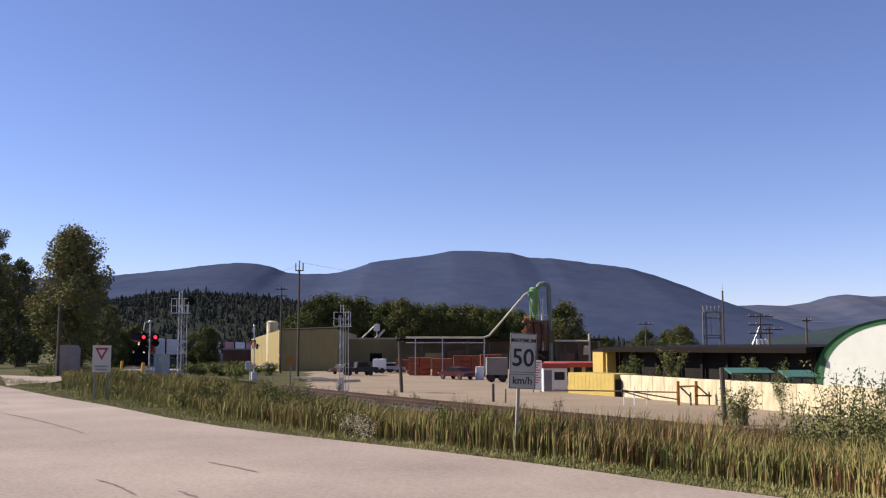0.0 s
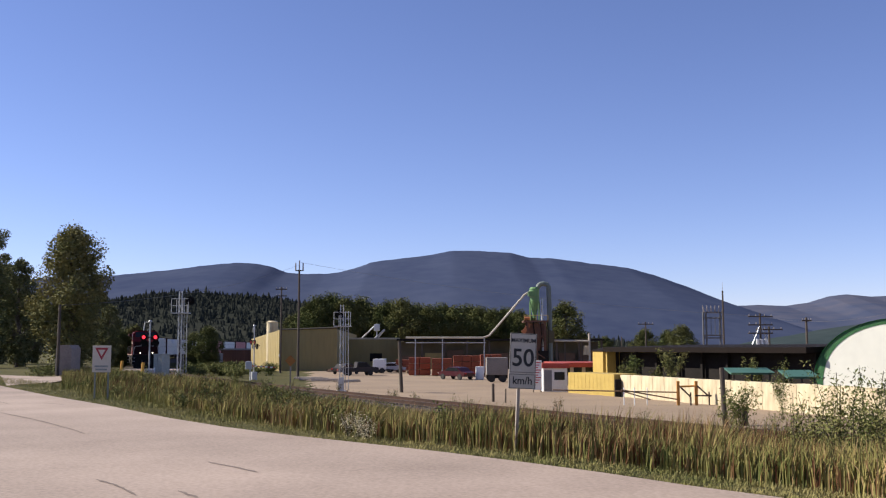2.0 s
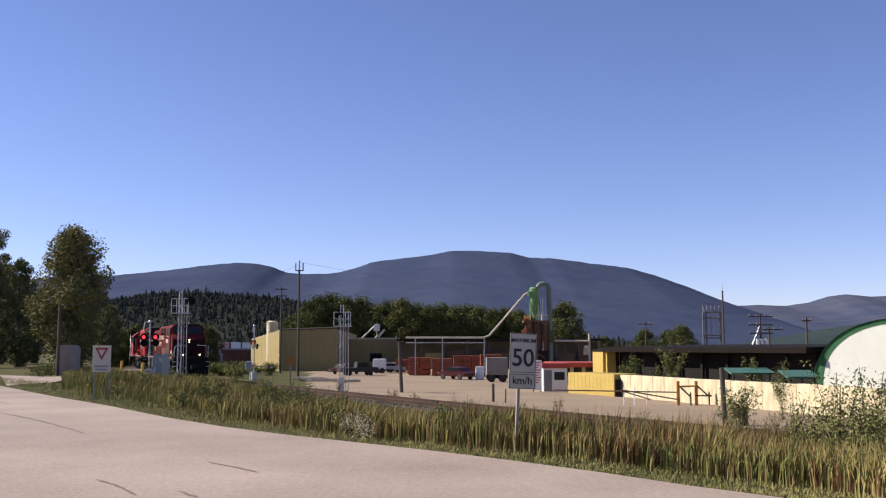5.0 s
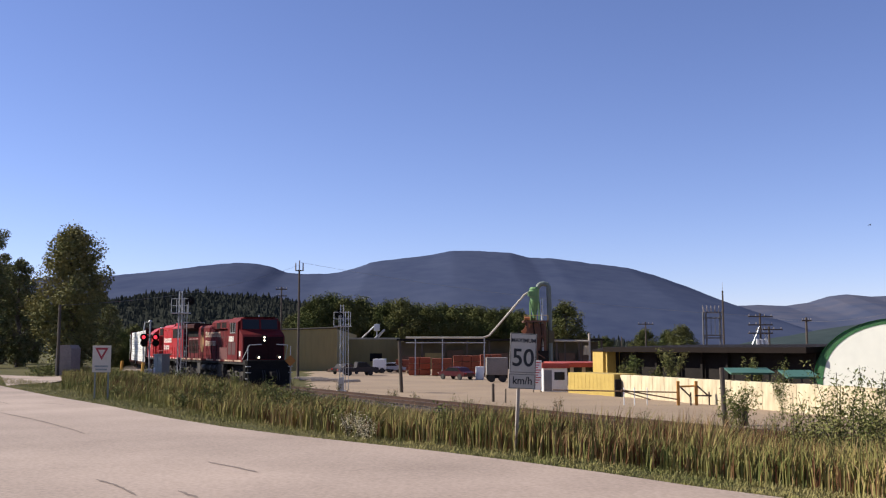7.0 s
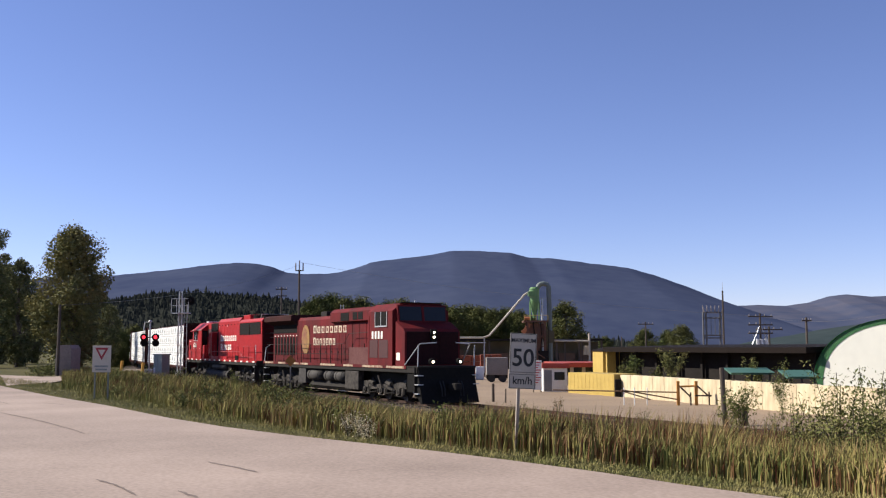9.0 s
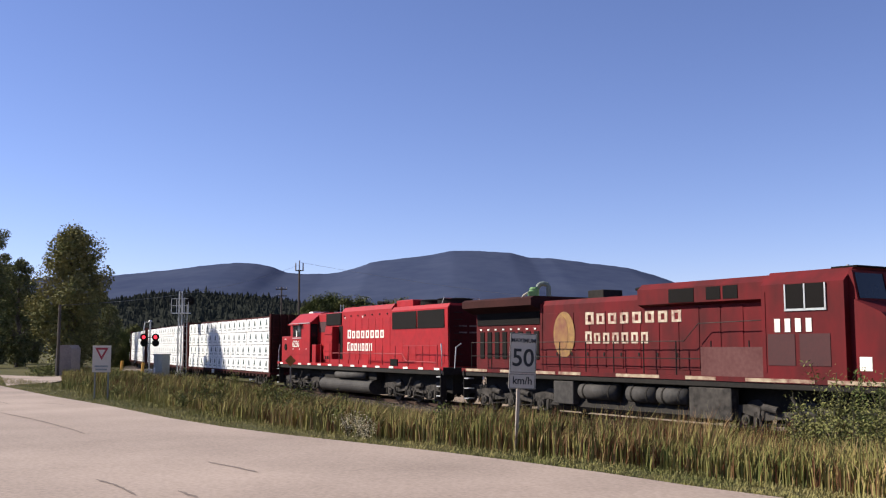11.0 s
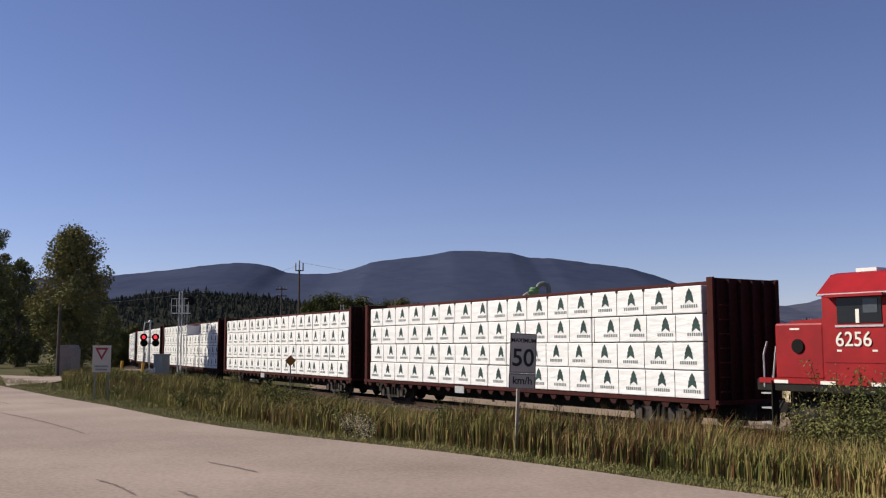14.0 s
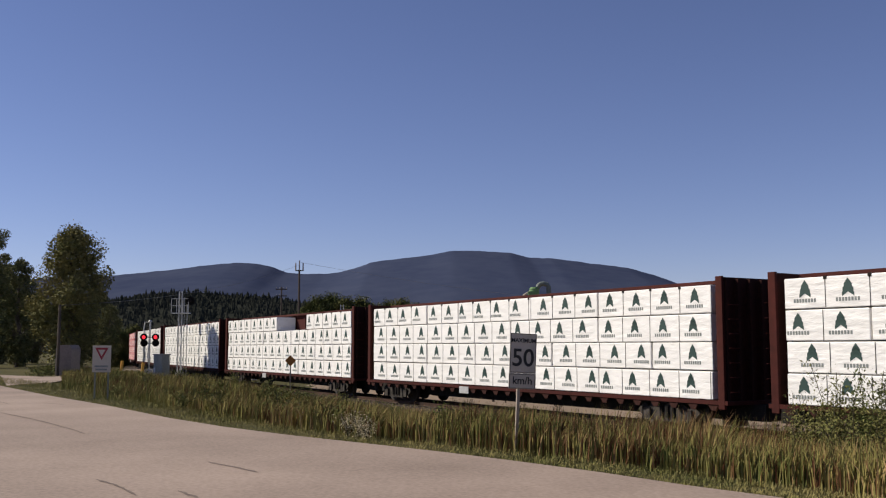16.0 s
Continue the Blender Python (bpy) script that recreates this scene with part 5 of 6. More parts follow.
def plants():
    rnd = random.Random(21)
    near = "leafy green willow shrub growing by the track"
    for u, v, d, h, sp, n in ((1475, 700, 21, 2.75, 0.7, 900), (1530, 700, 20, 2.75, 0.6, 900), (1435, 720, 22, 2.0, 0.7, 600), (1562, 720, 19, 2.5, 0.5, 500), (1395, 730, 23, 2.1, 0.45, 300), (1500, 735, 19.5, 1.9, 0.9, 700)):
        shrub((u - 784) / 1737 * d, d, h, sp * 0.85, 13, int(n * 2.4), rnd, near, 0.075)
    for u, d, h, sp, n in ((1300, 44, 1.9, 1.3, 900), (1210, 38, 0.6, 0.7, 260), (1160, 40, 0.6, 0.8, 260), (1075, 43, 0.55, 0.6, 220), (985, 48, 0.5, 0.6, 180), (1380, 50, 3.2, 0.7, 500), (1285, 46, 1.0, 0.9, 300)):
        shrub((u - 784) / 1737 * d, d, h, sp, 12, int(n * 1.8), rnd, "green shrub on the yard's side of the track", 0.11)
    for u, d, h, sp, n in ((1115, 78, 3.0, 1.1, 420), (1185, 75, 3.6, 1.2, 620), (1330, 62, 3.0, 0.8, 300), (1155, 78, 2.4, 0.9, 260), (1100, 80, 2.6, 0.8, 220)):
        shrub((u - 784) / 1737 * d, d, h, sp, 11, n * 3, rnd, "straggly green shrub growing at the cream wall", 0.15)
    for i in range(26):
        u = rnd.uniform(322, 500)
        d = rnd.uniform(115, 150)
        shrub((u - 784) / 1737 * d, d, rnd.uniform(1.0, 1.7), 2.2, 10, 800, rnd, "low green bush beyond the level crossing", 0.24)
    for i in range(10):
        u = rnd.uniform(35, 110)
        d = rnd.uniform(66, 86)
        shrub((u - 784) / 1737 * d, d, rnd.uniform(0.3, 0.7), 1.0, 7, 200, rnd, "low green weeds on the roadside bank", 0.13)
    w = mat("dry white flower heads", (0.62, 0.54, 0.38), (0.42, 0.36, 0.22), 0.9, spec=0.05, bump=0, rand=0.3)
    for u, d, h in ((620, 22.0, 0.55), (637, 21.6, 0.5), (652, 21.2, 0.42)):
        shrub((u - 784) / 1737 * d, d, h, 0.24, 8, 420, rnd, "clump of dry white flowers in the verge", 0.035, w)
    for i in range(85):
        d = rnd.uniform(22, 48)
        u = rnd.uniform(430, 560) if i < 12 else rnd.uniform(180, 950)
        x = (u - 784) / 1737 * d
        if off_track(x, d) < -3.5 and beyond_edge(x, d) > 1.5:
            shrub(x, d, rnd.uniform(0.6, 1.15), 0.5, 8, 330, rnd, "broad-leaved green weed among the cattails", 0.085)


def track_weeds():
    """Low weeds along both shoulders of the ballast."""
    rnd = random.Random(33)
    rusty = mat("red brown seed heads", (0.16, 0.085, 0.04), (0.10, 0.10, 0.035), 0.95, spec=0.05, bump=0, rand=0.4)
    for i in range(95):
        s = rnd.uniform(-2, 58)
        o = rnd.choice((-2.5, -2.9, 2.3, 2.7, 3.1, 3.6)) + rnd.uniform(-0.2, 0.2)
        x, y = track(s, o)
        shrub(x, y, rnd.uniform(0.35, 0.95), 0.4, 7, 190, rnd, "low weed on the shoulder of the ballast", 0.065, rusty if rnd.random() < 0.55 else None)


def board_piles():
    rnd = random.Random(41)
    pale = mat("pale sawn boards", (0.42, 0.30, 0.19), (0.30, 0.20, 0.12), 0.9)
    for u, d, n in ((640, 150, 3), (655, 146, 2), (690, 150, 4), (715, 152, 3), (740, 138, 2), (600, 146, 2), (835, 122, 2)):
        t = thing("board_pile", pose((u - 784) / 1737 * d, d, YZ, 0, 0, rnd.uniform(-12, 12)), "loose pile of pale sawn boards in the yard", "board pile", "board piles")
        for k in range(n):
            for j in range(4):
                a = rnd.uniform(-0.15, 0.15)
                part("board", moved(box(-1.6, 1.6, 0.28 * j, 0.28 * j + 0.25, 0.22 * k, 0.22 * k + 0.2), pose(a, 0, 0, 0, 0, rnd.uniform(-2, 2))), pale if rnd.random() < 0.7 else MATS["brown boards"], t)


track_weeds()
board_piles()
speed_sign()
yield_sign()
marker_sign()
plants()

# ---- train ----
BRIGHT = mat("cream white lettering", (0.78, 0.75, 0.66), (0.66, 0.63, 0.55), 0.6, fine=12, bump=0)
FADED = mat("worn yellowed lettering", (0.62, 0.55, 0.40), (0.25, 0.12, 0.09), 0.7, fine=9, coarse=2, bump=0)
GOLD = mat("faded gold emblem", (0.30, 0.17, 0.035), (0.15, 0.06, 0.03), 0.65, fine=5, bump=0)
REFLECT = mat("white reflector", (0.8, 0.78, 0.72), (0.7, 0.66, 0.58), 0.5, bump=0)
# Colour of real screens and louvers, and of panels that paint shade.
GRILLE_SHADE = mat("dark screen and painted shade", (0.006, 0.005, 0.0045), (0.010, 0.008, 0.007), 0.8, fine=40, bump=0.3, spec=0.1)
WHEEL = mat("dusty wheel steel", (0.05, 0.045, 0.042), (0.025, 0.022, 0.02), 0.7, 0.2)
RUBBER = mat("black hose rubber", (0.015, 0.015, 0.015), (0.03, 0.03, 0.03), 0.8)


def wheel(parent, x, y):
    bm = rod((x, y - 0.07, 0.61), (x, y + 0.07, 0.61), 0.49, n=20)
    rod((x, y - 0.1, 0.61), (x, y + 0.1, 0.61), 0.16, n=10, bm=bm)
    part("wheel", bm, WHEEL, parent)


def bogie(t, cx, axles):
    """A freight car truck: cast side frames with springs and boxes, axles and wheels."""
    a0, a1 = cx - axles[-1] - 0.45, cx + axles[-1] + 0.45
    for s in (-1, 1):
        y0, y1 = sorted((s * 1.02, s * 1.20))
        out = [(a0, 0.62), (a0 + 0.3, 0.86), (cx - 0.9, 0.72), (cx - 0.5, 0.95), (cx + 0.5, 0.95), (cx + 0.9, 0.72), (a1 - 0.3, 0.86), (a1, 0.62),
               (a1 - 0.25, 0.40), (cx + 1.1, 0.47), (cx + 0.55, 0.30), (cx - 0.55, 0.30), (cx - 1.1, 0.47), (a0 + 0.25, 0.40)]
        side = part("side_frame", prism(out, y0, y1), TRUCK, t)
        for dx in axles + tuple(-a for a in axles if a):
            part("axle_box", box(cx + dx - 0.17, cx + dx + 0.17, s * 1.16 - 0.09, s * 1.16 + 0.12 * s + 0.02, 0.36, 0.68, 0.03), TRUCK, side)
        for dx in (-0.25, 0.0, 0.25):
            part("spring", rod((cx + dx, s * 1.22, 0.42), (cx + dx, s * 1.22, 0.78), 0.07, n=7), SOOT, side)
        for dx in axles + tuple(-a for a in axles if a):
            wheel(t, cx + dx, s * 0.79)


def engine_truck(t, cx, gap):
    """A three-axle locomotive truck: beam, pedestals, round boxes, coil springs, brake cylinders and rigging."""
    a0, a1 = cx - gap - 0.75, cx + gap + 0.75
    for s in (-1, 1):
        y0, y1 = sorted((s * 1.05, s * 1.22))
        out = [(a0, 0.70), (a0 + 0.12, 0.92), (a0 + 0.8, 0.98), (cx - 0.9, 0.80), (cx - 0.35, 0.84), (cx + 0.35, 0.84), (cx + 0.9, 0.80), (a1 - 0.8, 0.98), (a1 - 0.12, 0.92), (a1, 0.70),
               (a1 - 0.55, 0.74), (cx + 1.25, 0.56), (cx + 0.6, 0.62), (cx, 0.68), (cx - 0.6, 0.62), (cx - 1.25, 0.56), (a0 + 0.55, 0.74)]
        side = part("side_frame", prism(out, y0, y1), TRUCK, t)
        yo = s * 1.25
        for dx in (-gap, 0, gap):
            x = cx + dx
            bx = part("axle_box", rod((x, s * 1.0, 0.55), (x, s * 1.3, 0.55), 0.17, 0.15, 14), TRUCK, side)
            part("box_cap", rod((x, s * 1.3, 0.55), (x, s * 1.33, 0.55), 0.09, 0.07, 10), SOOT, bx)
            for q in (-0.3, 0.3):
                part("pedestal", prism([(x + q - 0.07, 0.78), (x + q + 0.07, 0.78), (x + q * 0.85 + 0.05, 0.33), (x + q * 0.85 - 0.05, 0.33)], y0, y1), TRUCK, side)
            part("pedestal_tie", rod((x - 0.3, yo, 0.34), (x + 0.3, yo, 0.34), 0.025, n=5), SOOT, side)
            for q in (-0.47, 0.47):
                part("coil_spring", rod((x + q, s * 1.16, 0.42), (x + q, s * 1.16, 0.70), 0.085, n=9), SOOT, side)
            wheel(t, x, s * 0.79)
        for dx in (-gap * 0.5, gap * 0.5):
            x = cx + dx
            k = 1 if dx > 0 else -1
            part("brake_cylinder", rod((x - 0.28, s * 1.29, 0.93), (x + 0.22, s * 1.29, 0.86), 0.10, n=11), TRUCK, side)
            part("brake_lever", tube([(x + 0.35 * k, s * 1.3, 0.95), (x + 0.42 * k, s * 1.3, 0.62), (x + 0.30 * k, s * 1.3, 0.33)], 0.035, 6), TRUCK, side)
            part("brake_rod", rod((x - 0.45, s * 1.3, 0.42), (x + 0.5, s * 1.3, 0.50), 0.022, n=5), SOOT, side)
            part("brake_shoe", box(x - 0.05, x + 0.09, s * 1.0 - 0.06, s * 1.0 + 0.06, 0.40, 0.78, 0.02), SOOT, side)
        for x in (a0 + 0.1, a1 - 0.1):
            part("sand_pipe", tube([(x, s * 1.1, 1.3), (x, s * 1.22, 0.8), (x + (0.12 if x < cx else -0.12), s * 1.0, 0.22)], 0.022, 5), SOOT, side)
        part("damper", rod((cx + 0.15, s * 1.3, 0.70), (cx - 0.25, s * 1.3, 1.25), 0.045, n=7), TRUCK, side)


def rail_posts(t, xs, y, z0, z1, material, top=True):
    """Handrail along a walkway: a post for each x and one or two rails."""
    for x in xs:
        part("stanchion", rod((x, y, z0), (x, y, z1), 0.022, n=5), material, t)
    if top:
        part("handrail", rod((xs[0], y, z1), (xs[-1], y, z1), 0.022, n=5), material, t)


def name_bars(t, x0, x1, y, z0, z1, n, material, side):
    """A painted name as one plain block for each letter."""
    step = (x1 - x0) / n
    for i in range(n):
        a, b = sorted((x0 + step * (i + 0.12), x0 + step * (i + (0.86 if i == 0 else 0.8))))
        h = z1 if i == 0 else z1 - 0.14 * (z1 - z0)
        w = 0.3 * (b - a)
        bm = box(a, a + w, y - 0.006, y + 0.006, z0, h)
        box(b - w, b, y - 0.006, y + 0.006, z0, h, 0, bm)
        box(a + w, b - w, y - 0.006, y + 0.006, h - 0.22 * (h - z0), h, 0, bm)
        box(a + w, b - w, y - 0.006, y + 0.006, z0, z0 + 0.22 * (h - z0), 0, bm)
        part("name_block", bm, material, t)


def end_gear(t, x, s, steps_mat):
    """Coupler, hoses, pilot steps and grab irons at one end."""
    part("coupler", box(min(x, x + 0.75 * s), max(x, x + 0.75 * s), -0.16, 0.16, 0.72, 1.02, 0.04), SOOT, t)
    for y in (-0.55, -0.4, 0.4, 0.55):
        part("air_hose", tube([(x, y, 1.1), (x + 0.18 * s, y, 0.8), (x + 0.22 * s, y, 0.45)], 0.03, 6), RUBBER, t)
    for y in (-1.42, 1.42):
        for z in (0.55, 0.95, 1.35):
            part("step", box(x - 0.34 * s - 0.16, x - 0.34 * s + 0.16, y - 0.14, y + 0.14, z - 0.02, z + 0.02), steps_mat, t)
        part("step_hanger", box(x - 0.34 * s - 0.2, x - 0.34 * s - 0.17, y - 0.14, y + 0.14, 0.5, 1.7), SOOT, t)


def lead_loco():
    t = thing("locomotive", pose(0, 0, 0), "faded dark red diesel locomotive with lit headlights leading the train", "locomotive", "locomotives")
    R = OLDRED
    part("frame", box(-10.45, 10.0, -1.5, 1.5, 1.45, 1.74, 0.02), SOOT, t)
    part("deck_edge", box(-10.45, 9.0, -1.53, -1.503, 1.62, 1.76), R, t)
    part("deck_edge", box(-10.45, 9.0, 1.503, 1.53, 1.62, 1.76), R, t)
    # long hood with rounded shoulders
    part("long_hood", prism([(-1.15, 1.74), (-1.15, 4.12), (-1.0, 4.3), (1.0, 4.3), (1.15, 4.12), (1.15, 1.74)], -5.6, -0.2, "x"), R, t)
    part("equipment_cabin", prism([(-1.15, 1.74), (-1.15, 3.86), (-1.36, 3.94), (-1.36, 4.42), (-1.15, 4.6), (1.15, 4.6), (1.36, 4.42), (1.36, 3.94), (1.15, 3.86), (1.15, 1.74)], -0.2, 4.9, "x"), R, t)
    part("roof_seam", box(-5.62, -5.5, -1.17, 1.17, 1.76, 4.2), R, t)
    for s in (-1, 1):
        for x0, x1 in ((1.2, 2.25), (2.75, 3.3), (3.4, 3.95)):
            part("vent", box(x0, x1, s * 1.365 - 0.01, s * 1.365 + 0.01, 4.0 if x0 > 2 else 3.96, 4.38), GRILLE_SHADE, t)
    # radiator cab with overhanging wings
    part("radiator_hood", box(-10.2, -5.6, -0.95, 0.95, 1.74, 4.0), R, t)
    part("radiator_wing", prism([(-0.95, 3.92), (-1.5, 4.16), (-1.5, 4.42), (-1.35, 4.5), (1.35, 4.5), (1.5, 4.42), (1.5, 4.16), (0.95, 3.92)], -10.45, -5.75, "x"), mat("sooty brown red roof", (0.05, 0.017, 0.015), (0.03, 0.012, 0.011), 0.9, spec=0.1), t)
    for s in (-1, 1):
        # This black strip paints the shade beneath the wing.
        part("radiator_screen", box(-10.1, -5.9, s * 0.97 - 0.015, s * 0.97 + 0.015, 3.46, 3.98), GRILLE_SHADE, t)
        for i in range(8):
            part("louver", box(-9.9 + 0.52 * i, -9.62 + 0.52 * i, s * 0.96 - 0.02, s * 0.96 + 0.02, 2.15, 3.2), GRILLE_SHADE, t)
        for i in range(8):
            part("door_handle", box(-4.66 + 0.85 * i, -4.6 + 0.85 * i, s * 1.175 - 0.012, s * 1.175 + 0.012, 2.3, 2.42), SOOT, t)
            part("white_stencil", box(-9.9 + 0.52 * i, -9.78 + 0.52 * i, s * 0.96 - 0.02, s * 0.96 + 0.02, 3.26, 3.32), BRIGHT, t)
        for i in range(11):
            part("hood_door", box(-5.3 + 0.85 * i, -4.55 + 0.85 * i, s * 1.158 - 0.01, s * 1.158 + 0.01, 1.9, 3.82, 0.008), R, t)
    # cab
    cab = part("cab", prism([(-1.5, 1.74), (-1.5, 4.3), (-1.08, 4.66), (1.08, 4.66), (1.5, 4.3), (1.5, 1.74)], 4.9, 7.55, "x"), R, t)
    part("cab_front", prism([(7.55, 1.74), (7.55, 4.6), (7.66, 4.56), (7.8, 3.8), (7.8, 1.74)], -1.3, 1.3), R, cab)
    part("windshield", prism([(7.665, 4.5), (7.685, 4.5), (7.815, 3.84), (7.795, 3.84)], -1.22, 1.22), GLASS, cab, "dark windshield")
    part("windshield_post", prism([(7.68, 4.52), (7.70, 4.52), (7.84, 3.82), (7.815, 3.82)], -0.06, 0.06), R, cab)
    part("visor", box(6.9, 7.68, -1.1, 1.1, 4.66, 4.70), BLACK, cab)
    part("beacon", rod((6.4, 0.3, 4.66), (6.4, 0.3, 4.86), 0.06, 0.04, 8), SILVER, cab)
    for s in (-1, 1):
        part("side_window", box(5.75, 6.98, s * 1.505 - 0.012, s * 1.505 + 0.012, 3.62, 4.28), GRILLE_SHADE, cab)
        fr = mat("bare aluminium window frame", (0.55, 0.55, 0.52), (0.42, 0.42, 0.4), 0.4, 0.7)
        for x in (5.73, 6.36, 7.0):
            part("window_bar", box(x - 0.022, x + 0.022, s * 1.52 - 0.015, s * 1.52 + 0.015, 3.58, 4.28), fr, cab)
        part("window_bar", box(5.7, 7.03, s * 1.52 - 0.015, s * 1.52 + 0.015, 3.56, 3.62), fr, cab)
        part("cab_door", box(4.95, 5.04, s * 1.505 - 0.01, s * 1.505 + 0.01, 1.9, 4.1), R, cab)
        part("panel", box(5.1, 6.0, s * 1.506 - 0.008, s * 1.506 + 0.008, 2.1, 2.95), mat("brown louvered panel", (0.06, 0.014, 0.014), (0.045, 0.012, 0.012), 0.8), cab)
        part("panel", box(6.15, 7.1, s * 1.506 - 0.008, s * 1.506 + 0.008, 2.1, 2.95), MATS["brown louvered panel"], cab)
        for i in range(4):
            part("number_block", box(5.35 + 0.34 * i, 5.53 + 0.34 * i, s * 1.512 - 0.008, s * 1.512 + 0.008, 3.0, 3.36), BRIGHT, cab)
    nose = part("nose", prism([(7.8, 1.74), (7.8, 3.8), (8.55, 3.46), (8.72, 3.3), (8.72, 1.74)], -1.45, 1.45), R, t)
    # Maroon taken almost to black: the nose's shade is painted in.
    part("nose_front", prism([(8.72, 3.32), (8.745, 3.3), (8.745, 1.8), (8.72, 1.8)], -1.35, 1.35), mat("shade-darkened maroon nose paint", (0.03, 0.007, 0.008), (0.014, 0.006, 0.006), 0.8, spec=0.1), nose, "maroon nose front with its shade put into the colour")
    part("nose_door", box(8.748, 8.765, 0.35, 0.95, 1.85, 3.1, 0.006), MATS["shade-darkened maroon nose paint"], nose)
    part("nose_light", box(7.9, 8.25, -1.46, -1.452, 2.0, 2.35), BRIGHT, nose)
    part("headlight_housing", box(8.74, 8.86, -0.16, 0.16, 2.85, 3.42, 0.03), BLACK, nose)
    for z in (3.06, 3.27):
        part("headlight", rod((8.85, 0, z), (8.89, 0, z), 0.05, n=14), LAMP, nose, "lit white headlight")
    part("pilot", prism([(9.0, 1.7), (10.05, 1.7), (10.1, 1.2), (10.45, 0.15), (10.3, 0.12), (9.7, 0.6), (9.0, 0.6)], -1.45, 1.45), BLACK, t, "black snow plough and pilot")
    part("front_deck", box(8.72, 10.1, -1.5, 1.5, 1.68, 1.76), SOOT, t)
    for y in (-0.7, 0.7):
        part("ditch_light_housing", rod((9.85, y, 1.95), (10.05, y, 1.95), 0.15, n=12), BLACK, t)
        part("ditch_light", rod((10.05, y, 1.95), (10.08, y, 1.95), 0.055, n=12), LAMP, t, "lit white ditch light")
    for s in (-1, 1):
        for a, b in (((8.8, s * 1.48, 1.8), (9.9, s * 1.3, 2.75)), ((9.9, s * 1.3, 2.75), (10.0, s * 0.5, 2.8)), ((10.0, s * 1.45, 1.7), (10.05, s * 1.45, 2.7))):
            part("grab_rail", rod(a, b, 0.025, n=6), SILVER, t)
        rail_posts(t, [-9.8 + 1.42 * i for i in range(11)], s * 1.46, 1.74, 2.78, SOOT, False)
        part("handrail", tube([(-9.8, s * 1.46, 2.78), (1.9, s * 1.46, 2.78), (2.5, s * 1.46, 3.3), (4.85, s * 1.46, 3.34)], 0.015, 6), TRUCK, t, "bare steel handrail")
        part("handrail", rod((-9.8, s * 1.46, 2.25), (4.4, s * 1.46, 2.25), 0.016, n=5), SOOT, t)
        for x0, x1 in ((-10.1, -8.6), (-7.7, -6.5), (-5.6, -4.3), (-4.1, -2.9), (-1.1, 0.9), (2.0, 3.2), (4.3, 6.6), (7.0, 8.8)):
            part("sill_stripe", box(x0, x1, s * 1.538 - 0.005, s * 1.538 + 0.005, 1.64, 1.74), mat("dirty cream sill paint", (0.46, 0.38, 0.25), (0.16, 0.06, 0.045), 0.8, fine=5, coarse=2.2, bump=0), t)
        part("side_panel", box(2.6, 4.9, s * 1.47 - 0.03, s * 1.47 + 0.03, 1.76, 2.6), mat("dusty grey red panel", (0.13, 0.06, 0.055), (0.09, 0.035, 0.033), 0.85, spec=0.1), t)
        # faded round emblem, a plain gold disc
        bm = rod((0, s * 1.172, 0), (0, s * 1.182, 0), 0.6, n=28)
        moved(bm, Matrix.Translation((-4.22, 0, 3.05)) @ Matrix.Diagonal((1.0, 1, 1.36, 1)))
        part("emblem", bm, GOLD, t, "faded gold oval emblem")
        bm = rod((0, s * 1.184, 0), (0, s * 1.19, 0), 0.36, n=20)
        part("emblem_field", moved(bm, Matrix.Translation((-4.36, 0, 3.08)) @ Matrix.Diagonal((1.05, 1, 1.72, 1))), mat("worn brown emblem field", (0.16, 0.05, 0.03), (0.26, 0.14, 0.04), 0.75, fine=4, bump=0), t)
        d = 1 if s < 0 else -1
        name_bars(t, -3.1 if d > 0 else 1.65, 1.65 if d > 0 else -3.1, s * 1.176, 3.38, 3.8, 8, FADED, s)
        name_bars(t, -3.1 if d > 0 else 0.15, 0.15 if d > 0 else -3.1, s * 1.176, 2.72, 3.14, 7, FADED, s)
        for x0, x1 in ((-3.1, -1.3), (-0.7, 0.5), (0.7, 1.9)):
            rs = spart("air_reservoir", rod((x0, s * 1.24, 1.1), (x1, s * 1.24, 1.1), 0.27, n=18), TANK, t)
            for q in (x0 + 0.25, x1 - 0.25):
                part("reservoir_strap", rod((q - 0.03, s * 1.24, 1.1), (q + 0.03, s * 1.24, 1.1), 0.285, n=18), SOOT, rs)
        part("battery_box", box(2.05, 3.7, s * 1.3 - 0.16, s * 1.3 + 0.16, 0.5, 1.42, 0.03), TRUCK, t)
        part("battery_box", box(-4.5, -3.4, s * 1.3 - 0.16, s * 1.3 + 0.16, 0.62, 1.42, 0.03), TANK, t)
    part("underframe", box(-9.8, 9.6, -0.75, 0.75, 0.62, 1.45), SOOT, t)
    part("fuel_tank", prism([(-1.15, 0.75), (-1.28, 0.55), (-1.1, 0.36), (1.1, 0.36), (1.28, 0.55), (1.15, 0.75), (0.95, 1.45), (-0.95, 1.45)], -4.9, 2.7, "x"), SOOT, t)
    part("exhaust_stack", box(-3.75, -2.9, -0.45, 0.45, 4.3, 4.62, 0.03), SOOT, t)
    horn = part("horn", rod((-1.2, 0, 4.3), (-1.2, 0, 4.52), 0.05, n=6), BLACK, t)
    for y in (-0.2, 0, 0.2):
        part("horn_bell", rod((-1.5, y, 4.56), (-0.9, y, 4.56), 0.05, 0.11, 10), BLACK, horn)
    engine_truck(t, 5.9, 1.85)
    engine_truck(t, -7.3, 1.85)
    end_gear(t, 10.4, 1, SILVER)
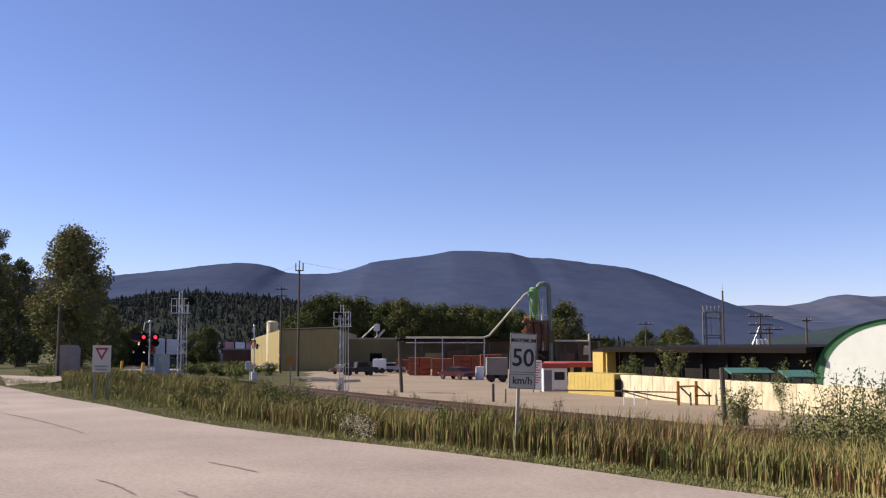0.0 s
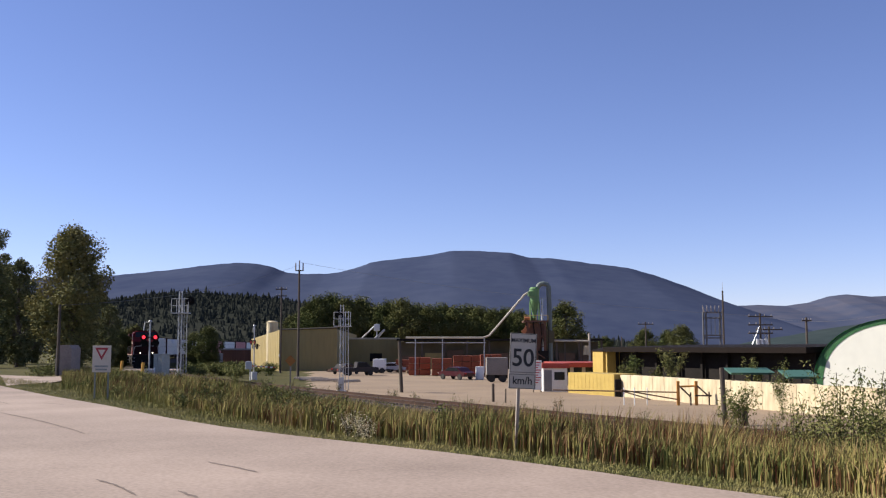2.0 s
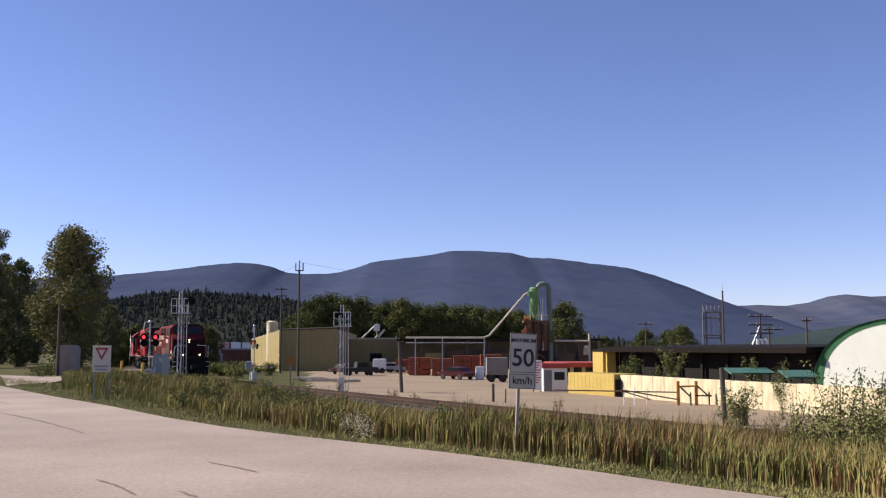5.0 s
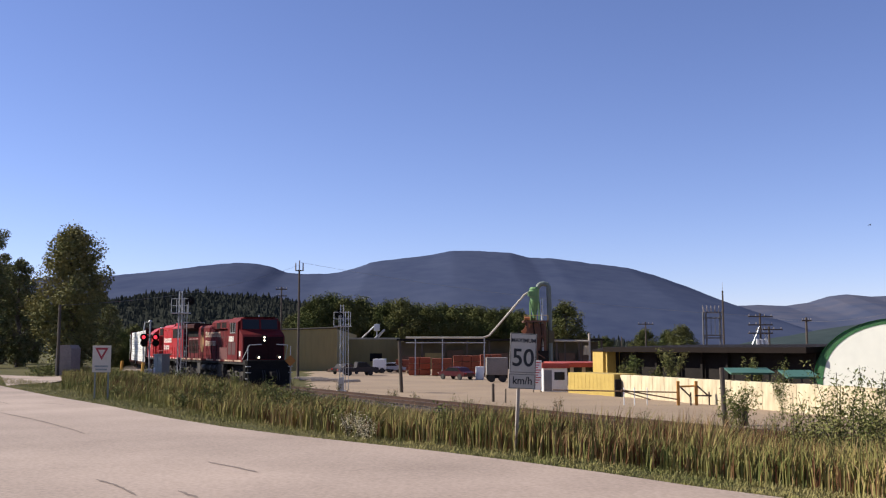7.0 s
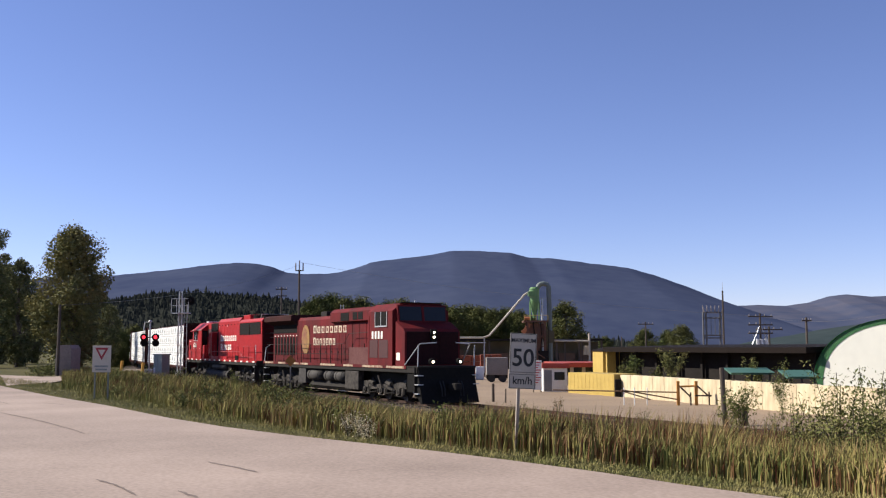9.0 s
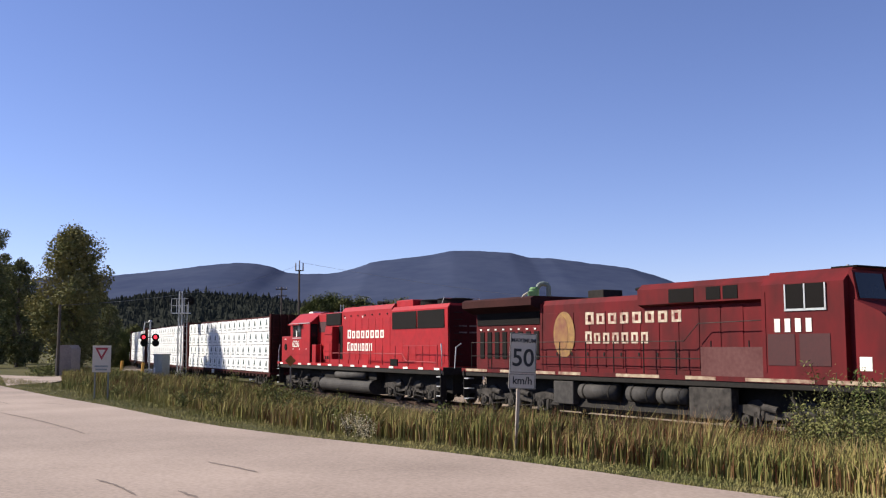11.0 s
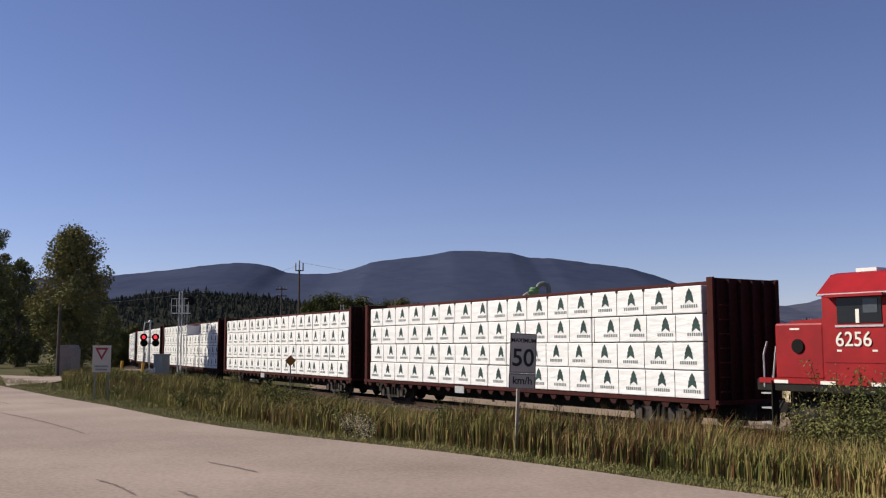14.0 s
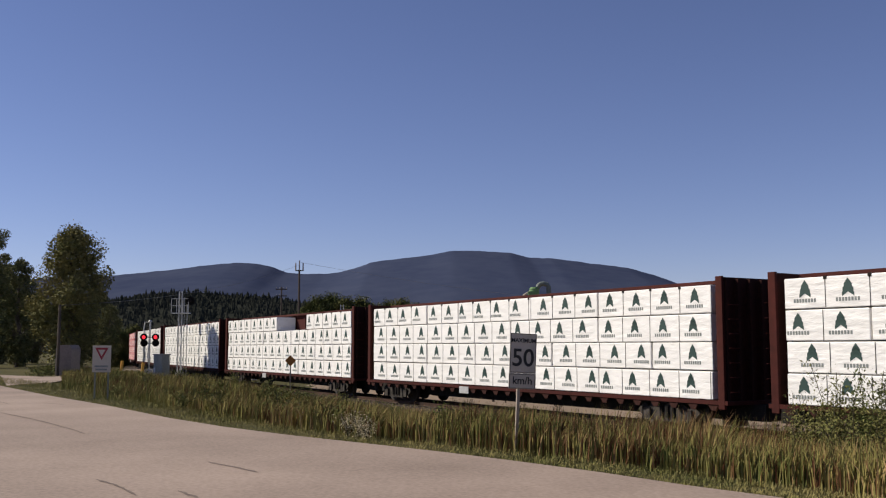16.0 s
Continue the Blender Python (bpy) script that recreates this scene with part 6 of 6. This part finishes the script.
    end_gear(t, -10.4, -1, SILVER)
    return t


def second_loco():
    t = thing("locomotive", pose(0, 0, 0), "bright red diesel locomotive coupled second, running long hood first", "locomotive", "locomotives")
    R = RED
    part("frame", box(-10.1, 10.1, -1.5, 1.5, 1.42, 1.74, 0.02), SOOT, t)
    for s in (-1, 1):
        part("deck_edge", box(-10.1, 10.0, s * 1.515 - 0.012, s * 1.515 + 0.012, 1.63, 1.77), R, t)
        for i in range(14):
            part("reflector", box(-9.8 + 1.45 * i, -9.35 + 1.45 * i, s * 1.534 - 0.005, s * 1.534 + 0.005, 1.63, 1.72), REFLECT, t)
    part("long_hood", prism([(-1.0, 1.74), (-1.0, 4.45), (-0.82, 4.68), (0.82, 4.68), (1.0, 4.45), (1.0, 1.74)], -4.2, 1.7, "x"), R, t)
    part("rear_hood", prism([(-1.0, 1.74), (-1.04, 4.32), (-0.9, 4.5), (0.9, 4.5), (1.04, 4.32), (1.0, 1.74)], -9.65, -4.2, "x"), R, t)
    # Darker than the body red because the end's shade is in its colour.
    part("hood_end", box(-9.70, -9.655, -0.97, 0.97, 1.78, 4.4), mat("red hood end darkened for shade", (0.06, 0.006, 0.008), (0.035, 0.005, 0.006), 0.8, spec=0.1), t, "red hood end darkened for shade")
    for y0, y1 in ((0.1, 0.5), (-0.42, -0.02)):
        bm = box(-9.712, -9.702, y0, y1, 3.2, 3.27)
        box(-9.712, -9.702, y0, y1, 3.48, 3.55, 0, bm)
        part("painted_mark", bm, mat("dull greyish paint", (0.16, 0.12, 0.11), (0.08, 0.05, 0.05), 0.8, bump=0), t)
    for k in range(8):
        part("ladder_rung", rod((-9.78, 0.35, 2.0 + 0.3 * k), (-9.78, 0.8, 2.0 + 0.3 * k), 0.015, n=5), SOOT, t)
    part("filter_hood", box(1.7, 4.9, -1.0, 1.0, 1.74, 4.46, 0.05), R, t)
    for s in (-1, 1):
        for x0, x1 in ((-6.8, -4.36), (-9.36, -6.9)):
            part("radiator_screen", box(x0, x1, s * 1.035 - 0.02, s * 1.035 + 0.02, 3.45, 4.25), GRILLE_SHADE, t)
        part("filter_screen", box(1.72, 3.7, s * 1.0 - 0.06, s * 1.0 + 0.06, 3.78, 4.42, 0.02), GRILLE_SHADE, t)
        part("filter_screen", box(3.8, 5.2 - 0.3, s * 1.005 - 0.01, s * 1.005 + 0.01, 3.42, 4.0), mat("dark red mesh", (0.06, 0.01, 0.012), (0.04, 0.008, 0.009), 0.7), t)
        y0, y1 = sorted((s * 1.0, s * 1.38))
        part("blower_duct", prism([(2.1, 3.7), (3.0, 3.7), (3.15, 3.2), (3.05, 2.9), (3.3, 2.45), (3.2, 1.95), (2.1, 1.95)], y0, y1), R, t)
        for z in (3.3, 2.9, 2.4):
            part("duct_ledge", box(2.08, 3.22, s * 1.39 - 0.03, s * 1.39 + 0.03, z, z + 0.04), R, t)
        for k in range(3):
            part("duct_louver", box(2.3 + 0.28 * k, 2.48 + 0.28 * k, s * 1.385 - 0.01, s * 1.385 + 0.01, 1.98, 2.14), GRILLE_SHADE, t)
        # Dark panel that paints the shadow on the hood beside the duct.
        part("dark_recess", box(1.55, 2.05, s * 1.012 - 0.008, s * 1.012 + 0.008, 1.95, 3.72), GRILLE_SHADE, t)
        for x in (-1.0, 1.2, 5.3, 5.6):
            part("white_stencil", box(x, x + 0.09, s * 1.02 - 0.006, s * 1.02 + 0.006, 4.1, 4.18), BRIGHT, t)
        part("step_box", box(4.2, 4.75, s * 1.25 - 0.2, s * 1.25 + 0.2, 1.74, 2.75, 0.03), R, t)
        for i in range(7):
            part("hood_door", box(-4.05 + 0.8 * i, -3.33 + 0.8 * i, s * 1.004 - 0.008, s * 1.004 + 0.008, 1.95, 4.05, 0.006), R, t)
        for i in range(7):
            part("lifting_lug", box(-3.8 + 0.85 * i, -3.7 + 0.85 * i, s * 1.0 - 0.03, s * 1.0 + 0.03, 4.18, 4.25), SOOT, t)
        for i in range(4):
            part("access_panel", box(-9.3 + 1.3 * i, -8.1 + 1.3 * i, s * 1.012 - 0.008, s * 1.012 + 0.008, 1.9, 3.3, 0.006), R, t)
        for i in range(4):
            x0, x1 = 4.92 + 0.9 * i, 5.8 + 0.9 * i
            part("toe_board", box(0.9 - 1.2 * i, 2.0 - 1.2 * i, s * 1.48 - 0.02, s * 1.48 + 0.02, 1.74, 1.98), R, t)
        d = -1 if s > 0 else 1
        name_bars(t, 0.95 if d < 0 else -3.5, -3.5 if d < 0 else 0.95, s * 1.018, 3.06, 3.5, 8, BRIGHT, s)
        name_bars(t, 0.95 if d < 0 else -2.15, -2.15 if d < 0 else 0.95, s * 1.018, 2.42, 2.86, 7, BRIGHT, s)
        rail_posts(t, [-9.5 + 1.33 * i for i in range(6)], s * 1.46, 1.74, 2.66, mat("red painted rail", (0.30, 0.015, 0.018), (0.22, 0.012, 0.014), 0.6), False)
        rail_posts(t, [-2.8 + 1.25 * i for i in range(6)], s * 1.46, 1.74, 2.8, MATS["red painted rail"], False)
        part("handrail", rod((-9.5, s * 1.46, 2.66), (-6.3, s * 1.46, 2.66), 0.02, n=5), MATS["red painted rail"], t)
        part("handrail", tube([(-9.4, s * 1.46, 1.95), (-6.6, s * 1.46, 1.98), (-6.2, s * 1.46, 2.3), (1.8, s * 1.46, 2.3)], 0.02, 5), MATS["red painted rail"], t)
        spart("air_reservoir", rod((-2.0, s * 1.3, 1.2), (1.5, s * 1.3, 1.2), 0.18, n=16), TANK, t)
        for x in (-9.95, 9.85):
            part("grab_rail", tube([(x, s * 1.5, 1.5), (x, s * 1.5, 2.4), (x - 0.1 * (1 if x > 0 else -1), s * 1.47, 2.75)], 0.028, 6), SILVER, t)
            part("grab_rail", tube([(x + (0.15 if x > 0 else -0.15), s * 0.95, 1.7), (x + (0.1 if x > 0 else -0.1), s * 0.85, 2.6), (x + (0.1 if x > 0 else -0.1), s * 0.6, 2.75)], 0.028, 6), SILVER, t)
        part("tank_gauge", box(-5.9, -5.2, s * 1.54 - 0.03, s * 1.54 + 0.03, 1.76, 2.05), BLACK, t)
    part("roof_box", box(-5.9, -4.2, -0.75, 0.75, 4.5, 4.82, 0.03), R, t)
    for x in (-6.9, -8.5):
        fan = part("radiator_fan", rod((x, 0, 4.5), (x, 0, 4.72), 0.78, n=24), BLACK, t)
        part("fan_rim", rod((x, 0, 4.72), (x, 0, 4.76), 0.82, 0.74, 24), GRILLE_SHADE, fan)
    part("roof_rail", tube([(-8.9, -0.9, 4.5), (-9.1, -0.9, 4.75), (-9.1, 0.9, 4.75), (-8.9, 0.9, 4.5)], 0.025, 6), SILVER, t)
    part("roof_hatch", box(-1.2, 0.2, -0.6, 0.6, 4.68, 4.74), SOOT, t)
    horn = part("horn", rod((-1.9, 0.3, 4.68), (-1.9, 0.3, 4.82), 0.04, n=6), BLACK, t)
    for y in (0.16, 0.44):
        part("horn_bell", rod((-2.2, y, 4.84), (-1.6, y, 4.84), 0.04, 0.09, 8), BLACK, horn)
    # cab with sloped roof sides
    cab = part("cab", prism([(-1.5, 1.74), (-1.5, 3.98), (-0.85, 4.5), (0.85, 4.5), (1.5, 3.98), (1.5, 1.74)], 4.95, 7.95, "x"), R, t)
    part("cab_roof", prism([(-1.52, 3.96), (-0.87, 4.5), (-0.6, 4.56), (0.6, 4.56), (0.87, 4.5), (1.52, 3.96), (1.5, 3.92), (0.8, 4.44), (-0.8, 4.44), (-1.5, 3.92)], 4.9, 8.1, "x"), R, cab)
    for s in (-1, 1):
        part("side_window", box(6.25, 7.5, s * 1.505 - 0.012, s * 1.505 + 0.012, 3.2, 3.84), GLASS, cab)
        part("window_bar", box(6.86, 6.96, s * 1.52 - 0.012, s * 1.52 + 0.012, 3.2, 3.55), BRIGHT, cab)
        part("window_frame", box(6.2, 7.56, s * 1.52 - 0.012, s * 1.52 + 0.012, 3.1, 3.15), SILVER, cab)
        y0, y1 = sorted((s * 1.5, s * 1.75))
        part("awning", prism([(6.1, 3.93), (7.7, 3.93), (7.75, 3.86), (6.05, 3.86)], y0, y1), R, cab)
        bm = text_bm("6256", 0.52, 0.012, 0.004)
        if s > 0:
            moved(bm, pose(7.05, 1.52, 2.62, 0, 0, 180))
        else:
            moved(bm, pose(7.05, -1.52, 2.62))
        part("road_number", bm, BRIGHT, cab, "white painted road number")
    part("cab_rear_door", box(4.91, 4.945, 1.05, 1.45, 1.8, 3.9), GRILLE_SHADE, cab)
    part("cab_rear_window", box(4.90, 4.94, 1.08, 1.42, 3.2, 3.8), GLASS, cab)
    part("windshield", box(7.955, 7.98, -1.2, 1.2, 3.4, 4.1), GLASS, cab)
    nose = part("nose", prism([(7.95, 1.74), (7.95, 3.38), (9.35, 3.3), (9.55, 3.15), (9.55, 1.74)], -0.95, 0.95), R, t)
    part("nose_door", box(8.3, 9.1, 0.955, 0.97, 1.85, 3.0), R, nose)
    part("number_board", box(7.0, 7.6, -0.5, 0.5, 4.56, 4.66), WHITE, t)
    part("brake_wheel", rod((8.75, 1.465, 2.62), (8.75, 1.50, 2.62), 0.19, n=16), BLACK, nose, "black hand brake wheel")
    for k in range(3):
        part("white_stencil", box(8.9 - 0.1 * k, 9.0 - 0.1 * k, 1.462, 1.468, 3.05, 3.1), BRIGHT, nose)
    for x in (5.4, 6.4, 7.4):
        part("stencil_bar", box(x, x + 0.14, 1.505, 1.512, 2.48, 2.53), BRIGHT, cab)
    part("seam", box(4.97, 7.9, 1.503, 1.515, 2.2, 2.23), R, cab)
    part("roof_gutter", box(4.95, 8.05, 1.5, 1.545, 3.93, 3.97), SILVER, cab)
    part("cab_window_pane", box(6.35, 6.75, 1.522, 1.53, 3.45, 3.8), mat("dim cab window glass", (0.07, 0.08, 0.09), (0.05, 0.06, 0.07), 0.15), cab)
    part("sand_box", box(7.96, 9.5, 0.96, 1.46, 1.74, 3.24, 0.06), R, nose)
    tank = [(1.0 + 0.42 * math.cos(a), 0.66 + 0.36 * math.sin(a)) for a in [math.pi * (k / 12 - 0.5) for k in range(13)]]
    part("fuel_tank", prism([(-y, z) for y, z in tank] + tank[::-1], -2.6, 3.7, "x"), TANK, t)
    part("underframe", box(-9.6, 9.6, -0.75, 0.75, 0.62, 1.42), SOOT, t)
    part("tank_skirt", box(-3.0, 3.4, -1.2, 1.2, 1.02, 1.44), SOOT, t)
    engine_truck(t, 6.75, 1.95)
    engine_truck(t, -6.6, 1.95)
    end_gear(t, 10.1, 1, SILVER)
    end_gear(t, -10.1, -1, SILVER)
    return t


def tree_mesh(material):
    """A plain fir shape of three chevrons."""
    bm = bmesh.new()
    for zb, hw in ((-0.06, 0.175), (0.055, 0.155), (0.16, 0.115)):
        v = [bm.verts.new(p) for p in ((-hw, 0, zb - 0.10), (0, 0, zb + 0.012), (hw, 0, zb - 0.10), (hw, 0, zb + 0.0), (0, 0, zb + 0.15), (-hw, 0, zb + 0.0))]
        bm.faces.new((v[0], v[1], v[4], v[5]))
        bm.faces.new((v[1], v[2], v[3], v[4]))
    me = bpy.data.meshes.new("printed_tree")
    bm.to_mesh(me)
    bm.free()
    me.materials.append(material)
    return me


TREE_MARK = {"white lumber wrap": tree_mesh(LOGO_GREEN), "red printed lumber wrap": tree_mesh(WHITE)}


def bundle_print(b, x, x1, unit, c, yf, zz, top, wrap, rnd):
    """Printed tree shapes, bars of print and straps on the outer face of one bundle."""
    ink = PRINT if wrap is WRAP else WHITE
    words, straps = bmesh.new(), bmesh.new()
    shift = rnd.uniform(-0.3, 0.3) * unit
    for q in range(-1, c + 1):
        mx = x + unit * (q + 0.5) + shift
        if x + 0.22 < mx < x1 - 0.22:
            o = new("printed_tree", TREE_MARK[wrap.name])
            o.parent = b
            o.location = (mx, yf, zz + 0.47 + rnd.uniform(-0.02, 0.02))
            for w in range(8):
                ax = mx - 0.36 + 0.09 * w
                if x + 0.05 < ax < x1 - 0.1:
                    words.faces.new([words.verts.new(p) for p in ((ax, yf, zz + 0.17), (ax + 0.06, yf, zz + 0.17), (ax + 0.06, yf, zz + 0.27), (ax, yf, zz + 0.27))])
        sx = x + unit * q + 0.4 * shift
        if x + 0.1 < sx < x1 - 0.1:
            box(sx - 0.009, sx + 0.009, yf - 0.002, yf + 0.004, zz + 0.02, zz + 0.82, 0, straps)
            if top:
                box(sx - 0.05, sx + 0.05, yf - 0.006, yf + 0.03, zz + 0.76, zz + 0.85, 0, straps)
    part("printed_name", words, ink, b, "bars of grey print")["kind"] = "stuff"
    part("strap", straps, SOOT, b)["kind"] = "stuff"


def lumber_car(seed, wrap, label, holes=()):
    """A centre-beam flat car with four tiers of wrapped lumber bundles on each side of the beam."""
    rnd = random.Random(seed)
    t = thing("lumber_car", pose(0, 0, 0), label, "freight car", "lumber cars")
    part("deck", box(-11.55, 11.55, -1.38, 1.38, 0.92, 1.04, 0.01), CARRED, t)
    for s in (-1, 1):
        part("side_sill", box(-11.55, 11.55, s * 1.40 - 0.02, s * 1.40 + 0.02, 0.93, 1.05), CARRED, t)
        for i in range(28):
            x = -10.9 + 0.81 * i
            part("deck_bracket", prism([(x - 0.17, 0.9), (x + 0.2, 0.9), (x + 0.12, 0.76), (x - 0.05, 0.76)], min(s * 1.36, s * 1.42), max(s * 1.36, s * 1.42)), mat("rusty dark bracket", (0.05, 0.02, 0.016), (0.03, 0.014, 0.012), 0.9, spec=0.1), t)
        part("data_plate", box(-3.0, -2.3, s * 1.43 - 0.006, s * 1.43 + 0.006, 0.72, 1.0), SILVER, t)
    part("centre_sill", box(-12.0, 12.0, -0.35, 0.35, 0.45, 0.92), SOOT, t)
    part("centre_beam", box(-11.1, 11.1, -0.05, 0.05, 1.04, 4.5), CARRED, t)
    part("top_chord", box(-11.3, 11.3, -0.3, 0.3, 4.52, 4.64, 0.02), CARRED, t)
    for i in range(12):
        part("beam_post", box(-10.9 + 1.95 * i, -10.75 + 1.95 * i, -0.1, 0.1, 1.04, 4.52), CARRED, t)
    for s in (-1, 1):
        # Bulkhead faces are a darker brown to paint their shade between cars.
        bk = part("bulkhead", box(min(s * 11.28, s * 11.36), max(s * 11.28, s * 11.36), -1.42, 1.42, 1.0, 4.64), mat("brown bulkhead darkened for shade", (0.045, 0.015, 0.012), (0.026, 0.011, 0.009), 0.9, spec=0.1), t)
        for y in (-1.38, 1.38):
            part("corner_post", box(min(s * 11.2, s * 11.45), max(s * 11.2, s * 11.45), y - 0.05, y + 0.05, 0.8, 4.66, 0.015), CARRED, bk)
        for k in range(6):
            part("stiffener", box(min(s * 11.36, s * 11.5), max(s * 11.36, s * 11.5), -1.3 + 0.5 * k, -1.2 + 0.5 * k, 1.0, 4.6), MATS["brown bulkhead darkened for shade"], bk)
        for k in range(7):
            part("ladder_rung", rod((s * 11.62, -1.35, 1.3 + 0.42 * k), (s * 11.62, -0.95, 1.3 + 0.42 * k), 0.015, n=5), CARRED, bk)
        part("coupler", box(min(s * 11.9, s * 12.24), max(s * 11.9, s * 12.24), -0.14, 0.14, 0.72, 1.0, 0.03), SOOT, t)
    tier_h = 0.85
    for s in (-1, 1):
        for k in range(4):
            z0 = 1.05 + tier_h * k
            x = -10.98
            counts = [4, 4, 3, 4, 2] if rnd.random() < 0.5 else [4, 4, 5, 4]
            rnd.shuffle(counts)
            unit = 21.96 / sum(counts)
            for j, c in enumerate(counts):
                x1 = x + c * unit
                if (k, j, s) not in holes:
                    y_out = s * (1.36 + rnd.uniform(-0.025, 0.02))
                    y0, y1 = sorted((s * 0.12, y_out))
                    zz = z0 + rnd.uniform(0, 0.012)
                    b = part("lumber_pack", box(x + 0.03, x1 - 0.03, y0, y1, zz + 0.012, zz + tier_h - 0.02, 0.025), wrap, t)
                    if s < 0:
                        bundle_print(b, x, x1, unit, c, y_out - 0.006, zz, k == 3, wrap, rnd)
                x = x1
    for cx in (-8.9, 8.9):
        bogie(t, cx, (0.9,))
    return t


lead = lead_loco()
second = second_loco()
WHITE_LOAD = "centre beam flat car stacked with white wrapped lumber bundles"
car_a = lumber_car(1, WRAP, WHITE_LOAD)
car_b = lumber_car(2, WRAP, WHITE_LOAD)
car_c = lumber_car(3, WRAP, "centre beam flat car of white wrapped lumber, two top bundles missing", holes=((3, 2, -1), (3, 2, 1)))
car_d = lumber_car(4, PINKWRAP, "centre beam flat car stacked with red printed lumber bundles")
cars = [car_a, car_b, car_c] + [copy_thing(c, pose(0, 0, 0)) for c in (car_a, car_b)] + [car_d] + [copy_thing(c, pose(0, 0, 0)) for c in (car_b, car_d, car_a, car_b, car_a)]


def ahead(t):
    """Metres along the track that the first car's rear end still has to go at t seconds."""
    r = 16 - t
    return 12.485 * r - 0.0312 * r * r


def rolling(offset, half, flip=False):
    rows = []
    for i in range(33):
        t = i * 0.5
        s = ahead(t) + offset
        a, b = track(s - half), track(s + half)
        rz = math.degrees(math.atan2(a[1] - b[1], a[0] - b[0])) + (180 if flip else 0)
        rows.append((t, pose((a[0] + b[0]) / 2, (a[1] + b[1]) / 2, 0, 0, 0, rz)))
    return rows


def bird(label):
    t = thing("bird", pose(0, 0, 0), label, "bird", "birds")
    d = mat("dark bird plumage", (0.02, 0.02, 0.022), (0.035, 0.034, 0.034), 0.9)
    bm = rod((-0.09, 0, 0), (0.05, 0, 0), 0.012, 0.035, 8)
    rod((0.05, 0, 0), (0.13, 0, 0.005), 0.035, 0.012, 8, bm)
    part("body", bm, d, t)
    part("tail", prism([(-0.18, -0.03), (-0.18, 0.03), (-0.08, 0.012), (-0.08, -0.012)], -0.004, 0.004, "z"), d, t)
    wings = []
    for s in (-1, 1):
        w = part("wing", prism([(0.06, 0), (-0.04, 0), (-0.07, s * 0.12), (-0.06, s * 0.22), (0.0, s * 0.13)], -0.004, 0.004, "z"), d, t)
        wings.append((w, s))
    return t, wings


bird_a = bird("small dark bird flying up over the mill roofs")
bird_b = bird("small dark bird flying ahead of its mate")


def flight(rest, way):
    """Rows of a flight: at rest behind the shed, then up and away over the yard."""
    rows = [(0, pose(*rest, 0, 0, 20)), (4.5, pose(*rest, 0, 0, 20))]
    for t, p in way:
        rows.append((t, pose(*p, 0, -20, 8)))
    (t0, a), (t1, b) = way[-2:]
    v = (Vector(b) - Vector(a)) / (t1 - t0)
    rows.append((16, pose(*(Vector(b) + v * (16 - t1)), 0, -20, 8)))
    return rows


def motions():
    walk(bird_a[0], flight((28.94, 100, -0.9), [(6.3, (30.65, 80, 10.76)), (6.5, (31.82, 80, 11.23)), (6.7, (33.01, 80, 11.83)), (7.0, (35.03, 80, 12.63)), (7.1, (35.79, 80, 13.0))]))
    walk(bird_b[0], flight((30.35, 99, -0.9), [(6.0, (33.38, 80, 10.86)), (6.3, (35.01, 80, 11.09)), (6.5, (36.09, 80, 11.32))]))
    for _, wings in (bird_a, bird_b):
        for w, s in wings:
            walk(w, [(0, pose(0, 0, 0)), (5, pose(0, 0, 0))] + [(5 + 0.1 * k, pose(0, 0, 0, s * (28 if k % 2 else -24), 0, 0)) for k in range(1, 26)] + [(16, pose(0, 0, 0))])
    walk(lead, rolling(-23.25 - 21.7 - 11.15, 6.5))
    walk(second, rolling(-23.25 - 10.85, 6.5, True))
    for i, c in enumerate(cars):
        walk(c, rolling(-11.0 + 24.5 * i, 9.0))


motions()
